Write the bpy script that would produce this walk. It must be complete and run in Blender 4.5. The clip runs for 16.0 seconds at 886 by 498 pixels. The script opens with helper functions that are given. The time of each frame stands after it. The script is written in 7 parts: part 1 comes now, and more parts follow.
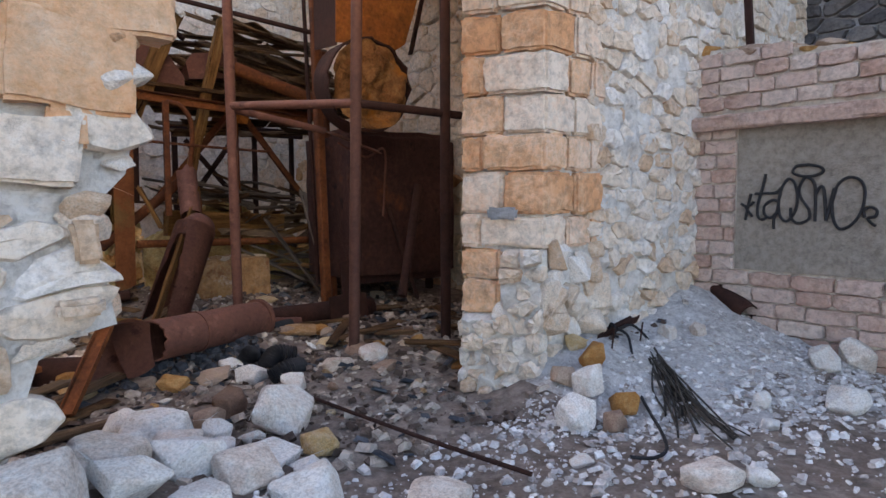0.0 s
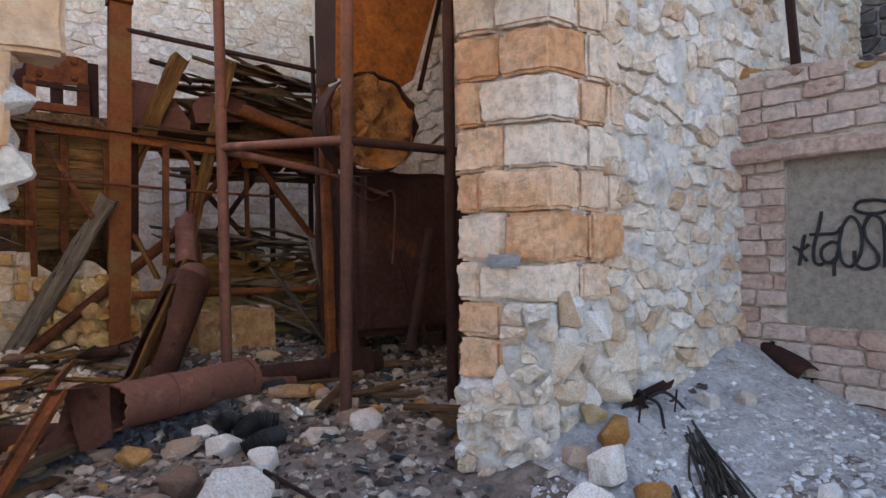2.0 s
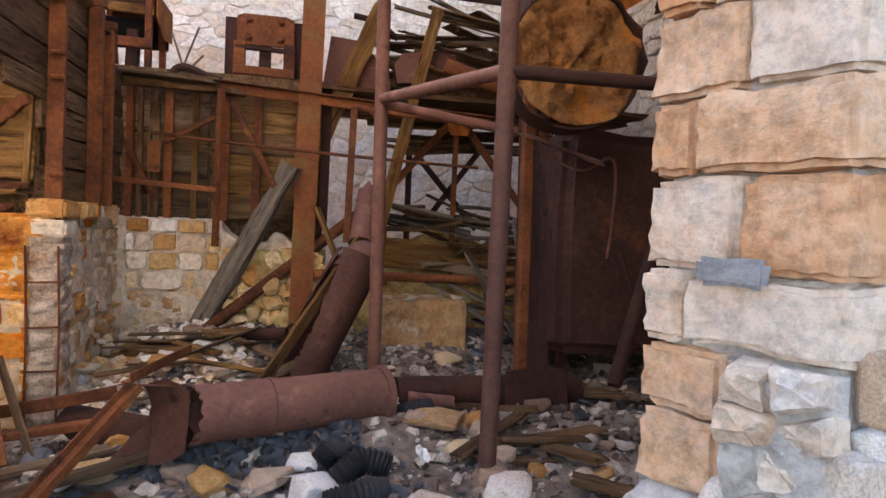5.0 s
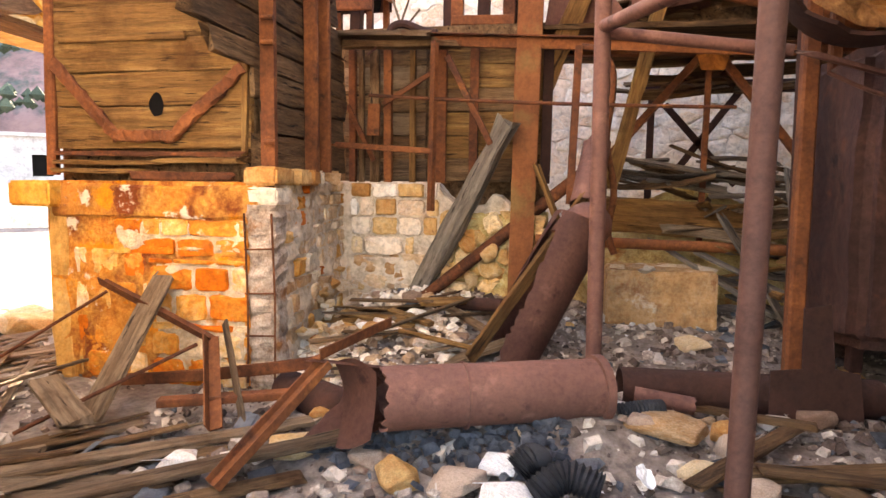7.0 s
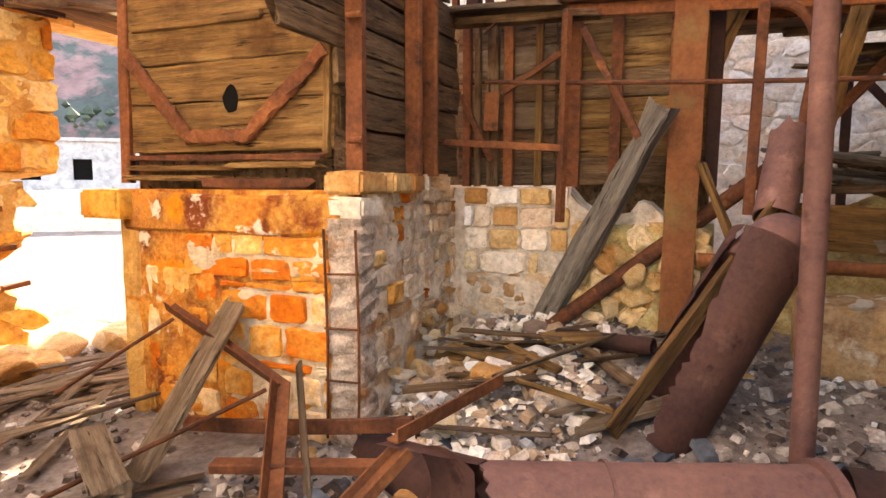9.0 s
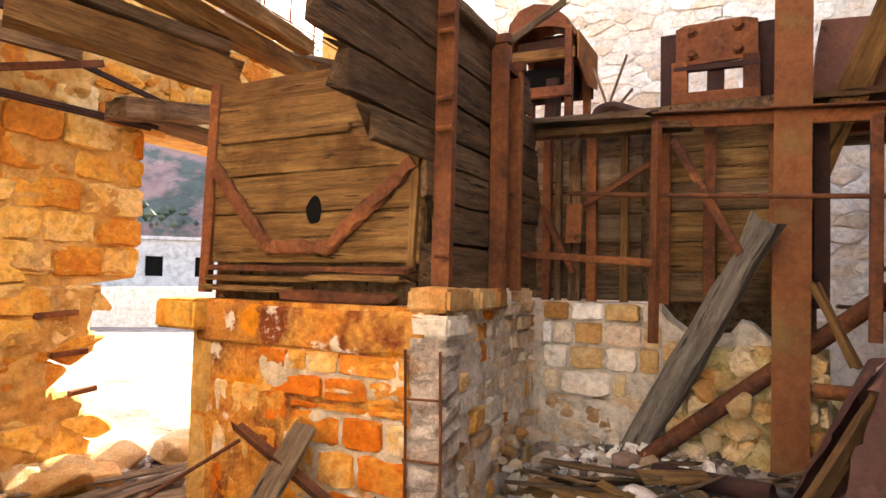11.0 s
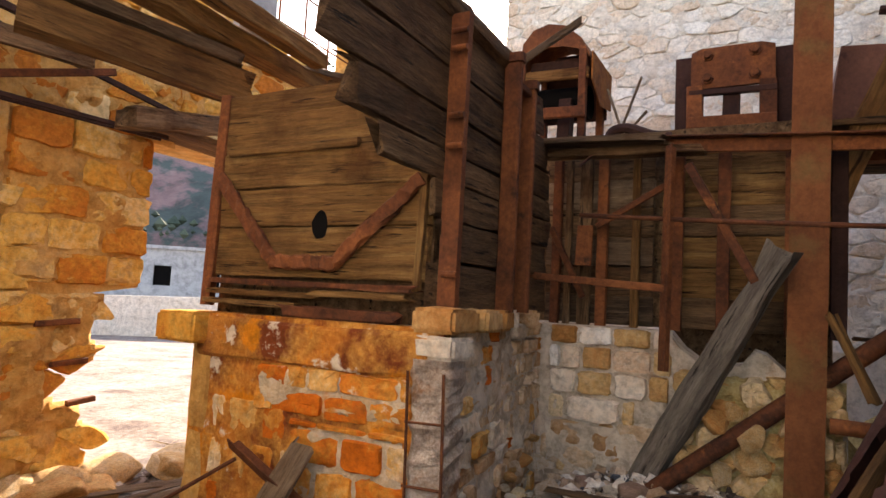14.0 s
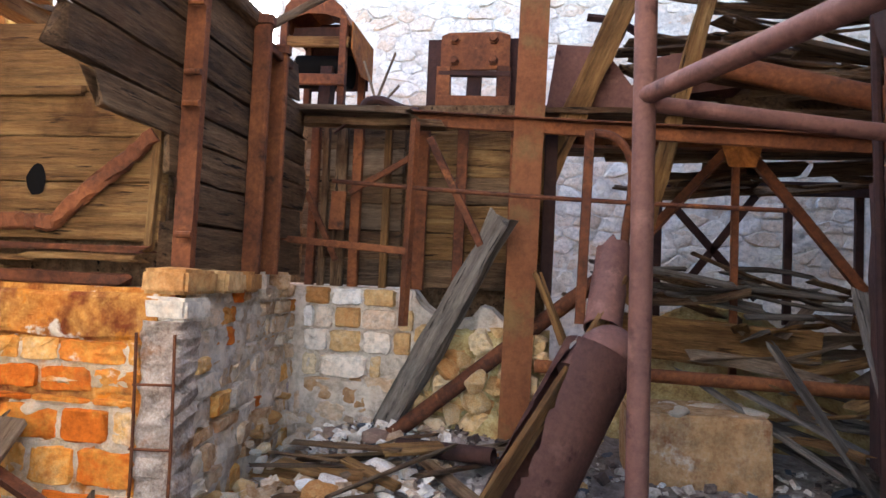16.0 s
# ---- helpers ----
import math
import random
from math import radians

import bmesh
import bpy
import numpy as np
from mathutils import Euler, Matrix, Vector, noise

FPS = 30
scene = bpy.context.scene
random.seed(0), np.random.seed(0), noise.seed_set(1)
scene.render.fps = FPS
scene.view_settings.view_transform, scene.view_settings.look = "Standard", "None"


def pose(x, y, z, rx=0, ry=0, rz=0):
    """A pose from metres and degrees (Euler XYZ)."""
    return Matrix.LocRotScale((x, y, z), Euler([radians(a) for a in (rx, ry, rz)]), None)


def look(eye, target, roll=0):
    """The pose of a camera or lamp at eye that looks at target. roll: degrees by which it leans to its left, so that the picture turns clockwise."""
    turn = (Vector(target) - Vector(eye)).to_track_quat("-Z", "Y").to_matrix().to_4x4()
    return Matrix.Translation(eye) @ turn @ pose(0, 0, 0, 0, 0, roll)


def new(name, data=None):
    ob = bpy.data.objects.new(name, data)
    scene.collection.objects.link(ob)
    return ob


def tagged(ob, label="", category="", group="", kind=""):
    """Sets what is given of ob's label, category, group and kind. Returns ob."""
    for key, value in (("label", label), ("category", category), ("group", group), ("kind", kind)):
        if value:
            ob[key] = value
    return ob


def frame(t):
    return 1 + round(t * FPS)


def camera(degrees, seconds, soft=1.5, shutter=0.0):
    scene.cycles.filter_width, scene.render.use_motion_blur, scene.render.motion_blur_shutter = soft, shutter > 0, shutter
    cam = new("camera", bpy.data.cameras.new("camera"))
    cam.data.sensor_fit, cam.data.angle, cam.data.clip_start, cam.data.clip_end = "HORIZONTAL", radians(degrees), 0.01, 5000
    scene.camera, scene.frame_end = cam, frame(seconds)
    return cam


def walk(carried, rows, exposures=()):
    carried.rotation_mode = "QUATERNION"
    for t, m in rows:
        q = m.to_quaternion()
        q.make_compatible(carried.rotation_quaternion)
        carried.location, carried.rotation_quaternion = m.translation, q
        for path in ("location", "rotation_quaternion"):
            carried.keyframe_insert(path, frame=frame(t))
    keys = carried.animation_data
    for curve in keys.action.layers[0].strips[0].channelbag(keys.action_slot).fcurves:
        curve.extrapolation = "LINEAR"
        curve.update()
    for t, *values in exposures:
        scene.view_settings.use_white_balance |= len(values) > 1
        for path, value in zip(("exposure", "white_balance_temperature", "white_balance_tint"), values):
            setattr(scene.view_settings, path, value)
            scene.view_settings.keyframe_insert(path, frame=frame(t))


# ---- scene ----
cam = camera(70.8, 16.0)
PATH = [
    (0, (0.212, 0.851, 1.45), (-1.302, 2.148, 1.299), -0.2),
    (0.5, (0.188, 0.994, 1.459), (-1.348, 2.272, 1.377), -0.8),
    (1, (0.143, 1.274, 1.465), (-1.475, 2.447, 1.385), 0.3),
    (1.5, (0.081, 1.397, 1.47), (-1.571, 2.524, 1.423), -0.5),
    (2, (-0.079, 1.564, 1.459), (-1.686, 2.755, 1.452), -0.8),
    (2.5, (-0.161, 1.759, 1.432), (-1.797, 2.91, 1.423), -1.0),
    (3, (-0.277, 1.981, 1.397), (-1.98, 3.028, 1.349), 0.1),
    (3.2, (-0.36, 2.082, 1.373), (-2.06, 3.137, 1.381), 0.6),
    (5.3, (-1.458, 3.071, 1.473), (-3.438, 3.338, 1.383), 2.0),
    (5.5, (-1.523, 3.104, 1.476), (-3.512, 3.291, 1.373), 1.8),
    (6, (-1.7, 3.246, 1.484), (-3.695, 3.185, 1.353), 1.4),
    (6.5, (-1.845, 3.288, 1.481), (-3.818, 3.006, 1.309), 0.6),
    (7, (-2.067, 3.249, 1.469), (-4.02, 2.871, 1.258), 0.6),
    (7.5, (-2.265, 3.163, 1.464), (-4.211, 2.757, 1.242), 0.1),
    (8, (-2.624, 3.117, 1.46), (-4.548, 2.614, 1.245), -1.1),
    (8.2, (-2.782, 3.133, 1.491), (-4.682, 2.548, 1.271), -0.7),
    (10.3, (-3.255, 2.77, 1.526), (-5.037, 1.872, 1.395), 0.5),
    (10.5, (-3.267, 2.765, 1.545), (-5.048, 1.857, 1.475), 0.9),
    (11, (-3.284, 2.73, 1.6), (-5.052, 1.803, 1.706), 1.2),
    (11.5, (-3.299, 2.719, 1.622), (-5.026, 1.732, 1.824), 0.8),
    (12, (-3.302, 2.687, 1.625), (-4.984, 1.629, 1.852), 1.1),
    (12.5, (-3.288, 2.644, 1.646), (-4.895, 1.475, 1.873), 1.6),
    (13, (-3.279, 2.632, 1.654), (-4.85, 1.414, 1.872), 2.5),
    (13.5, (-3.306, 2.656, 1.641), (-4.972, 1.56, 1.801), 2.7),
    (14, (-3.356, 2.698, 1.614), (-5.108, 1.748, 1.775), 2.9),
    (14.5, (-3.355, 2.751, 1.614), (-5.164, 1.918, 1.788), 3.1),
    (15, (-3.347, 2.836, 1.598), (-5.245, 2.223, 1.74), 2.9),
    (15.5, (-3.317, 2.935, 1.596), (-5.266, 2.505, 1.725), 2.9),
    (16, (-3.273, 3.011, 1.582), (-5.247, 2.698, 1.672), 2.4),
]
# exposure follows the clip's camera as it goes from the shaded yard into the ruin
EXPOSURES = [(0.0, 2.35, 7400, 18), (3.2, 2.35, 7400, 19), (5.5, 3.3, 7800, 20), (7.0, 3.95, 8700, 20), (8.2, 3.9, 8800, 20), (10.3, 3.6, 8800, 20), (11.0, 3.45, 8700, 20), (12.0, 3.25, 8600, 20), (13.0, 2.85, 8500, 19), (14.0, 2.6, 7800, 17), (14.5, 2.88, 7400, 16), (15.5, 3.38, 6500, 14), (16.0, 3.45, 6200, 13)]
walk(cam, [(t, look(eye, target, roll)) for t, eye, target, roll in PATH], EXPOSURES)

# ---- world and sun ----
SUN_TO = Vector((-0.814, -0.237, 0.530)).normalized()
world = bpy.data.worlds.new("world")
scene.world = world
world.use_nodes = True
wn = world.node_tree.nodes
sky = wn.new("ShaderNodeTexSky")
sky.sky_type, sky.sun_disc = "NISHITA", False
sky.sun_elevation = math.asin(SUN_TO.z)
sky.sun_rotation = math.atan2(SUN_TO.x, SUN_TO.y)
sky.dust_density, sky.air_density = 1.5, 1.0
world.node_tree.links.new(sky.outputs[0], wn["Background"].inputs[0])
wn["Background"].inputs[1].default_value = 0.12
sun = new("sun", bpy.data.lights.new("sun", "SUN"))
sun.data.energy, sun.data.angle, sun.data.color = 3.6, radians(0.5), (1.0, 0.95, 0.86)
sun.matrix_world = look(SUN_TO * 50, (0, 0, 0))


# ---- materials ----
def surface(name, colours, scale=3.0, rough=0.9, metal=0.0, bump=0.4, bump_scale=30.0, stains=(), stretch=(1, 1, 1),
            piece="", spread=0.6, fine=0.5, coords="Object", pits=0.4, blotch=None):
    """A grained, weathered surface. colours: the ramp that the large noise runs through; piece 'object' or 'island' shifts each
    piece along the ramp; stains: (colour, scale, low, high) patches on top;
    pits: how dark the small hollows are; blotch: one broad patch that ignores the grain's stretch."""
    m = bpy.data.materials.new(name)
    m.use_nodes = True
    nt = m.node_tree
    n, link = nt.nodes, nt.links.new
    b = n["Principled BSDF"]
    b.inputs["Roughness"].default_value, b.inputs["Metallic"].default_value = rough, metal
    b.inputs["Specular IOR Level"].default_value = 0.2
    tc = n.new("ShaderNodeTexCoord")
    mp = n.new("ShaderNodeMapping")
    mp.inputs["Scale"].default_value = stretch
    link(tc.outputs[coords], mp.inputs[0])
    vec = mp.outputs[0]
    flat = tc.outputs[coords]
    rnd = None
    if piece:
        if piece == "object":
            rnd = n.new("ShaderNodeObjectInfo").outputs["Random"]
        else:
            rnd = n.new("ShaderNodeNewGeometry").outputs["Random Per Island"]
        sh = n.new("ShaderNodeVectorMath")
        sh.operation = "MULTIPLY_ADD"
        cmb = n.new("ShaderNodeCombineXYZ")
        for i in range(3):
            link(rnd, cmb.inputs[i])
        sh.inputs[1].default_value = (13.0, 29.0, 47.0)
        link(cmb.outputs[0], sh.inputs[0])
        link(vec, sh.inputs[2])
        vec = sh.outputs[0]
        sf = n.new("ShaderNodeVectorMath")
        sf.operation = "ADD"
        link(flat, sf.inputs[0])
        link(cmb.outputs[0], sf.inputs[1])
        flat = sf.outputs[0]

    def noise_tex(s, detail=6, roughness=0.6, source=None):
        t = n.new("ShaderNodeTexNoise")
        t.inputs["Scale"].default_value, t.inputs["Detail"].default_value, t.inputs["Roughness"].default_value = s, detail, roughness
        link(source or vec, t.inputs["Vector"])
        return t.outputs["Fac"]

    def maths(op, a, c, clamp=False):
        k = n.new("ShaderNodeMath")
        k.operation, k.use_clamp = op, clamp
        for i, v in enumerate((a, c)):
            if isinstance(v, (int, float)):
                k.inputs[i].default_value = v
            else:
                link(v, k.inputs[i])
        return k.outputs[0]

    big = noise_tex(scale)
    small = noise_tex(scale * 9, 5, 0.7)
    fac = maths("ADD", maths("MULTIPLY", maths("SUBTRACT", big, 0.5), 1.5), maths("MULTIPLY", maths("SUBTRACT", small, 0.5), fine * 2))
    fac = maths("ADD", fac, 0.5)
    if rnd is not None:
        fac = maths("ADD", fac, maths("MULTIPLY", maths("SUBTRACT", rnd, 0.5), spread * 2), True)
    ramp = n.new("ShaderNodeValToRGB")
    el = ramp.color_ramp.elements
    while len(el) < len(colours):
        el.new(0.5)
    for i, c in enumerate(colours):
        el[i].position = i / (len(colours) - 1)
        el[i].color = (*c, 1)
    link(fac, ramp.inputs[0])
    col = ramp.outputs[0]
    for c, s, lo, hi in tuple(stains) + ((blotch,) if blotch else ()):
        mr = n.new("ShaderNodeMapRange")
        mr.inputs["From Min"].default_value, mr.inputs["From Max"].default_value = lo, hi
        link(noise_tex(s, 7, 0.65, flat if blotch and s == blotch[1] and c == blotch[0] else None), mr.inputs["Value"])
        mx = n.new("ShaderNodeMix")
        mx.data_type = "RGBA"
        link(mr.outputs[0], mx.inputs["Factor"])
        link(col, mx.inputs["A"])
        mx.inputs["B"].default_value = (*c, 1)
        col = mx.outputs["Result"]
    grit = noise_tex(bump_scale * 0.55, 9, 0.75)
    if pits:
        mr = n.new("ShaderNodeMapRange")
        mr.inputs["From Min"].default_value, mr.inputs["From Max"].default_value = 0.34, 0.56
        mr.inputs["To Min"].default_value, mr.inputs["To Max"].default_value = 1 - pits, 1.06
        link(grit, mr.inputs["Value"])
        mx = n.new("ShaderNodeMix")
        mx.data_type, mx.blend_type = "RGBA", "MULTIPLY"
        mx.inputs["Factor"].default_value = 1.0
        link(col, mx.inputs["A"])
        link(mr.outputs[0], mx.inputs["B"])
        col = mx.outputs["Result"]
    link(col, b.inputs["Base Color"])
    bp = n.new("ShaderNodeBump")
    bp.inputs["Strength"].default_value, bp.inputs["Distance"].default_value = min(1.0, bump * 1.25), 0.03
    h = maths("ADD", maths("ADD", noise_tex(bump_scale, 8, 0.7), maths("MULTIPLY", grit, 1.3)), maths("MULTIPLY", big, 0.6))
    link(h, bp.inputs["Height"])
    link(bp.outputs[0], b.inputs["Normal"])
    return m


PALE = [(0.60, 0.42, 0.29), (0.71, 0.58, 0.46), (0.76, 0.66, 0.56), (0.80, 0.75, 0.70)]
M_PALE = surface("pale_rubble_stone", PALE, 2.2, piece="object", spread=0.5, stains=[((0.40, 0.38, 0.36), 5, 0.58, 0.75)])
M_QUOIN = surface("dressed_peach_stone", [(0.68, 0.35, 0.18), (0.76, 0.47, 0.29), (0.79, 0.57, 0.42), (0.80, 0.67, 0.55)], 2.5, piece="object",
                  spread=0.55, bump=0.5, bump_scale=22, stains=[((0.45, 0.25, 0.12), 4, 0.62, 0.8)])
M_PEACH = surface("peach_block_stone", [(0.72, 0.34, 0.16), (0.79, 0.45, 0.25), (0.82, 0.54, 0.35), (0.83, 0.63, 0.47)], 3.0, piece="object", spread=0.1, bump=0.6, bump_scale=20, pits=0.2)
M_MORTAR = surface("pale_lime_mortar", [(0.62, 0.53, 0.46), (0.74, 0.70, 0.65), (0.80, 0.79, 0.78)], 3, bump=0.9, bump_scale=14)
M_CEMENT = surface("grey_cement", [(0.27, 0.27, 0.28), (0.36, 0.36, 0.37)], 6, bump=0.4)
M_BRICK = surface("pinkish_limestone_brick", [(0.50, 0.33, 0.27), (0.60, 0.45, 0.39), (0.66, 0.55, 0.49)], 3, piece="object", spread=0.5, bump=0.5,
                  stains=[((0.45, 0.25, 0.15), 3, 0.6, 0.8)])
M_PANEL = surface("rendered_panel", [(0.24, 0.21, 0.18), (0.33, 0.29, 0.25), (0.38, 0.34, 0.30)], 1.6, bump=0.5, bump_scale=25)
M_OCHRE = surface("ochre_rubble_stone", [(0.50, 0.17, 0.025), (0.63, 0.30, 0.05), (0.68, 0.40, 0.10), (0.72, 0.53, 0.27)], 2.0, piece="object", spread=0.55,
                  stains=[((0.30, 0.14, 0.05), 4, 0.6, 0.78)])
M_OCHRE_MORTAR = surface("ochre_mortar", [(0.42, 0.18, 0.04), (0.60, 0.33, 0.10), (0.68, 0.47, 0.22)], 2.5, bump=1.0, bump_scale=12)
M_RUSTSTONE = surface("rust_stained_stone", [(0.56, 0.13, 0.01), (0.62, 0.25, 0.04), (0.66, 0.38, 0.13), (0.72, 0.56, 0.38)], 2.2, piece="object", spread=0.6,
                      stains=[((0.28, 0.08, 0.02), 3, 0.58, 0.72), ((0.68, 0.60, 0.50), 5, 0.62, 0.7)])
M_RUSTPLASTER = surface("rust_stained_render", [(0.50, 0.11, 0.010), (0.56, 0.19, 0.03), (0.62, 0.30, 0.07), (0.60, 0.40, 0.20)], 2.2, bump=0.7, bump_scale=18,
                        stains=[((0.20, 0.045, 0.012), 2.4, 0.48, 0.60), ((0.64, 0.54, 0.44), 5, 0.60, 0.65), ((0.70, 0.24, 0.015), 3.3, 0.58, 0.64)])
M_GREYSTONE = surface("dusty_grey_stone", [(0.44, 0.24, 0.11), (0.62, 0.43, 0.27), (0.72, 0.57, 0.42), (0.76, 0.67, 0.56)], 3, piece="object", spread=0.5, bump=0.7,
                      stains=[((0.50, 0.22, 0.05), 3, 0.58, 0.72)])
M_GREYMORTAR = surface("dusty_grey_render", [(0.44, 0.33, 0.23), (0.64, 0.53, 0.42), (0.74, 0.66, 0.57)], 2.2, bump=0.8, bump_scale=16,
                       stains=[((0.42, 0.20, 0.07), 2.5, 0.58, 0.72)])
M_TANK = surface("dark_plum_rusted_tank", [(0.030, 0.014, 0.012), (0.055, 0.025, 0.021), (0.10, 0.045, 0.034)], 1.6, rough=0.75, bump=0.4, fine=0.7, pits=0.35, stains=[((0.16, 0.055, 0.025), 2.2, 0.60, 0.72), ((0.014, 0.008, 0.007), 3.1, 0.60, 0.68)])
M_WOODGREY = surface("silver_grey_weathered_timber", [(0.055, 0.042, 0.034), (0.125, 0.100, 0.080), (0.20, 0.165, 0.135), (0.30, 0.255, 0.215)], 1.5, stretch=(0.9, 11, 11), rough=0.95, bump=1.0, bump_scale=4.5, piece="object", spread=0.28, fine=0.5, pits=0.5, stains=[((0.03, 0.022, 0.018), 2.6, 0.60, 0.66)])
M_PILASTER = surface("crumbling_pinkish_concrete", [(0.26, 0.17, 0.12), (0.46, 0.36, 0.29), (0.62, 0.54, 0.47)], 7, bump=1.0, bump_scale=20, fine=0.9, pits=0.55, stains=[((0.30, 0.13, 0.05), 4, 0.56, 0.68)])
M_DEADWOOD = surface("dark_grey_dead_palm", [(0.030, 0.026, 0.024), (0.055, 0.048, 0.042), (0.09, 0.08, 0.07)], 4, bump=0.4, piece="object", spread=0.4)
M_PALERUBBLE = surface("pale_fallen_masonry", [(0.34, 0.23, 0.15), (0.54, 0.41, 0.30), (0.70, 0.60, 0.50), (0.78, 0.72, 0.65)], 5, piece="island", spread=0.7)
M_BACK = surface("whitish_rubble_stone", [(0.60, 0.46, 0.34), (0.72, 0.63, 0.53), (0.78, 0.73, 0.66)], 1.8, piece="object", spread=0.45, bump=0.5)
M_BACKFAR = surface("whitish_rubble_stone_far", [(0.60, 0.46, 0.34), (0.72, 0.63, 0.53), (0.78, 0.73, 0.66)], 1.8, piece="island", spread=0.45, bump=0.5)
M_BACKMORTAR = surface("pale_back_mortar", [(0.52, 0.43, 0.34), (0.66, 0.59, 0.51), (0.72, 0.67, 0.60)], 3, bump=0.8, bump_scale=14)
RUSTS = [(0.045, 0.016, 0.010), (0.10, 0.034, 0.016), (0.165, 0.056, 0.022), (0.25, 0.088, 0.032)]
M_RUST = surface("rusted_steel", RUSTS, 3.0, rough=0.8, metal=0.15, bump=0.2, bump_scale=45, piece="object", spread=0.22, pits=0.25, stains=[((0.03, 0.014, 0.011), 4, 0.58, 0.70), ((0.30, 0.11, 0.035), 5, 0.62, 0.74)])
M_RUSTPLUM = surface("plum_brown_rusted_sheet", [(0.075, 0.033, 0.028), (0.13, 0.059, 0.046), (0.18, 0.080, 0.058)], 2.2, rough=0.7, metal=0.15, bump=0.14, pits=0.18,
                     bump_scale=60, stains=[((0.24, 0.12, 0.09), 5, 0.58, 0.75), ((0.07, 0.03, 0.025), 7, 0.60, 0.70)])
M_TUBE = surface("dull_plum_rusted_tube", [(0.055, 0.026, 0.022), (0.095, 0.045, 0.036), (0.13, 0.06, 0.045)], 2.5, rough=0.65, metal=0.15, bump=0.14, bump_scale=60, pits=0.2)
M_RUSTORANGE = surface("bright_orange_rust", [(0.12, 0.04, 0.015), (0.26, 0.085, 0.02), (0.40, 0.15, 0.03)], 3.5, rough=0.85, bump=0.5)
M_RUSTPAINT = surface("rusted_column_with_old_yellow_paint", [(0.09, 0.031, 0.014), (0.15, 0.052, 0.02), (0.20, 0.074, 0.028)], 2.5, rough=0.8, bump=0.2, pits=0.25,
                      stains=[((0.15, 0.088, 0.032), 1.6, 0.52, 0.66)])
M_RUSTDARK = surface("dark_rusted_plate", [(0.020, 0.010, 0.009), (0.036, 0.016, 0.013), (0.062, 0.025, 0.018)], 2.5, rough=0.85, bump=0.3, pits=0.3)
M_WOOD = surface("weathered_grey_brown_timber", [(0.05, 0.031, 0.020), (0.13, 0.085, 0.053), (0.21, 0.145, 0.094), (0.32, 0.235, 0.16)], 1.5, stretch=(0.9, 11, 11), rough=0.92,
                 bump=1.0, bump_scale=4.5, piece="object", spread=0.28, fine=0.45, pits=0.45, stains=[((0.022, 0.014, 0.010), 2.6, 0.60, 0.66)], blotch=((0.10, 0.055, 0.028), 3.1, 0.52, 0.72))
M_WOODGOLD = surface("golden_brown_old_plank", [(0.075, 0.034, 0.012), (0.17, 0.083, 0.028), (0.26, 0.138, 0.048), (0.37, 0.225, 0.095)], 1.5, stretch=(0.8, 11, 11), rough=0.92,
                     bump=1.0, bump_scale=4.5, piece="object", spread=0.2, fine=0.45, pits=0.5, stains=[((0.028, 0.012, 0.006), 2.4, 0.60, 0.66)], blotch=((0.11, 0.048, 0.016), 2.7, 0.48, 0.70))
M_WOODDARK = surface("dark_rotten_plank", [(0.045, 0.024, 0.013), (0.115, 0.064, 0.032), (0.19, 0.112, 0.058), (0.27, 0.175, 0.10)], 1.5, stretch=(0.9, 10, 10), rough=0.95, bump=1.0, bump_scale=4.5,
                     piece="object", spread=0.25, fine=0.5, pits=0.55, stains=[((0.014, 0.009, 0.006), 2.4, 0.58, 0.65)], blotch=((0.075, 0.034, 0.015), 2.9, 0.50, 0.70))
M_PIERMORTAR = surface("pale_rust_streaked_mortar", [(0.50, 0.30, 0.13), (0.64, 0.50, 0.35), (0.70, 0.62, 0.52)], 3.5, bump=1.0, bump_scale=14, stains=[((0.56, 0.20, 0.03), 3.2, 0.54, 0.66)])
M_GROUND = surface("rubble_strewn_ground", [(0.13, 0.095, 0.08), (0.22, 0.17, 0.145), (0.33, 0.275, 0.24), (0.44, 0.40, 0.36)], 1.4, bump=1.0, bump_scale=22, fine=0.6,
                   stains=[((0.12, 0.085, 0.07), 0.9, 0.55, 0.68)])
M_GRAVEL = surface("mixed_stone_chips", [(0.08, 0.055, 0.045), (0.17, 0.125, 0.105), (0.28, 0.22, 0.185), (0.50, 0.43, 0.37)], 5, piece="island", spread=0.75)
M_GRAVELPALE = surface("pale_blue_grey_stone_chips", [(0.42, 0.38, 0.36), (0.60, 0.57, 0.56), (0.78, 0.77, 0.77)], 5, piece="island", spread=0.7)
M_ROCK = surface("loose_limestone", [(0.56, 0.44, 0.36), (0.74, 0.65, 0.58), (0.82, 0.79, 0.75), (0.84, 0.83, 0.82)], 3, piece="object", spread=0.4, bump=0.5,
                 stains=[((0.34, 0.24, 0.17), 4, 0.62, 0.78)])
M_BLOCK = surface("rust_streaked_concrete", [(0.34, 0.15, 0.05), (0.50, 0.30, 0.15), (0.60, 0.45, 0.30)], 3, bump=0.9, bump_scale=16, stains=[((0.24, 0.07, 0.02), 3, 0.55, 0.66), ((0.62, 0.52, 0.42), 5, 0.60, 0.68)])
M_DUST = surface("pale_blue_grey_rubble_dust", [(0.40, 0.37, 0.35), (0.56, 0.54, 0.53), (0.68, 0.68, 0.69)], 4, bump=1.0, bump_scale=24, fine=0.8)
M_ROCKROSE = surface("loose_brown_rose_stone", [(0.24, 0.15, 0.11), (0.36, 0.24, 0.18), (0.48, 0.36, 0.28)], 3, piece="object", spread=0.6, bump=0.5)
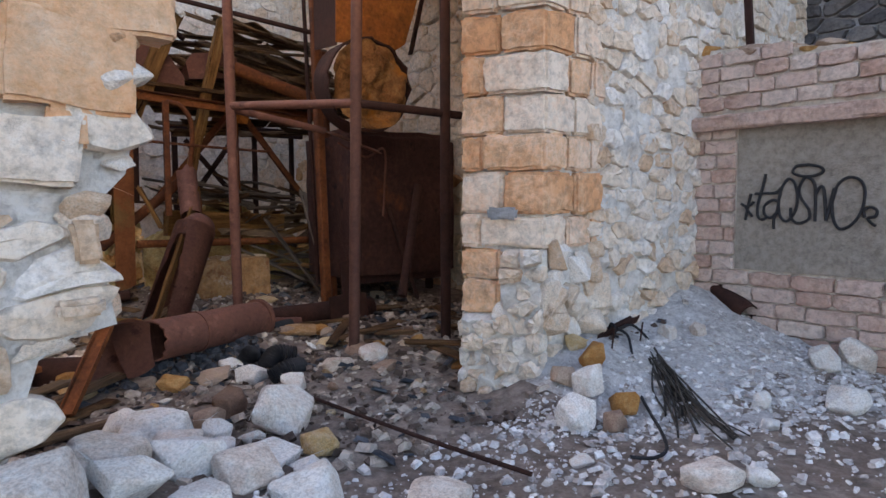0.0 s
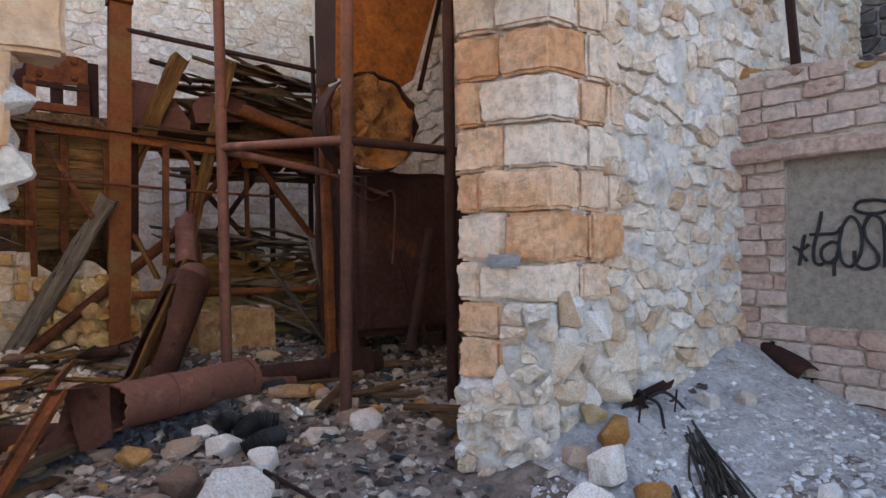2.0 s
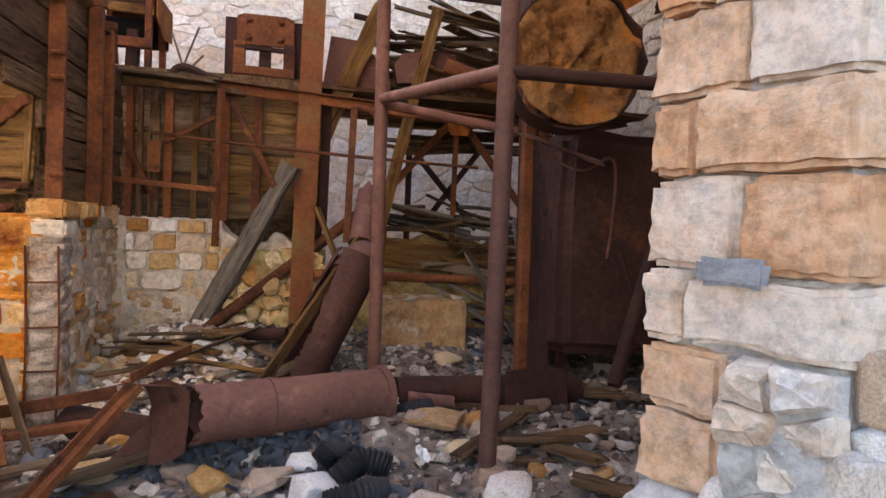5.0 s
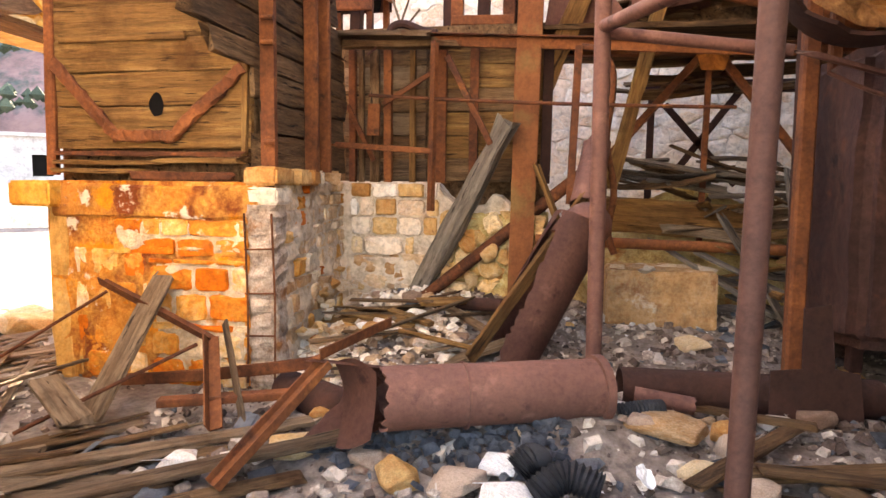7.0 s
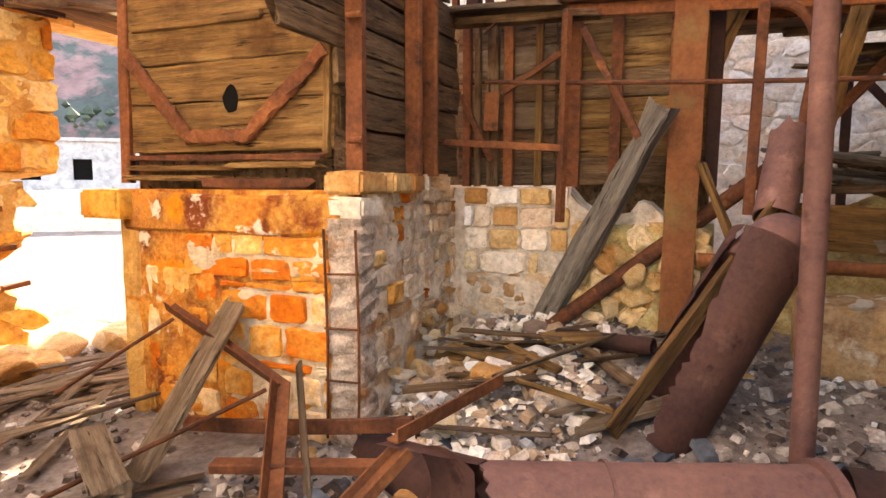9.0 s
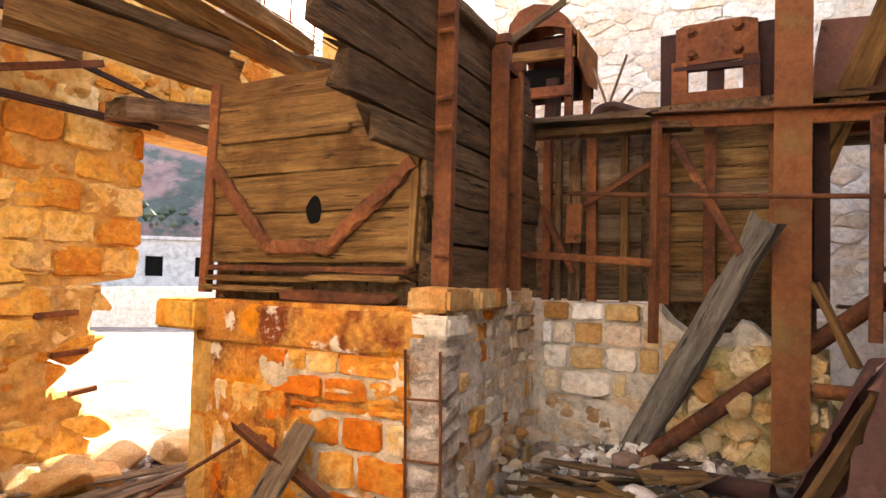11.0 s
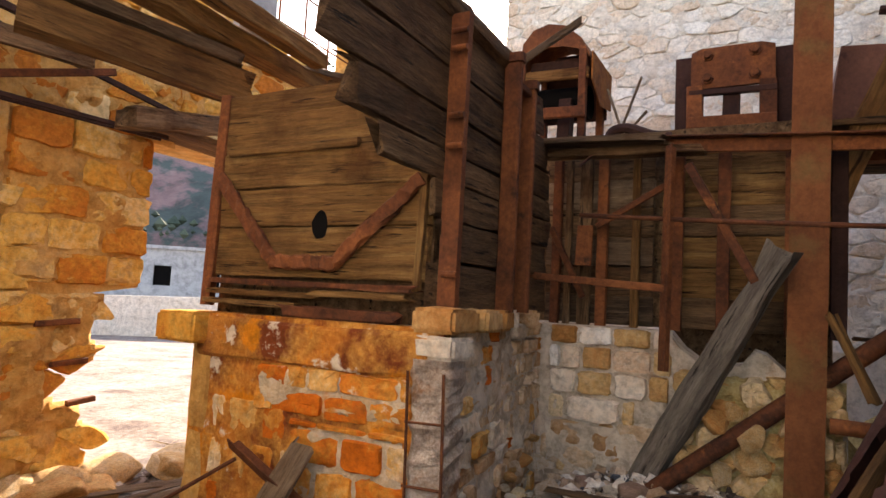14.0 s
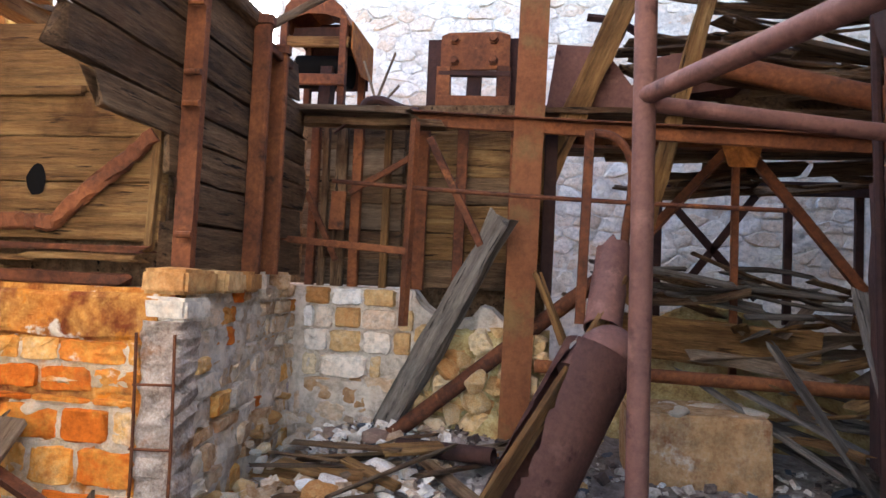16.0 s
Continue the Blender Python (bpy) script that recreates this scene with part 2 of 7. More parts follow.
M_OCHREROCK = surface("loose_ochre_rock", [(0.48, 0.22, 0.07), (0.62, 0.39, 0.17), (0.72, 0.56, 0.36)], 3, piece="object", spread=0.5, bump=0.6)
M_SULPHUR = surface("yellow_ochre_spoil", [(0.17, 0.09, 0.04), (0.36, 0.24, 0.09), (0.54, 0.42, 0.19), (0.64, 0.57, 0.40)], 5.5, bump=1.0, bump_scale=14, stains=[((0.35, 0.13, 0.03), 3, 0.55, 0.7)])
M_SLATE = surface("bluish_black_crust", [(0.035, 0.04, 0.05), (0.07, 0.08, 0.10), (0.13, 0.14, 0.16)], 5, bump=0.9, bump_scale=16, piece="island", spread=0.5, rough=0.7)
M_DARKSTONE = surface("dark_blue_grey_stone", [(0.10, 0.095, 0.10), (0.16, 0.155, 0.16), (0.24, 0.22, 0.21)], 3, piece="object", spread=0.5, bump=0.7)
M_RUBBER = surface("black_rubber", [(0.012, 0.012, 0.014), (0.03, 0.03, 0.035)], 6, rough=0.6, bump=0.2)
M_INSUL = surface("rust_brown_lagging", [(0.07, 0.026, 0.010), (0.18, 0.075, 0.026), (0.28, 0.14, 0.055), (0.36, 0.22, 0.11)], 5, bump=1.0, bump_scale=14,
                  stains=[((0.33, 0.12, 0.02), 2, 0.55, 0.68)])
M_SPRAY = surface("black_spray_paint", [(0.02, 0.02, 0.022), (0.035, 0.035, 0.04)], 8, rough=0.7, bump=0.1)
M_SCRAP = surface("white_paper_scrap", [(0.66, 0.65, 0.63), (0.75, 0.74, 0.73)], 6, bump=0.3)
M_WHITEWASH = surface("white_house_wall", [(0.30, 0.30, 0.31), (0.38, 0.38, 0.385)], 0.6, bump=0.2, bump_scale=4)
# near-black with hardly any highlight: unlit depth painted as colour
M_VOIDBLACK = surface("dark_window_hole", [(0.004, 0.004, 0.004), (0.007, 0.006, 0.006)], 2, bump=0, pits=0)
M_VOIDBLACK.node_tree.nodes["Principled BSDF"].inputs["Specular IOR Level"].default_value = 0.02
M_SCRUB = surface("dark_green_scrub", [(0.035, 0.05, 0.035), (0.06, 0.08, 0.055), (0.09, 0.11, 0.075)], 2, piece="island", spread=0.6)
M_HILL = surface("pinkish_hillside", [(0.13, 0.08, 0.078), (0.21, 0.125, 0.115), (0.27, 0.18, 0.165)], 0.05, bump=0.8, bump_scale=0.6,
                 stains=[((0.055, 0.07, 0.062), 0.12, 0.50, 0.57), ((0.13, 0.11, 0.10), 0.2, 0.60, 0.68)])


# ---- mesh helpers ----
def part(name, bm, material, parent=None, label="", m=None, smooth=False):
    me = bpy.data.meshes.new(name)
    bm.to_mesh(me)
    bm.free()
    return put(name, me, material, parent, label, m, smooth)


def put(name, me, material, parent=None, label="", m=None, smooth=False):
    if material and not me.materials:
        me.materials.append(material)
    if smooth:
        me.polygons.foreach_set("use_smooth", [True] * len(me.polygons))
        me.set_sharp_from_angle(angle=radians(36))
    ob = new(name, me)
    ob.parent = parent
    if m is not None:
        ob.matrix_basis = m
    if label:
        ob["label"] = label
    return ob


def anchor(name, at=(0, 0, 0), label="", category="", group="", kind=""):
    ob = new(name)
    ob.location = at
    ob.empty_display_size = 0.1
    return tagged(ob, label, category, group, kind)


def along(p0, p1, roll=0.0):
    """The frame whose x runs from p0 to p1, with z as upright as can be."""
    p0, p1 = Vector(p0), Vector(p1)
    x = (p1 - p0).normalized()
    up = Vector((0, 0, 1)) if abs(x.z) < 0.97 else Vector((0, 1, 0))
    y = up.cross(x).normalized()
    z = x.cross(y)
    return Matrix.Translation(p0) @ Matrix((x, y, z)).transposed().to_4x4() @ pose(0, 0, 0, roll)


def sweep(profile, length, segs=1, rough=0.0, bow=0.0, seed=0, ragged=0.0, closed=True):
    """A bar along x with the outline given (y, z): wavering, bowed, with ragged ends."""
    r = random.Random(seed)
    bm = bmesh.new()
    rings = []
    for i in range(segs + 1):
        k = i / segs
        ring = []
        for y, z in profile:
            dx = r.uniform(-1, 1) * ragged if i in (0, segs) else 0
            ring.append(bm.verts.new((k * length + dx, y + r.uniform(-rough, rough), z + r.uniform(-rough, rough) + bow * 4 * k * (1 - k))))
        rings.append(ring)
    c = len(profile)
    for a, b in zip(rings, rings[1:]):
        for j in range(c if closed else c - 1):
            bm.faces.new((a[j], a[(j + 1) % c], b[(j + 1) % c], b[j]))
    if closed:
        bm.faces.new(list(reversed(rings[0])))
        bm.faces.new(rings[-1])
    bmesh.ops.recalc_face_normals(bm, faces=bm.faces)
    return bm


def oblong(w, h, c=0.006):
    a, b = w / 2, h / 2
    return [(-a + c, -b), (a - c, -b), (a, -b + c), (a, b - c), (a - c, b), (-a + c, b), (-a, b - c), (-a, -b + c)]


def angle_iron(w, t=0.008):
    return [(0, 0), (w, 0), (w, t), (t, t), (t, w), (0, w)]


def i_section(w, h, t=0.012):
    a, b = w / 2, h / 2
    return [(-a, -b), (a, -b), (a, -b + t), (t / 2, -b + t), (t / 2, b - t), (a, b - t), (a, b), (-a, b), (-a, b - t), (-t / 2, b - t), (-t / 2, -b + t), (-a, -b + t)]


def channel(w, h, t=0.012):
    a = w / 2
    return [(-a, 0), (a, 0), (a, h), (a - t, h), (a - t, t), (-a + t, t), (-a + t, h), (-a, h)]


def circle(r, n=20):
    return [(r * math.cos(2 * math.pi * i / n), r * math.sin(2 * math.pi * i / n)) for i in range(n)]


def bar(name, p0, p1, profile, material, parent=None, label="", category="", roll=0.0, smooth=False, group="", **kw):
    m = along(p0, p1, roll)
    length = (Vector(p1) - Vector(p0)).length
    kw.setdefault("segs", max(1, int(length / 0.35)))
    ob = part(name, sweep(profile, length, **kw), material, parent, "" if category else label, None, smooth)
    if parent is not None and parent.type == "EMPTY":
        m = Matrix.Translation(-parent.location) @ m
    elif parent is not None and parent.parent is not None:
        m = (Matrix.Translation(parent.parent.location) @ parent.matrix_basis).inverted() @ m
    ob.matrix_basis = m
    if category:
        tagged(ob, label, category, group)
    return ob


def board(name, p0, p1, w, t, material=None, parent=None, label="", category="", roll=0.0, seed=0, ragged=None, bow=0.0, group=""):
    return bar(name, p0, p1, oblong(w, t), material or M_WOOD, parent, label, category, roll, seed=seed, rough=min(w, t) * 0.13,
               ragged=w * 0.25 if ragged is None else ragged, bow=bow, group=group, segs=max(2, int((Vector(p1) - Vector(p0)).length / 0.25)))


def pipe_bm(length, r, wall=0.012, n=24, segs=6, dent=0.0, seed=0, torn=0.0):
    """A hollow pipe along x, open at both ends; torn: how far the first end is eaten away."""
    rr = random.Random(seed)
    bm = bmesh.new()
    edge = [torn * abs(noise.noise((math.cos(a) * 2, math.sin(a) * 2, seed))) * 2 + (rr.uniform(0, torn * 0.3) if torn else 0)
            for a in (2 * math.pi * j / n for j in range(n))]

    def ring(x, rad, i, k):
        out = []
        for j in range(n):
            a = 2 * math.pi * j / n
            d = 1 + dent * noise.noise((k * 4, math.cos(a) * 1.3, math.sin(a) * 1.3 + seed))
            xx = max(x, edge[j])
            out.append(bm.verts.new((xx, rad * d * math.cos(a), rad * d * math.sin(a))))
        return out

    outer = [ring(length * i / segs, r, i, i / segs) for i in range(segs + 1)]
    inner = [ring(length * i / segs, r - wall, i, i / segs) for i in range(segs + 1)]
    for rings, flip in ((outer, False), (inner, True)):
        for a, b in zip(rings, rings[1:]):
            for j in range(n):
                q = (a[j], a[(j + 1) % n], b[(j + 1) % n], b[j])
                bm.faces.new(tuple(reversed(q)) if flip else q)
    for a, b in ((outer[0], inner[0]), (outer[-1], inner[-1])):
        for j in range(n):
            bm.faces.new((a[j], a[(j + 1) % n], b[(j + 1) % n], b[j]))
    bmesh.ops.recalc_face_normals(bm, faces=bm.faces)
    return bm


def tube_curve(points, r, n=10, sub=6):
    """A round bar along a smooth line through the points."""
    pts = [Vector(p) for p in points]
    line = []
    for i in range(len(pts) - 1):
        a, b, c, d = pts[max(i - 1, 0)], pts[i], pts[i + 1], pts[min(i + 2, len(pts) - 1)]
        for k in range(sub):
            t = k / sub
            line.append(0.5 * (2 * b + (c - a) * t + (2 * a - 5 * b + 4 * c - d) * t * t + (3 * b - a - 3 * c + d) * t ** 3))
    line.append(pts[-1])
    bm = bmesh.new()
    rings = []
    up = Vector((0.13, 0.21, 1)).normalized()
    for i, p in enumerate(line):
        d = (line[min(i + 1, len(line) - 1)] - line[max(i - 1, 0)]).normalized()
        y = up.cross(d)
        y = y.normalized() if y.length > 0.05 else Vector((0, 1, 0))
        z = d.cross(y)
        rings.append([bm.verts.new(p + r * (math.cos(2 * math.pi * j / n) * y + math.sin(2 * math.pi * j / n) * z)) for j in range(n)])
    for a, b in zip(rings, rings[1:]):
        for j in range(n):
            bm.faces.new((a[j], a[(j + 1) % n], b[(j + 1) % n], b[j]))
    bm.faces.new(list(reversed(rings[0])))
    bm.faces.new(rings[-1])
    bmesh.ops.recalc_face_normals(bm, faces=bm.faces)
    return bm


def plate_bm(outline, thick, axis="x"):
    """A flat plate of that outline (a, b) and thickness: axis x holds (y, z), y holds (x, z), z holds (x, y)."""
    def at(a, b, c):
        return {"x": (c, a, b), "y": (a, c, b), "z": (a, b, c)}[axis]
    bm = bmesh.new()
    f = [bm.verts.new(at(a, b, 0)) for a, b in outline]
    g = [bm.verts.new(at(a, b, thick)) for a, b in outline]
    bm.faces.new(f)
    bm.faces.new(list(reversed(g)))
    for i in range(len(f)):
        j = (i + 1) % len(f)
        bm.faces.new((f[i], f[j], g[j], g[i]))
    bmesh.ops.recalc_face_normals(bm, faces=bm.faces)
    return bm


def clip_poly(poly, a, b, c):
    """The part of a polygon where a*x + b*y <= c."""
    out = []
    for i, p in enumerate(poly):
        q = poly[(i + 1) % len(poly)]
        dp, dq = a * p[0] + b * p[1] - c, a * q[0] + b * q[1] - c
        if dp <= 0:
            out.append(p)
        if (dp < 0 < dq) or (dq < 0 < dp):
            k = dp / (dp - dq)
            out.append((p[0] + k * (q[0] - p[0]), p[1] + k * (q[1] - p[1])))
    return out


def rubble_cells(u0, u1, v0, v1, cw, ch, seed, jitter=0.42, gap=0.012):
    """Irregular stones that fill a rectangle: shrunken cells round scattered seeds, wider than high."""
    r = random.Random(seed)
    nx, ny = max(1, round((u1 - u0) / cw)), max(1, round((v1 - v0) / ch))
    pts = {}
    for j in range(-1, ny + 1):
        for i in range(-1, nx + 2):
            pts[i, j] = ((i + 0.5 * (j % 2) + 0.25 + r.uniform(-jitter, jitter)) , (j + 0.5 + r.uniform(-jitter, jitter) * 0.8))
    sx, sy = (u1 - u0) / nx, (v1 - v0) / ny
    cells = []
    for (i, j), p in pts.items():
        if not (-0.3 <= p[0] <= nx + 0.3 and 0 <= j < ny):
            continue
        poly = [(max(0, p[0] - 1.2), max(0, p[1] - 1.2)), (min(nx, p[0] + 1.2), max(0, p[1] - 1.2)),
                (min(nx, p[0] + 1.2), min(ny, p[1] + 1.2)), (max(0, p[0] - 1.2), min(ny, p[1] + 1.2))]
        if poly[1][0] - poly[0][0] < 0.05:
            continue
        for dj in (-2, -1, 0, 1, 2):
            for di in (-2, -1, 0, 1, 2):
                q = pts.get((i + di, j + dj))
                if q is None or (di == 0 and dj == 0):
                    continue
                a, b = q[0] - p[0], q[1] - p[1]
                poly = clip_poly(poly, a, b, (q[0] ** 2 + q[1] ** 2 - p[0] ** 2 - p[1] ** 2) / 2)
                if len(poly) < 3:
                    break
            if len(poly) < 3:
                break
        if len(poly) < 3:
            continue
        cells.append(shrink([(u0 + x * sx, v0 + y * sy) for x, y in poly], gap, min(sx, sy)))
    return [c for c in cells if c]


def shrink(poly, gap, size):
    cx, cy = sum(p[0] for p in poly) / len(poly), sum(p[1] for p in poly) / len(poly)
    clean = []
    for p in poly:
        if not clean or math.dist(p, clean[-1]) > size * 0.12:
            clean.append(p)
    if len(clean) < 3:
        return None
    out = []
    for x, y in clean:
        d = math.hypot(x - cx, y - cy)
        k = max(0.3, (d - gap * 1.3) / d) if d > 0 else 1
        out.append((cx + (x - cx) * k, cy + (y - cy) * k))
    return out


def stone_verts(poly, depth, r, back=0.05, round_off=0.22):
    """A stone with that outline that stands proud by depth: its outline broken, its face uneven. Local (u, v, out)."""
    cx, cy = sum(p[0] for p in poly) / len(poly), sum(p[1] for p in poly) / len(poly)
    size = max(math.hypot(p[0] - cx, p[1] - cy) for p in poly)
    ring = []
    for i, p in enumerate(poly):
        q, o = poly[(i + 1) % len(poly)], poly[i - 1]
        long = math.dist(p, q) > size * 0.55
        cut = r.uniform(0.04, 0.15)
        ring.append((p[0] + (o[0] - p[0]) * cut, p[1] + (o[1] - p[1]) * cut))
        ring.append((p[0] + (q[0] - p[0]) * cut, p[1] + (q[1] - p[1]) * cut))
        for k in ((0.37, 0.64) if long else ()):
            j = size * 0.05
            ring.append((p[0] + (q[0] - p[0]) * k + r.uniform(-j, j), p[1] + (q[1] - p[1]) * k + r.uniform(-j, j)))
    n = len(ring)
    verts, faces = [], []
    lean_u, lean_v = r.uniform(-0.10, 0.10), r.uniform(-0.10, 0.10)
    for lvl, (k, d) in enumerate(((1.0, -back), (1.0, depth * 0.55), (1 - round_off * 0.55, depth), (0.5, depth * 1.02))):
        for i, (x, y) in enumerate(ring):
            kk = k + (r.uniform(-0.05, 0.05) if lvl > 1 else 0)
            x, y = (x - cx) * kk, (y - cy) * kk
            verts.append((cx + x, cy + y, d + ((r.uniform(-0.10, 0.10) * depth + r.uniform(-0.006, 0.006) + lean_u * x + lean_v * y) if lvl > 0 else 0)))
        if lvl:
            for i in range(n):
                j = (i + 1) % n
                faces.append(((lvl - 1) * n + i, (lvl - 1) * n + j, lvl * n + j, lvl * n + i))
    verts.append((cx, cy, depth * r.uniform(0.95, 1.15)))
    for i in range(n):
        faces.append((3 * n + i, 3 * n + (i + 1) % n, 4 * n))
    return verts, faces


def mortar_coat(cells, m, material, parent, seed, height=0.012, rough=0.03, keep=None, step=0.045):
    """Uneven mortar, pressed out between the stones and smeared over their edges, that runs down to the wall's core at its rim."""
    us, vs = [p[0] for c in cells for p in c], [p[1] for c in cells for p in c]
    u0, u1, v0, v1 = min(us), max(us), min(vs), max(vs)
    nu, nv = max(2, int((u1 - u0) / step)), max(2, int((v1 - v0) / step))
    spot = [(u0 + (u1 - u0) * i / nu, v0 + (v1 - v0) * j / nv) for i in range(nu + 1) for j in range(nv + 1)]
    ins = [0 < k // (nv + 1) < nu and 0 < k % (nv + 1) < nv and (keep is None or bool(keep(u, v))) for k, (u, v) in enumerate(spot)]
    r = random.Random(seed)
    verts = []
    for k, (u, v) in enumerate(spot):
        h = height + rough * (0.75 * noise.noise((u * 3.3, v * 3.3, seed)) + 0.75 * noise.noise((u * 9, v * 9, seed + 5)) + 0.35 * noise.noise((u * 22, v * 22, seed)))
        verts.append((u + r.uniform(-0.3, 0.3) * step * ins[k], v + r.uniform(-0.3, 0.3) * step * ins[k], h if ins[k] else -0.02))
    w = nv + 1
    faces = [q for q in ((i * w + j, (i + 1) * w + j, (i + 1) * w + j + 1, i * w + j + 1) for i in range(nu) for j in range(nv)) if any(ins[a] for a in q)]
    me = bpy.data.meshes.new("mortar")
    me.from_pydata(verts, [], faces)
    put("mortar", me, material, parent, m=Matrix.Translation(-parent.location) @ m, smooth=True)


def lay_stones(cells, m, material, parent, seed, depth=(0.03, 0.07), name="stone", keep=None, limit=300, rest=None, round_off=0.22, tilt=0.0, coat=None, height=0.012, rough=0.03):
    """Lays the stones of a wall face, whose plane m gives (x along, y up, z out): the first ones as parts, those past the limit joined."""
    r = random.Random(seed)
    if coat:
        mortar_coat(cells, m, coat, parent, seed, height, rough, keep)
    many_v, many_f = [], []
    count = 0
    for poly in cells:
        cx, cy = sum(p[0] for p in poly) / len(poly), sum(p[1] for p in poly) / len(poly)
        if keep and not keep(cx, cy):
            continue
        v, f = stone_verts([(x - cx, y - cy) for x, y in poly], r.uniform(*depth), r, round_off=round_off)
        if count < limit:
            me = bpy.data.meshes.new(name)
            me.from_pydata(v, [], f)
            mm = m @ Matrix.Translation((cx, cy, 0)) @ pose(0, 0, 0, r.uniform(-tilt, tilt), r.uniform(-tilt, tilt), 0)
            if parent is not None and parent.type == "EMPTY":
                mm = Matrix.Translation(-parent.location) @ mm
            put(name, me, material, parent, m=mm, smooth=True)
        else:
            o = len(many_v)
            many_v += [(x + cx, y + cy, z) for x, y, z in v]
            many_f += [tuple(i + o for i in q) for q in f]
        count += 1
    if many_v:
        me = bpy.data.meshes.new("stonework")
        me.from_pydata(many_v, [], many_f)
        mm = Matrix.Translation(-parent.location) @ m if parent is not None else m
        tagged(put("stonework", me, rest or material, parent, m=mm, smooth=True), kind="stuff")


def rect_cells(u0, u1, courses, lengths, seed, gap=0.008, skip=0.0):
    """Squared blocks in courses (heights from the bottom given as v edges)."""
    r = random.Random(seed)
    out = []
    for j in range(len(courses) - 1):
        u = u0 - (r.uniform(0.1, 0.6) * lengths[0])
        while u < u1:
            w = r.uniform(*lengths)
            a, b = max(u, u0), min(u + w, u1)
            if b - a > 0.05:
                j1, j2 = r.uniform(-0.006, 0.006), r.uniform(-0.006, 0.006)
                out.append([(a + gap, courses[j] + gap + j1), (b - gap, courses[j] + gap + j2), (b - gap, courses[j + 1] - gap + j2), (a + gap, courses[j + 1] - gap + j1)])
            u += w
    return out


# wall planes: x along the wall, y up, z out of it
def face_px(x):
    return Matrix(((0, 0, 1, x), (1, 0, 0, 0), (0, 1, 0, 0), (0, 0, 0, 1)))


def face_py(y):
    return Matrix(((-1, 0, 0, 0), (0, 0, 1, y), (0, 1, 0, 0), (0, 0, 0, 1)))


def face_ny(y):
    return Matrix(((1, 0, 0, 0), (0, 0, -1, y), (0, 1, 0, 0), (0, 0, 0, 1)))


ROCKS = []
for s in range(14):
    rr = random.Random(100 + s)
    b = bmesh.new()
    for _ in range(16 if s < 8 else 24):
        p = Vector((rr.gauss(0, 1), rr.gauss(0, 1), rr.gauss(0, 1))).normalized()
        p = Vector((p.x, p.y * 0.85, p.z * 0.7))
        p = Vector([max(-0.62, min(0.62, c)) for c in p]) * rr.uniform(0.85, 1.0)
        b.verts.new(p)
    bmesh.ops.convex_hull(b, input=b.verts)
    for v in [v for v in b.verts if not v.link_faces]:
        b.verts.remove(v)
    bmesh.ops.bevel(b, geom=list(b.edges), offset=0.035, segments=1, affect="EDGES")
    me = bpy.data.meshes.new("rock")
    b.to_mesh(me)
    b.free()
    ROCKS.append(me)


def rock(at, size, material=None, label="", seed=0, turn=None, name="stone", category="stone", group="", squash=1.0, sink=0.30):
    """One loose stone: size is its width; it sinks a little into the ground."""
    r = random.Random(seed)
    key = (material or M_ROCK).name
    src = ROCKS[seed % len(ROCKS)]
    me = bpy.data.meshes.get("rock_" + key + str(seed % len(ROCKS)))
    if me is None:
        me = src.copy()
        me.name = "rock_" + key + str(seed % len(ROCKS))
        me.materials.append(material or M_ROCK)
    ob = new(name, me)
    sx = size / 1.2
    zz = at[2] if len(at) > 2 else ground_z(at[0], at[1])
    ob.matrix_basis = pose(at[0], at[1], zz + size * squash * sink, r.uniform(-14, 14), r.uniform(-14, 14), r.uniform(0, 360) if turn is None else turn) @ Matrix.Diagonal(
        (sx, sx * r.uniform(0.8, 1.0), sx * squash, 1))
    return tagged(ob, label or "loose angular limestone on the rubble", category, group)


def quoin(w, d, h, seed):
    """A dressed block: w along the jamb, d along the front, h high, its worn edges rounded."""
    r = random.Random(seed)
    bm = bmesh.new()
    bmesh.ops.create_cube(bm, size=1.0)
    bmesh.ops.scale(bm, vec=(w, d, h), verts=bm.verts)
    bmesh.ops.bevel(bm, geom=list(bm.edges), offset=0.018, segments=2, affect="EDGES")
    bmesh.ops.subdivide_edges(bm, edges=[e for e in bm.edges if e.calc_length() > 0.12], cuts=2, use_grid_fill=True)
    for v in bm.verts:
        q = v.co * 5 + Vector((seed * 3.1, seed, 0))
        v.co += v.co.normalized() * (0.022 * noise.noise(q) + 0.012 * noise.noise(q * 3.1))
    return bm


# ---- ground ----
def smooth_step(a, b, x):
    k = max(0.0, min(1.0, (x - a) / (b - a)))
    return k * k * (3 - 2 * k)


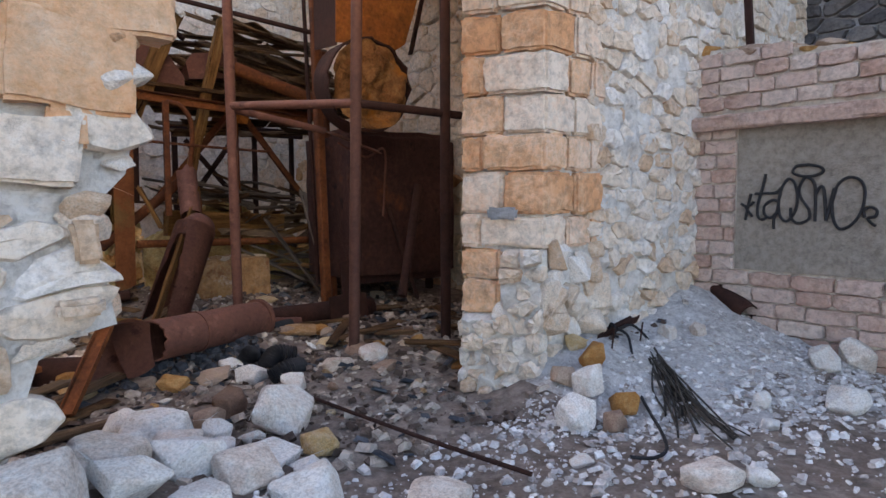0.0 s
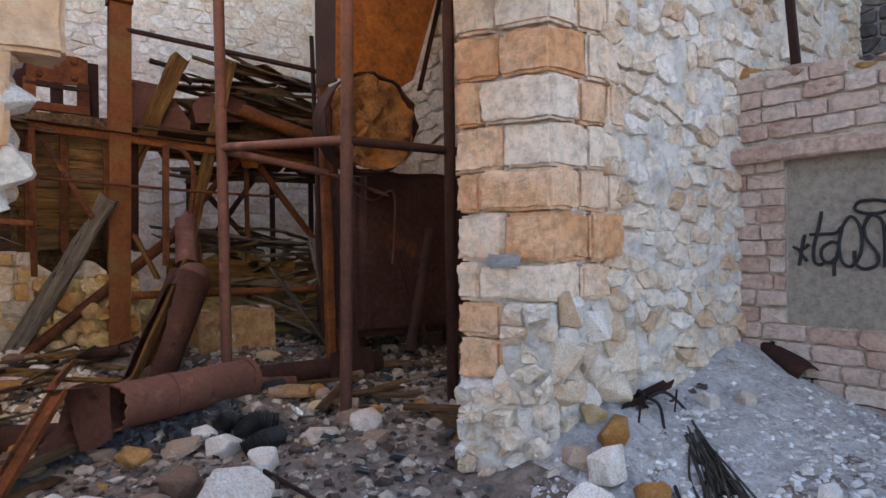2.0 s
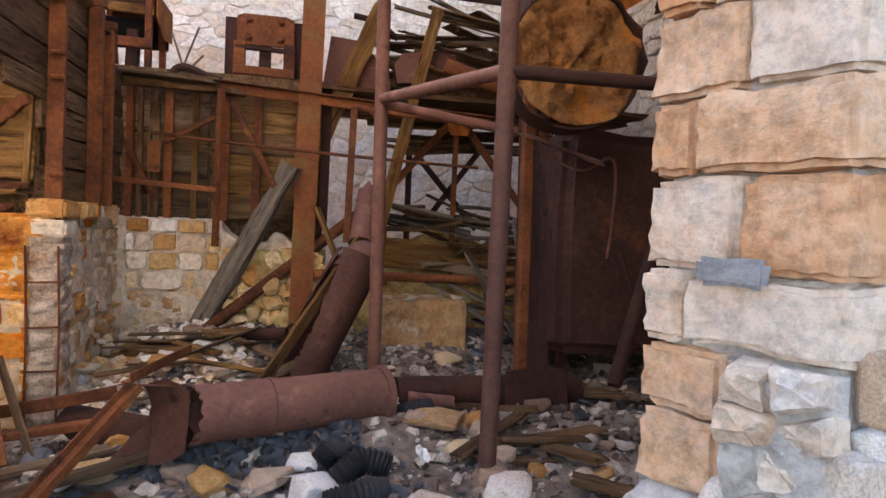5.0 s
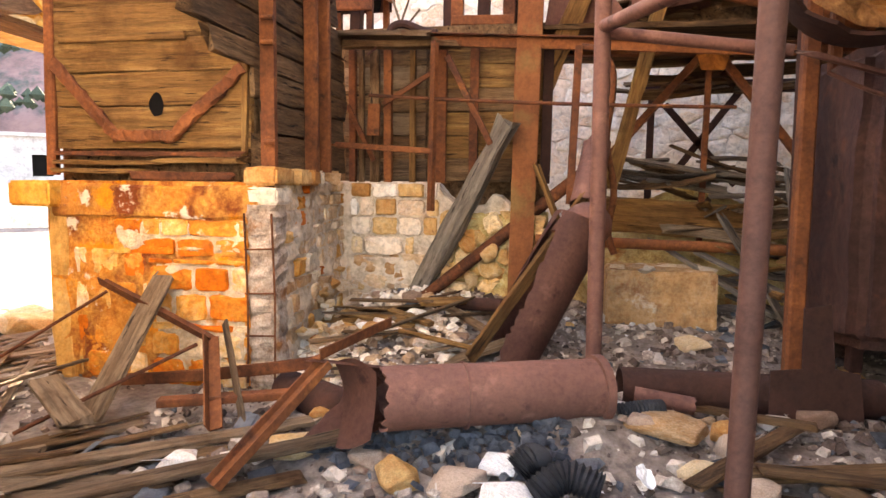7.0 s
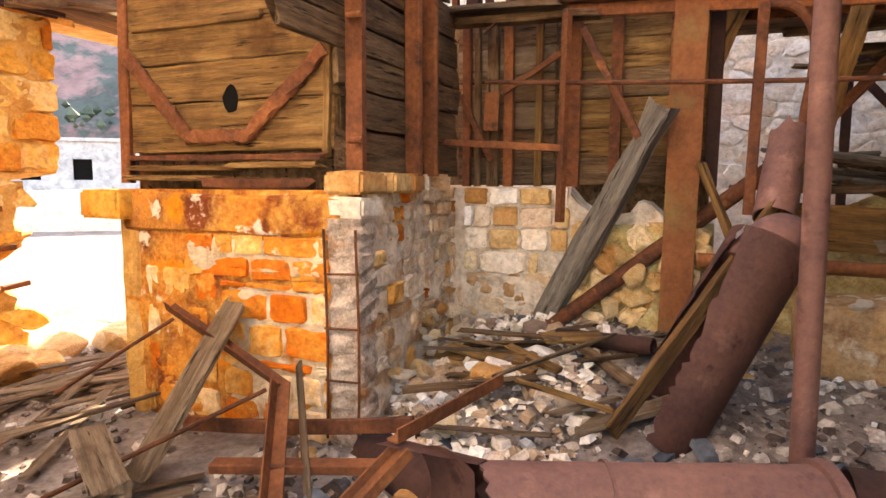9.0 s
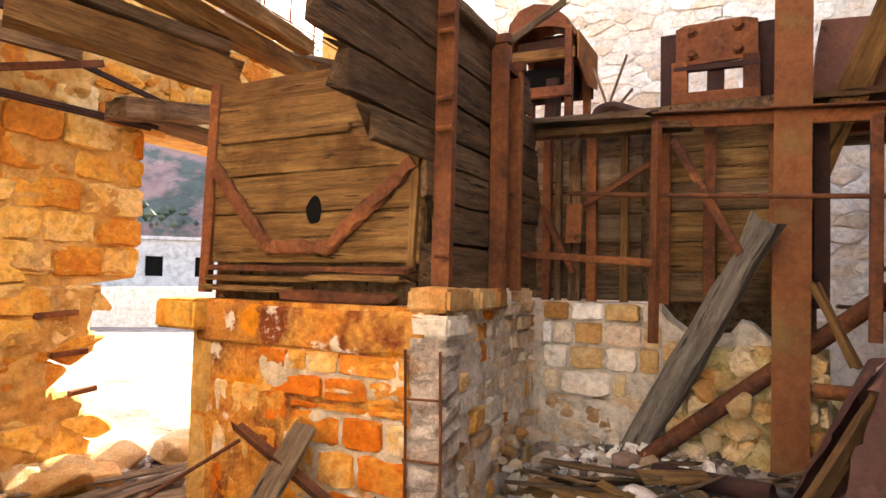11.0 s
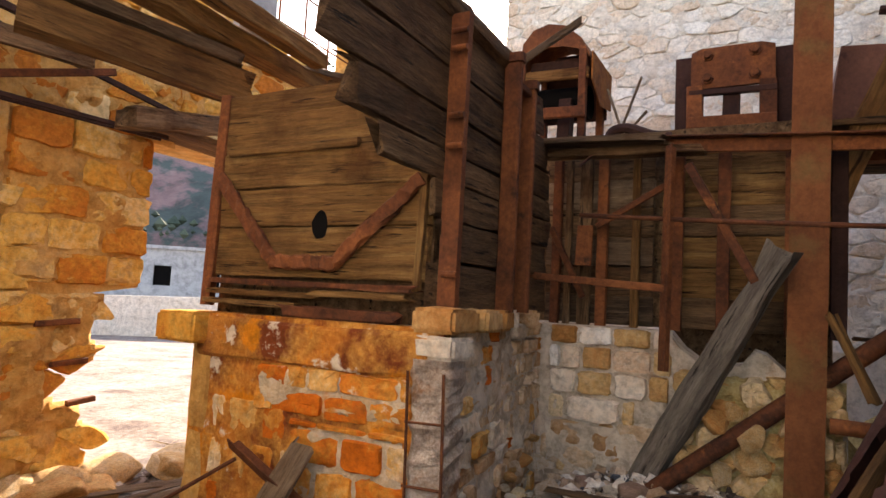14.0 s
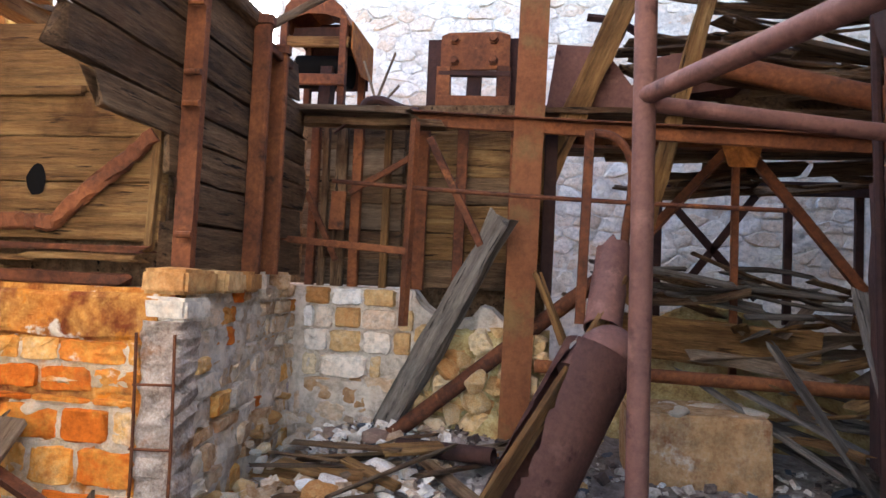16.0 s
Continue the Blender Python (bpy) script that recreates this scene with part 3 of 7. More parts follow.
def ground_z(x, y):
    z = -0.08
    z += 0.08 * smooth_step(-2.5, -1.0, x)
    inside = smooth_step(-3.4, -4.6, x)
    z += inside * 0.10 * smooth_step(2.8, 3.8, y)
    z += 0.30 * smooth_step(-5.9, -7.1, x) * smooth_step(0.6, 1.6, y) * (1 - 0.65 * smooth_step(2.9, 3.7, y)) + 0.16 * smooth_step(-7.2, -8.3, x) * smooth_step(0.6, 1.6, y)
    # spoil against the wall and in the yard's corner
    d = math.hypot((x + 2.95) * 0.85, (y - 6.75) * 0.55)
    z += 0.72 * max(0.0, 1 - d / 1.55) ** 1.3 * smooth_step(-3.3, -2.9, x)
    d2 = math.hypot((x + 2.9) * 1.3, (y - 4.85) * 1.1)
    z += 0.26 * max(0.0, 1 - d2 / 0.95) ** 1.2
    # tumbled heap under the broken wall
    d3 = math.hypot((x + 2.75) * 1.0, (y - 1.02) * 0.8)
    z += 0.34 * max(0.0, 1 - d3 / 1.25)
    z += 0.21 * math.exp(-((x + 5.68) / 0.42) ** 2) * smooth_step(1.6, 2.3, y) * (1 - smooth_step(3.3, 4.1, y))
    n1 = noise.noise((x * 0.9, y * 0.9, 0.3))
    n2 = noise.noise((x * 3.1, y * 3.1, 4.1))
    n3 = noise.noise((x * 8.0, y * 8.0, 9.7))
    near = 1.0 if -13 < x < 6 and -6 < y < 10 else 0.3
    z += near * (0.035 * n1 + 0.028 * n2 + 0.016 * n3)
    if x < -13 or y < -5:
        z += 0.02 * max(0.0, -13 - x, -5 - y) * 0.5
    return z


def axis_steps(lo, hi, fine, far):
    out = [lo + i * fine for i in range(int((hi - lo) / fine) + 1)]
    step, a, b = fine, lo, out[-1]
    while b < far:
        step *= 1.6
        a, b = a - step, b + step
        out = [a] + out + [b]
    return out


gx, gy = axis_steps(-9.2, 2.2, 0.075, 700), axis_steps(-3.4, 8.2, 0.075, 700)
gv = [(x, y, ground_z(x, y)) for x in gx for y in gy]
ny_ = len(gy)
gf = [(i * ny_ + j, (i + 1) * ny_ + j, (i + 1) * ny_ + j + 1, i * ny_ + j + 1) for i in range(len(gx) - 1) for j in range(ny_ - 1)]
gm = bpy.data.meshes.new("ground")
gm.from_pydata(gv, [], gf)
ground = tagged(put("ground", gm, M_GROUND, smooth=True), "dusty ground of stone chips, ash and rubble", "ground", kind="structure")

# ---- front wall with its broken opening ----
XF, XB = -2.86, -3.50
LEFT_EDGE = [(1.82, 6.0), (1.81, 2.95), (1.8, 2.42), (1.73, 2.24), (1.68, 2.16), (1.72, 1.85), (1.66, 1.58), (1.55, 1.46), (1.51, 1.22), (1.56, 1.11), (1.6, 0.9), (1.41, 0.86), (1.29, 0.78), (0.95, -0.3)]


def left_edge_at(z):
    for (y0, z0), (y1, z1) in zip(LEFT_EDGE, LEFT_EDGE[1:]):
        if z1 <= z <= z0:
            return y0 + (y1 - y0) * (z0 - z) / max(z0 - z1, 1e-6)
    return LEFT_EDGE[0][0]


def in_block(u, v):
    """Where the large squared blocks sit."""
    return 1.13 < u < 1.69 and 1.81 < v < 2.28 or 1.25 < u < 1.51 and 1.67 < v < 1.89 or 1.00 < u < 1.47 and 1.50 < v < 1.85 or 1.17 < u < 1.86 and 2.15 < v < 2.58


wall_front_left = anchor("wall_front_left", (XF, 0, 0), "broken rubble stone wall of big peach blocks and pale mortar", "wall", kind="structure")
core = plate_bm([(-4.0, -0.3), (-4.0, 6.0)] + [(y - 0.05, z) for y, z in LEFT_EDGE], XB - XF, "x")
part("wall_core", core, M_MORTAR, wall_front_left, m=Matrix.Translation((-0.03, 0, 0)))
left_cells = rubble_cells(-1.8, 2.0, -0.2, 6.0, 0.34, 0.21, 11, gap=0.014)
lay_stones(left_cells, face_px(XF - 0.03), M_PALE, wall_front_left, 5, (0.02, 0.07),
           keep=lambda u, v: u < left_edge_at(v) - 0.035 and not in_block(u, v), tilt=4)
mortar_coat(left_cells, face_px(XF - 0.03), M_MORTAR, wall_front_left, 5, 0.022, 0.05, keep=lambda u, v: u < left_edge_at(v) - 0.17 and not in_block(u, v), step=0.035)
for k in range(46):
    r = random.Random(4100 + k)
    z = 0.75 + 2.3 * k / 46 + r.uniform(-0.03, 0.03)
    sz = r.uniform(0.09, 0.22)
    put("stone", ROCKS[k % 14].copy(), M_PALE if k % 4 else M_QUOIN, wall_front_left,
        m=Matrix.Translation((-r.uniform(0.02, 0.5), left_edge_at(z) - 0.06 - 0.25 * sz, z)) @ pose(0, 0, 0, r.uniform(-25, 25), r.uniform(-25, 25), r.uniform(0, 180)) @ Matrix.Diagonal((sz, sz, sz * 0.6, 1)))
# the large squared blocks low on the wall
for k, (y0, z0, y1, z1, tip) in enumerate(((1.156, 1.838, 1.655, 2.247, -3), (1.282, 1.698, 1.484, 1.863, -4), (1.026, 1.526, 1.44, 1.818, -3), (1.2, 2.182, 1.833, 2.55, -2), (1.311, 0.955, 1.481, 1.039, 2), (1.369, 1.172, 1.496, 1.37, 4))):
    bmq = quoin(y1 - y0 - 0.012, z1 - z0 - 0.012, 0.20, 200 + k)
    bmesh.ops.subdivide_edges(bmq, edges=[e for e in bmq.edges if e.calc_length() > 0.09], cuts=1, use_grid_fill=True)
    for v in bmq.verts:
        v.co += Vector((0.035 * noise.noise(v.co * 3.5 + Vector((k, 5, 0))), 0.03 * noise.noise(v.co * 3.5 + Vector((0, k, 9))), 0.02 * noise.noise(v.co * 14) + 0.035 * noise.noise(v.co * 5 + Vector((k, 0, 0)))))
    part("stone", bmq, M_PALE if k in (2, 4, 5) else M_PEACH, wall_front_left, smooth=True,
         m=Matrix.Translation((-XF, 0, 0)) @ face_px(XF - 0.03) @ Matrix.Translation(((y0 + y1) / 2, (z0 + z1) / 2, 0)) @ pose(0, 0, 0, 0, 0, tip))

wall_front_right = anchor("wall_front_right", (XF, 5.5, 0), "thick rubble stone wall with dressed peach quoins at its end", "wall", kind="structure")
core = plate_bm([(XB + 0.05, 4.29), (XF - 0.06, 4.55), (XF - 0.06, 10.0), (XB + 0.05, 10.0)], 6.4, "z")
part("wall_core", core, M_MORTAR, wall_front_right, m=Matrix.Translation((-XF, -5.5, -0.3)))
front_cells = rubble_cells(4.6, 9.5, 0.0, 5.4, 0.25, 0.16, 21, gap=0.010)
front_cells.sort(key=lambda c: c[0][0] + 0.3 * max(0, c[0][1] - 3))
lay_stones(front_cells, face_px(XF - 0.06), M_PALE, wall_front_right, 6, (0.010, 0.075),
           keep=lambda u, v: (u > 5.1 or v < 1.05) and not (u > 6.95 and v < 2.6), tilt=7, limit=300, rest=M_BACKFAR, coat=M_MORTAR, height=0.024, rough=0.055)
# quoins: each course a header and a stretcher, turned about at every second course
COURSES = [0.56, 0.851, 1.094, 1.357, 1.694, 1.975, 2.275, 2.584, 2.903, 3.203, 3.502, 3.802, 4.102, 4.402, 4.711]
jamb_dir = Vector((XF - XB, 0.30, 0)).normalized()
jamb_len = math.hypot(XF - XB, 0.30)


def footprint_block(poly, h, seed):
    """A dressed block over that footprint, its worn edges rounded."""
    bm = plate_bm(poly, h, "z")
    bmesh.ops.bevel(bm, geom=list(bm.edges), offset=0.022, segments=2, affect="EDGES")
    bmesh.ops.subdivide_edges(bm, edges=[e for e in bm.edges if e.calc_length() > 0.12], cuts=5, use_grid_fill=True)
    bmesh.ops.recalc_face_normals(bm, faces=bm.faces)
    for v in bm.verts:
        q = v.co * 6 + Vector((seed * 3.1, seed, 0))
        v.co += v.normal * (0.026 * noise.noise(q * 0.8) + 0.018 * noise.noise(q * 3.3) + 0.010 * noise.noise(q * 9))
    return bm


jamb_turn = math.degrees(math.atan2(jamb_dir.y, jamb_dir.x))
jamb_out = Vector((jamb_dir.y, -jamb_dir.x, 0))
for i in range(len(COURSES) - 1):
    z0, z1 = COURSES[i], COURSES[i + 1]
    rq = random.Random(i + 40)
    split = (0.30, 0.36, 0.17, 0.36, 0.20, 0.35, 0.20, 0.33)[i % 8]
    deep = 0.36 if i % 2 else 0.27
    foot = Vector((-XF, -5.5, 0))
    for k, (a, b) in enumerate([(0.0, split), (split, jamb_len)] if i > 1 else [(0.0, 0.34)]):
        o = jamb_out * rq.uniform(-0.014, 0.018)
        p0, p1 = Vector((XB, 4.20, 0)) + jamb_dir * (a + 0.007) + o, Vector((XB, 4.20, 0)) + jamb_dir * (b - 0.007) + o
        dx = rq.uniform(-0.006, 0.014) if k else 0
        poly = [(p0.x, p0.y), (p1.x + dx, p1.y), (p1.x + dx, p1.y + deep - 0.004), (p0.x, p0.y + deep)]
        part("quoin", footprint_block([(x - XF, y - 5.5) for x, y in poly], z1 - z0 - rq.uniform(0.012, 0.026), i * 3 + k), M_QUOIN, wall_front_right, smooth=True,
             m=Matrix.Translation((0, 0, z0)))
    if i > 1:
        y0 = 4.50 + deep
        for b in ((0.36,) if i % 2 else (0.30, 0.17)):
            dx = rq.uniform(-0.015, 0.015)
            part("quoin", footprint_block([(-0.40, y0 + 0.004 - 5.5), (dx, y0 + 0.004 - 5.5), (dx, y0 + b - 0.004 - 5.5), (-0.40, y0 + b - 5.5)], z1 - z0 - rq.uniform(0.008, 0.03), i * 5 + 40), M_QUOIN,
                 wall_front_right, smooth=True, m=Matrix.Translation((0, 0, z0)))
            y0 += b
# broken masonry at the foot of the jamb
jamb_face = Matrix((jamb_dir, Vector((0, 0, 1)), jamb_out)).transposed().to_4x4()
jamb_face = Matrix.Translation((XB, 4.22, 0)) @ jamb_face
lay_stones(rubble_cells(0.0, jamb_len, -0.15, 1.08, 0.17, 0.13, 24, gap=0.008), jamb_face, M_PALE, wall_front_right, 27, (0.03, 0.13), tilt=16,
           keep=lambda u, v: v < 0.55 or u > 0.36, coat=M_MORTAR, height=0.05, rough=0.06)
# unseen wall added above the opening, to keep the sun off the yard
wall_over = anchor("wall_over_opening", (XF, 2.9, 3.3), "unseen rubble stone wall added above the opening to block the sun", "wall", kind="structure")
part("wall_core", plate_bm([(-1.34, 0.0), (1.75, 0.0), (1.75, 2.7), (-1.34, 2.7)], XB - XF + 0.06, "x"), M_MORTAR, wall_over, m=Matrix.Translation((-0.05, 0, 0)))
lay_stones(rubble_cells(1.6, 4.6, 3.32, 5.9, 0.34, 0.21, 25, gap=0.012), face_px(XF - 0.05), M_PALE, wall_over, 28, (0.02, 0.06), tilt=5, coat=M_MORTAR, height=0.02, rough=0.04)
# knobbly broken masonry below the quoins
for k in range(26):
    r = random.Random(900 + k)
    z = r.uniform(-0.05, 1.05)
    s = r.uniform(0.12, 0.26)
    y = r.uniform(4.35, 5.2)
    x = -3.38 + (y - 4.2) * 0.9 if y < 4.55 else XF - 0.04
    put("stone", ROCKS[k % 14].copy(), M_PALE, wall_front_right, smooth=False,
        m=Matrix.Translation((min(x, XF - 0.02) - XF, y - 5.5, z)) @ pose(0, 0, 0, r.uniform(0, 90), r.uniform(0, 90), r.uniform(0, 90)) @ Matrix.Diagonal((s, s, s * 0.8, 1)))
tagged(part("cement_patch", quoin(0.24, 0.03, 0.10, 77), M_CEMENT, wall_front_right, "grey cement repair in a joint", smooth=True,
            m=Matrix.Translation((-0.28, 4.325 - 5.5, 1.355)) @ pose(0, 0, 0, 0, 0, jamb_turn)))

# ---- yard wall of squared bricks with a blocked, rendered opening ----
YB = 6.86
wall_yard = anchor("wall_yard", (0, YB, 0), "wall of squared pinkish stone bricks round a rendered panel", "wall", kind="structure")
part("wall_core", plate_bm([(-2.95, -0.3), (3.0, -0.3), (3.0, 2.68), (-1.6, 2.75), (-2.4, 2.88), (-2.95, 2.92)], 0.35, "y"), M_BACKMORTAR, wall_yard, m=Matrix.Translation((0, 0.03, 0)))
PANEL = (-2.50, 0.3, 0.80, 2.11)
courses = [-0.05 + 0.139 * i for i in range(23)]
for poly in rect_cells(-2.92, 2.9, courses, (0.22, 0.40), 31, gap=0.006):
    cx, cy = sum(p[0] for p in poly) / 4, sum(p[1] for p in poly) / 4
    w, h = poly[1][0] - poly[0][0], poly[2][1] - poly[1][1]
    if PANEL[2] - 0.02 < cy < 2.24 and PANEL[0] - 0.02 < cx + w / 2 and cx < PANEL[1] + 0.2:
        if poly[0][0] < PANEL[0] - 0.09:
            w = PANEL[0] - 0.02 - poly[0][0]
            cx = poly[0][0] + w / 2
        elif cx > PANEL[1] + 0.15:
            pass
        else:
            continue
    if 2.12 < cy < 2.27 and cx < PANEL[1] + 0.4 or cy > 2.85 - 0.06 * (cx + 2.9) or cy < ground_z(cx, YB - 0.1) - 0.25:
        continue
    rr = random.Random(int(cx * 1000 + cy * 77))
    v, f = stone_verts([(-w / 2, -h / 2), (w / 2, -h / 2), (w / 2, h / 2), (-w / 2, h / 2)], rr.uniform(0.028, 0.05), rr, round_off=0.16)
    me = bpy.data.meshes.new("brick")
    me.from_pydata(v, [], f)
    put("brick", me, M_BRICK, wall_yard, smooth=True, m=face_ny(0.03) @ Matrix.Translation((cx, cy, 0)))
part("lintel", sweep(oblong(0.30, 0.13, 0.02), 3.9, 16, 0.012, ragged=0.05, seed=4), M_BRICK, wall_yard, "cracked pinkish stone lintel", m=Matrix.Translation((-3.02, 0.02, 2.195)))
part("rendered_panel", plate_bm([(PANEL[0], PANEL[2]), (PANEL[1], PANEL[2]), (PANEL[1], PANEL[3] + 0.02), (PANEL[0], PANEL[3] + 0.02)], 0.05, "y"), M_PANEL, wall_yard,
     "grey-brown rendered panel", m=Matrix.Translation((0, 0.012, 0)))

# ---- left wall of the room, ochre rubble, with a broken doorway ----
YL = -2.5
DOOR_EDGE = [(-7.12, 3.02), (-7.16, 1.58), (-6.75, 1.52), (-6.62, 1.36), (-6.63, 0.95), (-6.24, 0.93), (-6.27, 0.64), (-6.55, 0.55), (-6.62, 0.2), (-6.7, -0.3)]


def door_edge_at(z):
    for (x0, z0), (x1, z1) in zip(DOOR_EDGE, DOOR_EDGE[1:]):
        if z1 <= z <= z0:
            return x0 + (x1 - x0) * (z0 - z) / max(z0 - z1, 1e-6)
    return -20.0


def in_wall_left(x, z):
    if z < 3.0 and -9.4 < x < door_edge_at(z):
        return False
    if z > 4.45 and -10.4 < x < -8.45 or z > 4.75 and -7.92 < x < -7.0 or z > 4.45 and x < -11.3:
        return False
    return True


wall_left = anchor("wall_left", (-6, YL, 0), "ochre rubble stone wall with a broken doorway and upper window holes", "wall", kind="structure")
# the hidden stretch towards x=-12.2 is added to keep sun out of the room
for outline in ([(-3.5, -0.3), (-3.5, 3.0)] + [(x + 0.06, z) for x, z in DOOR_EDGE ],
                        [(-9.4, -0.3), (-9.4, 3.0), (-12.2, 3.0), (-12.2, -0.3) ],
                        [(-3.5, 3.0), (-12.2, 3.0), (-12.2, 4.45), (-3.5, 4.45) ],
                        [(-3.5, 4.45), (-7.0, 4.45), (-7.0, 6.3), (-3.5, 6.3) ],
                        [(-7.0, 4.45), (-7.92, 4.45), (-7.92, 4.75), (-7.0, 4.75) ],
                        [(-7.92, 4.45), (-8.45, 4.45), (-8.45, 6.3), (-7.92, 6.3) ],
                        [(-10.4, 4.45), (-11.3, 4.45), (-11.3, 5.6), (-10.4, 5.8)]):
    part("wall_core", plate_bm([(x + 6, z) for x, z in outline], -0.55, "y"), M_OCHRE_MORTAR, wall_left, m=Matrix.Translation((0, -0.03, 0)))
big_blocks = rect_cells(5.9, 7.14, [1.58, 1.86, 2.13, 2.42, 2.68, 2.98], (0.35, 0.72), 44, gap=0.012)
lay_stones(big_blocks, face_py(YL - 0.03), M_OCHRE, wall_left, 12, (0.03, 0.06), keep=lambda u, v: in_wall_left(-u + 0.05, v), round_off=0.12, tilt=2, name="block", coat=M_OCHRE_MORTAR, height=0.034, rough=0.05)
lay_stones(rubble_cells(3.5, 7.4, -0.2, 6.2, 0.40, 0.21, 41, jitter=0.48, gap=0.010), face_py(YL - 0.03), M_OCHRE, wall_left, 13, (0.01, 0.06),
           keep=lambda u, v: in_wall_left(-u + 0.09, v) and not (5.9 < u and 1.5 < v < 3.0), tilt=4, limit=290, coat=M_OCHRE_MORTAR, height=0.040, rough=0.07)
lay_stones(rubble_cells(7.4, 12.2, 3.0, 6.2, 0.36, 0.22, 42, gap=0.013), face_py(YL - 0.03), M_OCHRE, wall_left, 14, (0.02, 0.06),
           keep=lambda u, v: in_wall_left(-u, v), tilt=4, coat=M_OCHRE_MORTAR, height=0.02, rough=0.045)
part("pillar", sweep(oblong(0.30, 0.50, 0.02), 2.0, 8, 0.01, seed=8), M_WHITEWASH, wall_left, "pale rendered window pillar",
     m=Matrix.Translation((-8.19 + 6, 0.0, 4.42)) @ pose(0, 0, 0, 0, -90, 0))
# bars in the upper window hole
grille = anchor("window_grille", (-9.4, YL, 4.45), "rusty thin iron window grille in the upper opening", "window grille")
for k in range(3):
    bar("upright", (-8.72 - 0.46 * k, YL - 0.1, 4.45), (-8.72 - 0.46 * k, YL - 0.1, 6.0), circle(0.014, 8), M_RUST, grille)
for k in range(3):
    bar("crossbar", (-8.45, YL - 0.1, 4.85 + 0.5 * k), (-10.4, YL - 0.1, 4.80 + 0.5 * k), circle(0.012, 8), M_RUST, grille)

# ---- stone pier that carries the timber bin ----
pier = anchor("wall_pier", (-7.2, 0.2, 0), "rust-stained stone and render pier under the timber bin", "pier", kind="structure")
PX = -6.20


def at_pier(m):
    return Matrix.Translation((7.2, -0.2, 0)) @ m


part("pier_core", plate_bm([(-8.28 + 7.2, -0.86), (PX + 7.2 - 0.01, -0.86), (PX + 7.2 - 0.01, 0.98), (-8.28 + 7.2, 0.72)], 1.66, "z"), M_RUSTPLASTER, pier, m=Matrix.Translation((0, 0, -0.2)))
lay_stones(rect_cells(0.20, 1.02, [-0.08, 0.14, 0.34, 0.42, 0.64, 0.84, 0.90], (0.17, 0.40), 151, gap=0.016), face_px(PX - 0.012), M_RUSTSTONE, pier, 15, (0.018, 0.034), tilt=2, round_off=0.14, coat=M_PIERMORTAR, height=0.014, rough=0.022)
lay_stones(rect_cells(-0.1, 1.02, [0.90, 1.05, 1.19], (0.14, 0.42), 152, gap=0.012), face_px(PX - 0.012), M_RUSTSTONE, pier, 25, (0.012, 0.026), tilt=2, round_off=0.14, coat=M_PIERMORTAR, height=0.012, rough=0.022)
lay_stones(rect_cells(-0.46, 0.2, [-0.08, 0.18, 0.45, 0.72, 0.98], (0.16, 0.30), 153, gap=0.03), face_px(PX - 0.012), M_RUSTSTONE, pier, 26, (0.006, 0.018), tilt=2, round_off=0.2, coat=M_RUSTPLASTER, height=0.010, rough=0.022)
part("render_band", sweep(oblong(0.10, 0.24, 0.02), 1.70, 14, 0.010, seed=3), M_RUSTPLASTER, pier, "orange rust-stained render band", m=at_pier(along((PX - 0.03, -0.60, 1.31), (PX - 0.03, 1.04, 1.31))))
part("rendered_edge", sweep(oblong(0.16, 0.20, 0.03), 1.45, 10, 0.012, seed=5), M_OCHRE_MORTAR, pier, "yellowish rendered edge", m=at_pier(along((PX - 0.08, -0.58, -0.15), (PX - 0.08, -0.58, 1.3))))
part("cap_stone", quoin(0.46, 0.36, 0.19, 61), M_OCHRE, pier, "weathered projecting cap stone", smooth=True, m=at_pier(Matrix.Translation((PX - 0.10, -0.70, 1.36))))
part("cap_stone", quoin(0.26, 0.24, 0.12, 62), M_GREYSTONE, pier, "dusty broken cap stone", smooth=True, m=at_pier(Matrix.Translation((PX - 0.10, 1.14, 1.36))))
part("pilaster", sweep(oblong(0.22, 0.22, 0.03), 1.45, 34, 0.017, seed=6), M_PILASTER, pier, "crumbling concrete corner with bare bars", m=at_pier(along((PX - 0.07, 1.13, -0.15), (PX - 0.07, 1.13, 1.32))))
for y in (1.02, 1.23):
    part("reinforcing_bar", tube_curve([(PX + 0.055, y, 0.0), (PX + 0.05, y + 0.008, 0.6), (PX + 0.055, y - 0.004, 1.24)], 0.009, 6), M_RUST, pier, m=Matrix.Translation((7.2, -0.2, 0)))
for z in (0.35, 0.66, 0.98):
    part("reinforcing_bar", tube_curve([(PX + 0.05, 1.01, z), (PX + 0.05, 1.24, z + 0.01)], 0.007, 6), M_RUST, pier, m=Matrix.Translation((7.2, -0.2, 0)))
# its side, slumping grey masonry
side_cells = rect_cells(PX * -1 + 0.12, 8.28, [-0.1, 0.06, 0.17, 0.33, 0.44, 0.60, 0.70, 0.86, 1.0, 1.1, 1.24, 1.36, 1.48], (0.12, 0.42), 52, gap=0.010)
SIDE = Matrix.Translation((PX, 1.20, 0)) @ pose(0, 0, 0, 0, 0, 7.2) @ Matrix.Translation((-PX, 0, 0)) @ face_py(0)
lay_stones(side_cells[::4], SIDE, M_RUSTSTONE, pier, 36, (0.02, 0.06), tilt=6)
lay_stones([c for k, c in enumerate(side_cells) if k % 4], SIDE, M_GREYSTONE, pier, 16, (0.02, 0.07), tilt=5, coat=M_GREYMORTAR, height=0.03, rough=0.06)
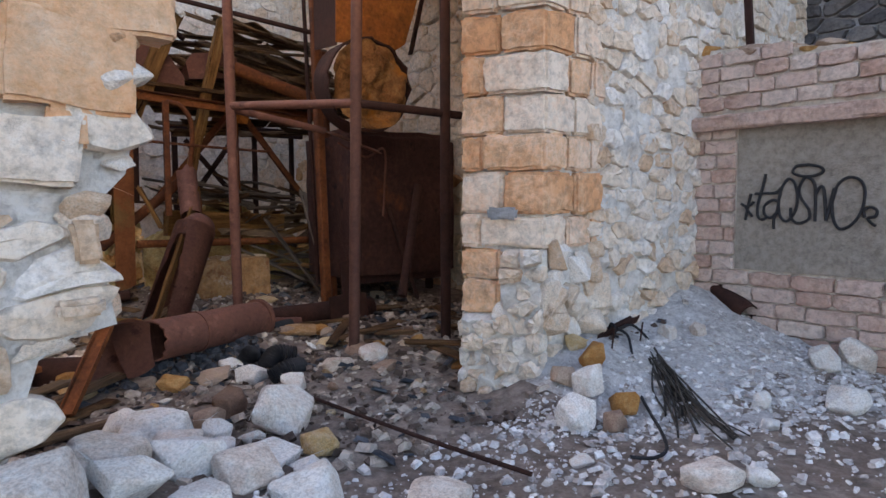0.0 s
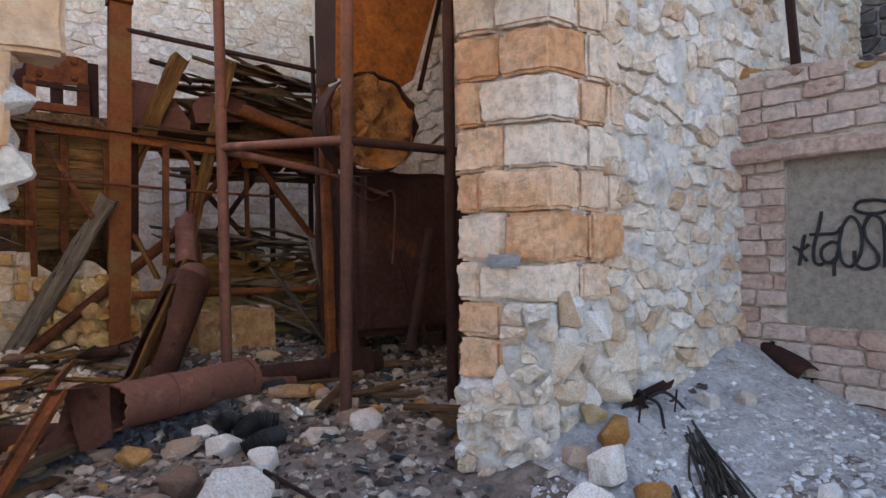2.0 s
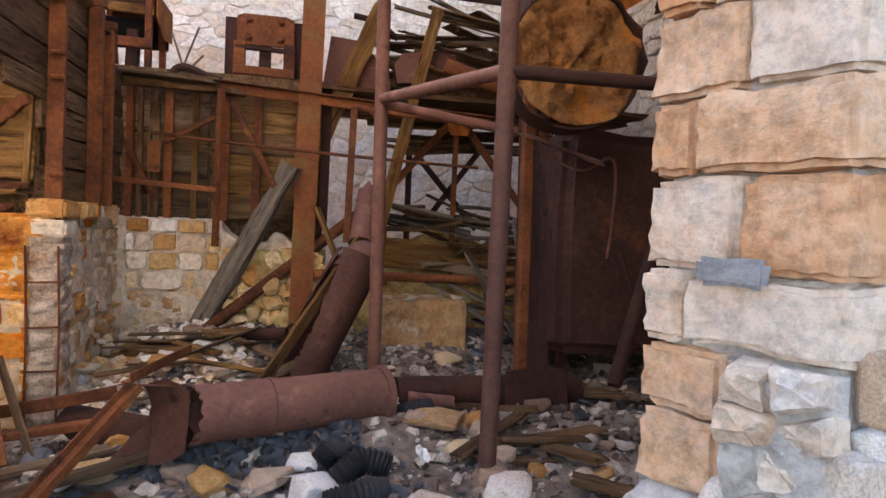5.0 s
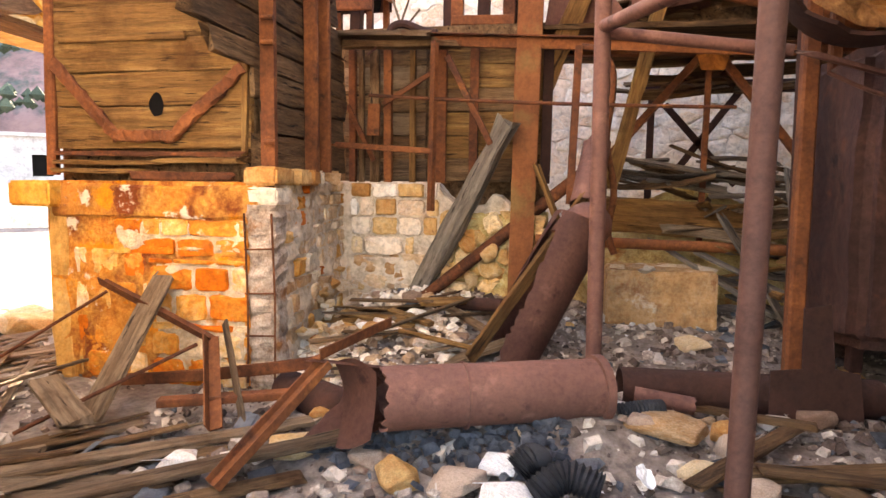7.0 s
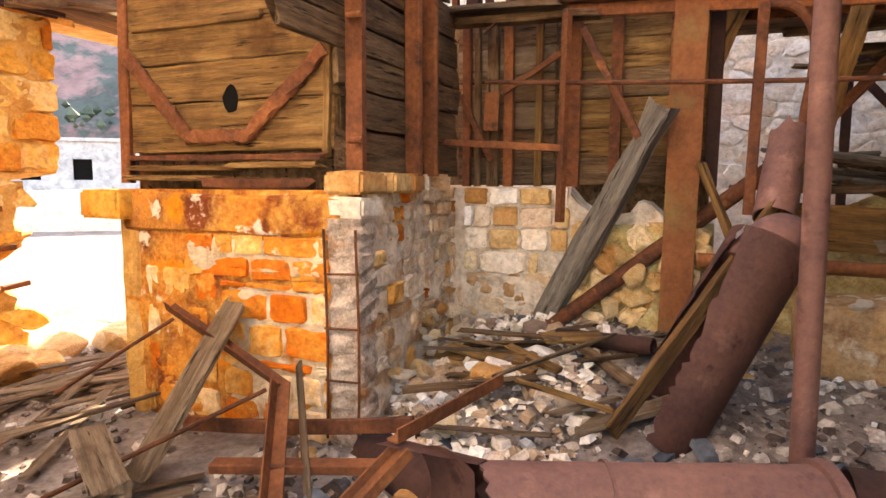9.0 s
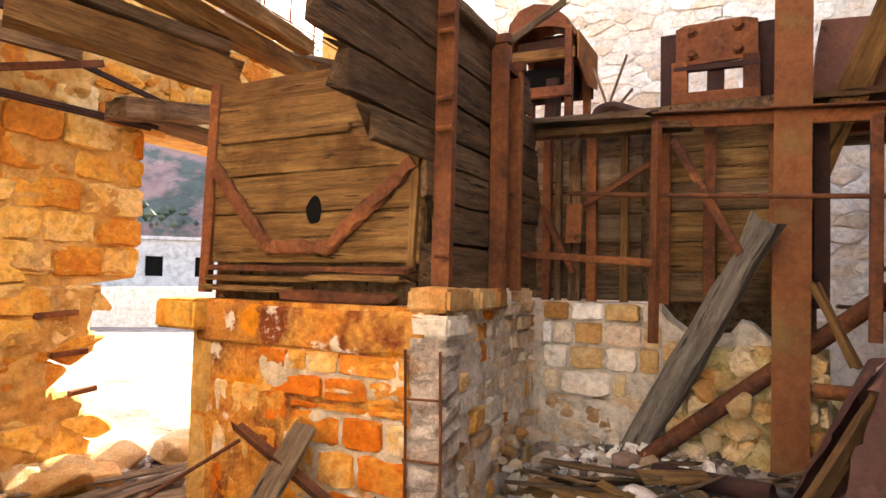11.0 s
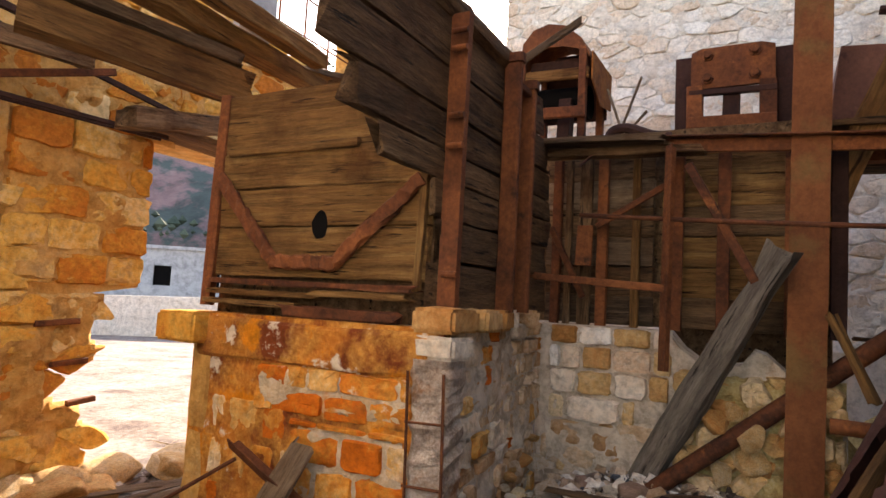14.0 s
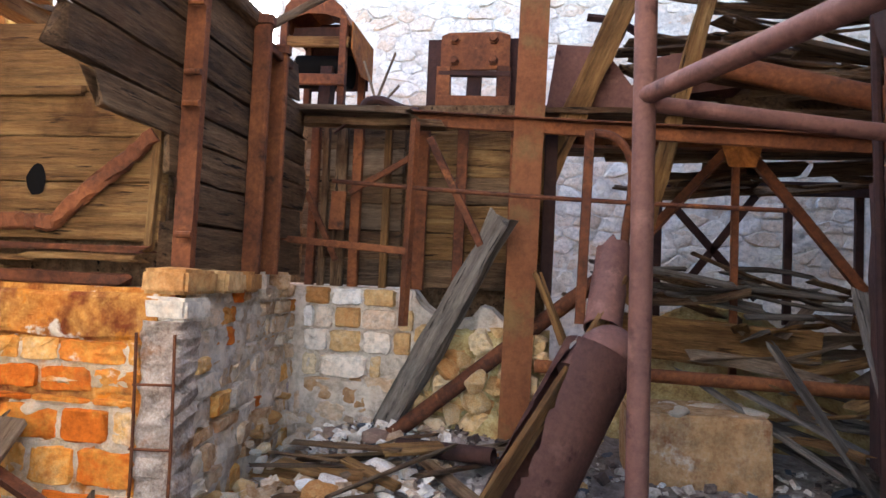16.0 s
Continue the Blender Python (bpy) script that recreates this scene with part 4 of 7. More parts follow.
for k in range(34):
    r = random.Random(2000 + k)
    x = r.uniform(-8.2, -6.35)
    h = r.random() ** 1.8
    sz = r.uniform(0.05, 0.15)
    put("stone", ROCKS[k % 14].copy(), M_GREYSTONE if k % 3 else M_OCHREROCK, pier, m=at_pier(Matrix.Translation((x, 1.24 + 0.13 * (x + 6.3) + 0.30 * (1 - h) ** 1.5, 0.05 + 0.22 * h + 0.36 * (-6.35 - x) / 1.8)) @ pose(0, 0, 0, r.uniform(-40, 40), r.uniform(-40, 40), r.uniform(0, 180)) @ Matrix.Diagonal((sz, sz * 0.8, sz * 0.6, 1))))
for k in range(5):
    y = (1.20, 1.20, 1.14, 1.05, 1.05)[k]
    part("stone", quoin(0.34, 0.26, 0.13, 70 + k), M_OCHREROCK if k < 3 else M_GREYSTONE, pier, smooth=True, m=at_pier(Matrix.Translation((-6.35 - 0.36 * k, y - 0.08, 1.50)) @ pose(0, 0, 0, 0, 0, 7 * k)))

# ---- low wall at the back of the room ----
XL = -8.30
wall_low = anchor("wall_low", (XL, 2.0, 0), "low wall of pale and yellow stones over grey render", "wall", kind="structure")
part("wall_core", plate_bm([(-1.05, -0.2), (1.1, -0.2), (1.1, 0.9), (0.62, 1.34), (0.54, 1.36), (0.46, 1.25), (0.22, 1.22), (0.05, 1.34), (-0.05, 1.46), (-1.05, 1.47)], -0.4, "x"), M_GREYMORTAR, wall_low)
low_cells = rect_cells(1.06, 2.02, [0.92, 1.12, 1.31, 1.47], (0.13, 0.30), 53, gap=0.012) + rect_cells(1.06, 1.75, [0.72, 0.92], (0.25, 0.45), 54, gap=0.012)
lay_stones(low_cells, face_px(XL + 0.0), M_OCHREROCK, wall_low, 17, (0.03, 0.06), round_off=0.14, tilt=3, keep=lambda u, v: int(u * 10 + v * 7) % 5 in (1, 2))
mortar_coat(low_cells, face_px(XL), M_GREYMORTAR, wall_low, 19, 0.018, 0.035)
lay_stones(low_cells, face_px(XL + 0.0), M_PALE, wall_low, 18, (0.03, 0.06), round_off=0.14, tilt=3, keep=lambda u, v: int(u * 10 + v * 7) % 5 not in (1, 2))
lay_stones(rubble_cells(2.0, 3.1, 0.3, 1.2, 0.24, 0.18, 55), face_px(XL - 0.02), M_OCHREROCK, wall_low, 19, (0.05, 0.16), tilt=15, coat=M_SULPHUR, height=0.05, rough=0.08)


lay_stones(rubble_cells(1.0, 1.98, -0.05, 0.74, 0.34, 0.19, 57), face_px(XL), M_GREYSTONE, wall_low, 37, (0.006, 0.02), tilt=3, coat=M_GREYMORTAR, height=0.022, rough=0.035)


def mound(name, cx, cy, rx, ry, top, base, material, label, seed, sharp=1.3):
    bm = bmesh.new()
    n, rings = 72, 26
    grid = []
    for i in range(rings + 1):
        k = i / rings
        row = []
        for j in range(n):
            a = 2 * math.pi * j / n
            x, y = cx + rx * k * math.cos(a), cy + ry * k * math.sin(a)
            z = base + (top - base) * max(0, 1 - k) ** (1 / sharp) + 0.09 * noise.noise((x * 3, y * 3, seed)) * (1 - k * 0.6) + 0.06 * noise.noise((x * 8, y * 8, seed)) + 0.03 * noise.noise((x * 21, y * 21, seed))
            row.append(bm.verts.new((x, y, z)))
        grid.append(row)
    for a, b in zip(grid, grid[1:]):
        for j in range(n):
            bm.faces.new((a[j], a[(j + 1) % n], b[(j + 1) % n], b[j]))
    bm.faces.new(grid[0])
    bmesh.ops.remove_doubles(bm, verts=bm.verts, dist=0.001)
    bmesh.ops.recalc_face_normals(bm, faces=bm.faces)
    return tagged(part(name, bm, material, smooth=True), label, "spoil heap")


mound("spoil_mound", -8.80, 2.75, 0.80, 0.90, 1.06, 0.15, M_SULPHUR, "slope of yellow ochre spoil against the low wall", 3)
mound("spoil_mound", -9.75, 4.7, 1.1, 2.0, 1.55, 0.2, M_SULPHUR, "heap of yellow spoil under the broken boards", 5)
for k in range(9):
    r = random.Random(k + 300)
    rock((-8.22 + r.uniform(-0.12, 0.10), 2.0 + r.uniform(0, 1.0), r.uniform(0.45, 0.95)), r.uniform(0.12, 0.26), M_OCHREROCK, "pale yellow ochre rock on the spoil", 40 + k, group="ochre rocks on the spoil")

# ---- back wall and side walls far behind ----
XW = -12.2
wall_back = anchor("wall_back", (XW, 3.0, 0), "tall whitish rubble stone wall, roofless above", "wall", kind="structure")
part("wall_core", plate_bm([(-4.15, -0.3), (6.0, -0.3), (6.0, 8.6), (-3.4, 8.6), (-3.5, 7.6), (-4.1, 7.2)], -0.6, "x"), M_BACKMORTAR, wall_back, m=Matrix.Translation((-0.02, 0, 0)))
cells = rubble_cells(-1.15, 9.0, 1.2, 8.6, 0.34, 0.19, 61, jitter=0.40, gap=0.008)
cells.sort(key=lambda c: abs(c[0][0] - 2.0) + abs(c[0][1] - 4.3))
lay_stones(cells, face_px(XW - 0.02), M_BACK, wall_back, 20, (0.012, 0.045), tilt=3, limit=300, rest=M_BACKFAR, coat=M_BACKMORTAR, height=0.016, rough=0.04)
wall_right = anchor("wall_right", (-8, 7.2, 0), "rubble stone inner side wall of the ruin", "wall", kind="structure")
part("wall_core", plate_bm([(-4.2, -0.3), (4.5, -0.3), (4.5, 6.1), (-4.2, 8.2)], 0.5, "y"), M_BACKMORTAR, wall_right)
lay_stones(rubble_cells(-12.0, -3.6, 0.0, 6.6, 0.40, 0.24, 62), face_ny(7.2), M_GREYSTONE, wall_right, 21, (0.02, 0.07), tilt=3, limit=200,
           keep=lambda u, v: v < 5.9)
wall_far = anchor("wall_far", (-2, 9.5, 0), "dark grey stone wall of a house behind the yard", "wall", kind="structure")
part("wall_core", plate_bm([(-0.95, -0.3), (6, -0.3), (6, 6.2), (-0.95, 6.2)], 0.5, "y"), M_CEMENT, wall_far)
lay_stones(rubble_cells(-2.9, 3.8, 2.2, 5.6, 0.34, 0.16, 63), face_ny(9.5), M_DARKSTONE, wall_far, 22, (0.02, 0.07), tilt=3)

# ---- timber bin on the pier ----
bin_front = anchor("timber_bin", (-6.4, 0.2, 1.5), "old golden-brown plank bin front with rusty V straps, on the pier", "timber bin")
CX = -6.33
# dark sheet added so that no sky shows between the planks
part("backing", plate_bm([(-0.86, -0.05), (0.80, -0.05), (0.80, 1.1), (0.5, 1.32), (-0.80, 1.38)], -0.03, "x"), M_WOODDARK, bin_front, m=Matrix.Translation((CX + 6.4 - 0.05, 0, 0)))
zs = [1.70, 2.02, 2.27, 2.52, 2.76, 2.92]
for k in range(5):
    if k == 0:
        board("plank", (CX, -0.66, 1.86), (CX, 1.00, 1.86), 0.045, 0.31, M_WOODGOLD, bin_front, seed=k, ragged=0.01)
    else:
        y1 = 1.0 if k < 3 else (0.62, 0.45)[k - 3]
        board("plank", (CX - 0.002 * k, -0.66, (zs[k] + zs[k + 1]) / 2), (CX - 0.002 * k, y1, (zs[k] + zs[k + 1]) / 2), 0.045, zs[k + 1] - zs[k] - 0.008, M_WOODGOLD, bin_front, seed=k, ragged=0.02)
board("batten", (CX + 0.03, -0.56, 2.52), (CX + 0.03, 0.5, 2.52), 0.03, 0.05, M_WOODGOLD, bin_front, seed=12)
for k, (z, y0, y1, mat_) in enumerate(((1.665, -0.62, 0.95, M_RUST), (1.60, -0.60, 0.30, M_WOODGOLD), (1.615, 0.25, 0.92, M_WOODGOLD), (1.535, -0.62, 0.15, M_WOODGOLD), (1.50, 0.05, 0.85, M_RUST))):
    board("bottom_strip", (CX + 0.04 + 0.012 * k, y0, z), (CX + 0.04 + 0.012 * k, y1, z - 0.005), 0.08, 0.035 if k != 4 else 0.06, mat_, bin_front, seed=20 + k, ragged=0.05)
bar("corner_post", (CX + 0.03, -0.67, 1.5), (CX + 0.0, -0.65, 2.93), oblong(0.07, 0.08, 0.01), M_RUST, bin_front, rough=0.004, seed=2)
board("corner_batten", (CX + 0.03, 0.95, 1.65), (CX + 0.03, 0.98, 2.6), 0.05, 0.04, M_WOODGOLD, bin_front, seed=31)
for a, b in (((-0.63, 2.36), (-0.08, 1.78)), ((-0.10, 1.80), (0.40, 1.79)), ((0.36, 1.78), (0.96, 2.28))):
    bar("strap", (CX + 0.045, a[0], a[1]), (CX + 0.045, b[0], b[1]), oblong(0.045, 0.085, 0.012), M_RUST, bin_front, "flaking rusty strap", rough=0.011, seed=int(a[0] * 10) + 9, segs=16)
# a flat black disc is painted for the dark inside of the hole
hole = bmesh.new()
bmesh.ops.create_circle(hole, cap_ends=True, segments=18, radius=0.075)
for v in hole.verts:
    v.co *= 1 + 0.22 * noise.noise(v.co * 20)
bmesh.ops.scale(hole, vec=(0.85, 1.1, 1), verts=hole.verts)
part("round_hole", hole, M_VOIDBLACK, bin_front, "flat black disc painted as the round hole in the planks", m=Matrix.Translation((0.097, 0.045, 0.525)) @ face_px(0))



def at_base(ob, p):
    return Matrix.Translation(Vector(p) - ob.location)


bin_side = anchor("side_boarding", (-7.0, 1.05, 1.5), "dark rotten plank boarding with torn ends, held by steel posts", "timber bin")
for k, (z0, z1, x0, x1) in enumerate(((1.55, 1.82, -6.36, -8.15), (1.83, 2.06, -6.36, -8.15), (2.07, 2.28, -6.30, -8.15), (2.28, 2.44, -5.72, -8.15), (2.45, 2.66, -5.44, -8.15),
                                      (2.67, 2.92, -5.30, -8.10), (2.93, 3.22, -5.02, -7.9))):
    board("plank", (x0, 1.03 + 0.006 * (k % 2), (z0 + z1) / 2), (x1, 1.03, (z0 + z1) / 2), 0.05, z1 - z0 - 0.008, M_WOODDARK, bin_side, seed=50 + k, ragged=0.09)
# dark sheet added to stop light slits between the side boards
part("backing", plate_bm([(-6.42, 1.56), (-8.12, 1.56), (-8.12, 2.95), (-6.42, 2.95)], 0.02, "y"), M_WOODDARK, bin_side, m=at_base(bin_side, (0, 0.975, 0)))
bar("top_log", (-5.0, 1.02, 3.32), (-7.25, 1.02, 3.26), circle(0.085, 12), M_WOODDARK, bin_side, rough=0.006, seed=7, ragged=0.03)
front_post = bar("steel_post", (-6.34, 1.11, 1.52), (-6.34, 1.12, 3.22), channel(0.11, 0.05), M_RUST, bin_side, roll=90, seed=1)
for z in (1.75, 2.45, 2.62, 3.0, 3.1):
    bar("bolt", (-6.30, 1.10, z), (-6.30, 1.19, z), circle(0.018, 8), M_RUST, front_post)
bar("steel_post", (-6.42, 1.10, 1.40), (-6.40, 1.10, 1.75), oblong(0.05, 0.05), M_RUST, bin_side)
for x, top in ((-7.14, 3.22), (-7.42, 3.12)):
    tall_post = bar("steel_post", (x, 1.12, 1.55), (x, 1.12, top), oblong(0.12, 0.06, 0.012), M_RUST, bin_side, roll=90, seed=2)
    bar("post_head", (x, 1.12, top), (x, 1.12, top + 0.06), oblong(0.15, 0.09, 0.02), M_RUST, tall_post, roll=90)
bar("bracket", (-7.14, 1.12, 3.10), (-7.55, 1.14, 3.08), oblong(0.05, 0.05), M_RUST, bin_side)

# ---- plank wall of the hopper above the low wall ----
hopper = anchor("hopper_wall", (-8.45, 2.0, 1.47), "brown plank hopper wall held by rusty steel angles", "hopper")
# dark sheet added to keep the hopper's plank gaps dark
part("backing", plate_bm([(-1.2, 0.01), (1.08, 0.01), (1.08, 1.60), (-1.2, 1.60)], -0.03, "x"), M_WOODDARK, hopper, m=Matrix.Translation((-0.10, 0, 0)))
for k in range(6):
    z = 1.60 + 0.235 * k
    board("plank", (-8.46 - 0.004 * (k % 2), 0.95, z), (-8.46, 1.82, z), 0.05, 0.228, M_WOODDARK if k % 2 else M_WOOD, hopper, seed=80 + k, ragged=0.01)
    board("plank", (-8.46 - 0.004 * (k % 2), 1.90, z), (-8.46, 3.08, z), 0.05, 0.228, M_WOODDARK if k % 3 == 0 else M_WOODGOLD, hopper, seed=90 + k, ragged=0.02)
for y, w, mat_ in ((1.06, 0.07, M_RUST), (1.16, 0.05, M_WOODDARK), (1.30, 0.10, M_WOODDARK), (1.44, 0.08, M_RUST), (1.70, 0.06, M_WOODGOLD), (2.00, 0.10, M_RUST), (2.33, 0.09, M_RUST), (2.76, 0.07, M_RUST), (3.05, 0.10, M_RUSTDARK)):
    bar("upright", (-8.36, y, 1.47), (-8.34, y + 0.01, 2.86), oblong(0.06, w, 0.006), mat_, hopper, roll=0, rough=0.003, seed=int(y * 30))
# dark sheet added behind the gap under the planks, for its shade
part("bottom_board", plate_bm([(-0.1, -0.6), (1.05, -0.6), (1.05, 0.02), (-0.1, 0.02)], -0.04, "x"), M_WOODDARK, hopper, m=Matrix.Translation((-0.42, 0, 0)))
bar("steel_angle", (-7.821, 1.974, 1.206), (-7.938, 1.978, 2.782), angle_iron(0.08), M_RUST, hopper, roll=40)
bar("strut", (-7.885, 1.004, 1.832), (-7.853, 2.003, 1.764), oblong(0.05, 0.055), M_RUST, hopper)
bar("strut", (-7.945, 1.370, 2.300), (-7.862, 4.666, 2.138), circle(0.017, 8), M_RUST, hopper, bow=-0.02)
bar("strut", (-7.993, 2.124, 2.657), (-7.895, 2.562, 1.827), oblong(0.03, 0.06), M_RUST, hopper)
bar("strut", (-8.258, 1.957, 2.574), (-8.231, 1.423, 2.250), oblong(0.03, 0.05), M_RUST, hopper)
bar("strut", (-8.232, 1.053, 2.240), (-8.179, 1.345, 1.684), oblong(0.03, 0.05), M_RUST, hopper)
bar("plate", (-8.173, 1.339, 1.934), (-8.203, 1.344, 2.253), oblong(0.02, 0.13), M_RUST, hopper)

girder = anchor("steel_beam", (-7.933, 3.017, 2.793), "long rusty steel angle beam over the hopper wall", "steel beam")
bar("web", (-8.18, 1.53, 2.87), (-8.05, 5.4, 2.62), oblong(0.03, 0.10), M_RUST, girder, rough=0.003, seed=5)
bar("flange", (-8.16, 1.51, 2.925), (-8.03, 5.4, 2.675), oblong(0.14, 0.014), M_RUST, girder, rough=0.002, seed=6)
bar("tongue", (-8.10, 1.55, 2.91), (-8.06, 1.33, 2.71), oblong(0.05, 0.012), M_RUSTPLUM, girder, "torn end of the beam", ragged=0.03, seed=7)
board("wooden_beam", (-8.051, 0.998, 2.897), (-8.013, 1.967, 2.860), 0.20, 0.05, M_WOOD, None, "grey weathered plank along the top of the hopper wall", "plank", seed=101)
board("wooden_beam", (-8.141, 1.015, 2.824), (-8.101, 2.214, 2.781), 0.15, 0.06, M_WOODDARK, None, "dark plank under the beam of the hopper", "plank", seed=102)

column = bar("steel_column", (-8.19, 2.84, 0.35), (-8.19, 2.905, 4.35), i_section(0.23, 0.18, 0.016), M_RUSTPAINT, None, "rusty steel column with traces of yellow paint", "column", roll=90, rough=0.002, seed=3)
bar("column_head", (-8.19, 2.905, 4.35), (-8.19, 2.905, 4.45), oblong(0.32, 0.26, 0.03), M_RUST, None, "rusty cap plate on the steel column", "cap plate")
bar("steel_bar", (-8.15, 2.93, 4.06), (-7.1, 4.90, 3.62), circle(0.03, 10), M_RUSTDARK, None, "dark rusty tie bar between two columns", "steel bar")

# ---- scaffold of rusty tubes ----
scaffold = anchor("tube_frame", (-5.5, 4.0, 0.1), "frame of rusty welded steel tubes standing in the rubble", "tube frame")
bar("post", (-6.20, 3.468, 0.2), (-6.21, 3.44, 4.4), circle(0.052, 16), M_RUSTPLUM, scaffold, smooth=True, seed=1)
bar("post", (-4.77, 4.00, -0.05), (-4.58, 3.99, 4.4), circle(0.052, 16), M_TUBE, scaffold, smooth=True, seed=2)
bar("post", (-4.58, 4.99, 0.0), (-4.58, 4.99, 4.4), circle(0.052, 16), M_RUSTDARK, scaffold, smooth=True, seed=3)
bar("rail", (-6.21, 3.45, 2.45), (-4.66, 3.99, 2.345), circle(0.043, 14), M_RUSTPLUM, scaffold, smooth=True)
bar("rail", (-6.21, 3.45, 2.42), (-6.19, 4.55, 2.27), circle(0.038, 14), M_RUSTPLUM, scaffold, smooth=True)
bar("rail", (-4.66, 3.99, 2.345), (-4.58, 5.2, 2.33), circle(0.04, 14), M_RUSTDARK, scaffold, smooth=True)

for k, (p0, p1, w, mat_) in enumerate((((-6.750, 4.857, 0.075), (-7.127, 4.955, 4.161), 0.11, M_RUST), ((-6.989, 5.111, 0.061), (-7.302, 5.180, 3.449), 0.08, M_RUST), ((-7.067, 4.915, 0.364), (-7.417, 4.969, 4.152), 0.05, M_RUSTDARK))):
    bar("steel_post", p0, p1, oblong(w, w, 0.015), mat_, None, "rusty steel post beside the dark tank", "post", group="posts beside the tank", seed=k)

# ---- lattice under the gallery ----
truss = anchor("gallery_truss", (-8.777, 4.668, 1.022), "rusty lattice of steel angles carrying the gallery", "truss")
bar("girder", (-8.958, 3.096, 2.881), (-8.884, 6.393, 2.819), i_section(0.12, 0.20), M_RUST, truss)
bar("leg", (-8.935, 4.672, 2.737), (-8.819, 3.524, 1.403), angle_iron(0.08), M_RUST, truss)
bar("leg", (-8.934, 4.772, 2.734), (-8.799, 5.822, 1.338), angle_iron(0.08), M_RUST, truss)
bar("upright", (-8.937, 4.713, 2.765), (-8.749, 4.664, 0.722), oblong(0.05, 0.06), M_RUST, truss)
part("gusset", plate_bm([(-0.16, 0), (0.18, 0), (0.12, -0.2), (-0.10, -0.2)], 0.012, "x"), M_RUSTORANGE, truss, m=Matrix.Translation((0.03, 0.03, 1.74)))
truss.location += Vector((-0.12, -0.04, 0.06))
brace = anchor("cross_brace", (-10.539, 5.233, 1.254), "dark cross-braced steel frame before the back wall", "brace")
for a, b in (((4.50, 2.52), (5.42, 1.48)), ((5.50, 2.80), (4.55, 1.48))):
    bar("diagonal", (-10.8, a[0], a[1]), (-10.8, b[0], b[1]), oblong(0.03, 0.09), M_RUSTDARK, brace)
for y in (4.34, 5.76, 6.5):
    bar("upright", (-10.85, y, 1.2), (-10.85, y, 2.72), oblong(0.05, 0.09), M_RUSTDARK, brace)
bar("top_rail", (-10.80, 4.2, 2.74), (-10.80, 6.7, 2.74), oblong(0.08, 0.16), M_RUSTDARK, brace)

# unseen slab added over the far corner to cut the skylight there
ceiling = tagged(part("ceiling", plate_bm([(-3.45, 3.7), (-8.4, 3.9), (-8.5, 7.18), (-3.45, 7.18)], 0.25, "z"), M_GREYMORTAR, m=Matrix.Translation((0, 0, 5.6))), "grey slab added out of view to block skylight", "ceiling", kind="structure")

# ---- lagged flue, hood and tank ----
flue = anchor("lagged_flue", (-6.257, 4.891, 2.088), "fat lagged flue pipe with a crumbling orange end", "flue")


def disc_bm(r, seed):
    bm = bmesh.new()
    rings, n = 18, 56
    rows = []
    for i in range(rings + 1):
        k = i / rings
        row = []
        for j in range(n):
            a = 2 * math.pi * j / n
            rr = r * k * (1 + 0.11 * noise.noise((math.cos(a) * 2, math.sin(a) * 2, seed)))
            y, z = rr * math.cos(a), rr * math.sin(a)
            x = -0.06 * (1 - k * k) + 0.11 * noise.noise((y * 4, z * 4, seed)) + 0.06 * noise.noise((y * 11, z * 11, seed)) + 0.03 * noise.noise((y * 25, z * 25, seed))
            row.append(bm.verts.new((x, y, z)))
        rows.append(row)
    for a, b in zip(rows, rows[1:]):
        for j in range(n):
            bm.faces.new((a[j], a[(j + 1) % n], b[(j + 1) % n], b[j]))
    bmesh.ops.remove_doubles(bm, verts=bm.verts, dist=0.002)
    bmesh.ops.recalc_face_normals(bm, faces=bm.faces)
    return bm


def at_thing(ob, m):
    return Matrix.Translation(-ob.location) @ m


part("lagging_end", disc_bm(0.49, 4), M_INSUL, flue, "crumbling orange-brown lagging", smooth=True, m=at_thing(flue, Matrix.Translation((-5.60, 4.80, 2.74))))
part("shell", pipe_bm(0.42, 0.515, 0.02, 40, 4, 0.03, 6, torn=0.10), M_RUSTDARK, flue, "thin rusted sheet shell", smooth=True, m=at_thing(flue, along((-5.57, 4.80, 2.74), (-6.0, 4.85, 2.75))))
hood = anchor("hood", (-6.355, 5.356, 3.172), "torn red-brown rusted sheet hood over the flue", "hood")
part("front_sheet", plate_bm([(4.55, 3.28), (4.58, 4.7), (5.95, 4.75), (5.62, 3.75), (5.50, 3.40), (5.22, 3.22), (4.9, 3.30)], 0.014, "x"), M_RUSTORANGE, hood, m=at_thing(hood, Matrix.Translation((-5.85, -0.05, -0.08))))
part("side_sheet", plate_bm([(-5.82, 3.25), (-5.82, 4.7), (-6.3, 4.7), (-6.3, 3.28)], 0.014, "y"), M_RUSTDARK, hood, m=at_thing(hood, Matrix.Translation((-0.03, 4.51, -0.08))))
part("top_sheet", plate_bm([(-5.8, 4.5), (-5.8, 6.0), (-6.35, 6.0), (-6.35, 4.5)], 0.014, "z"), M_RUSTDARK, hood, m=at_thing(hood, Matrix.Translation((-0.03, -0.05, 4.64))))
bar("edge_angle", (-5.864, 5.587, 3.229), (-5.989, 6.047, 4.612), angle_iron(0.07), M_RUSTDARK, hood)
tank = anchor("dark_tank", (-7.036, 5.807, 1.139), "big dark rusted sheet-metal tank with holes", "tank")
bmk = bmesh.new()
bmesh.ops.create_cube(bmk, size=1.0)
bmesh.ops.scale(bmk, vec=(1.3, 1.75, 2.0), verts=bmk.verts)
bmesh.ops.bevel(bmk, geom=list(bmk.edges), offset=0.10, segments=3, affect="EDGES")
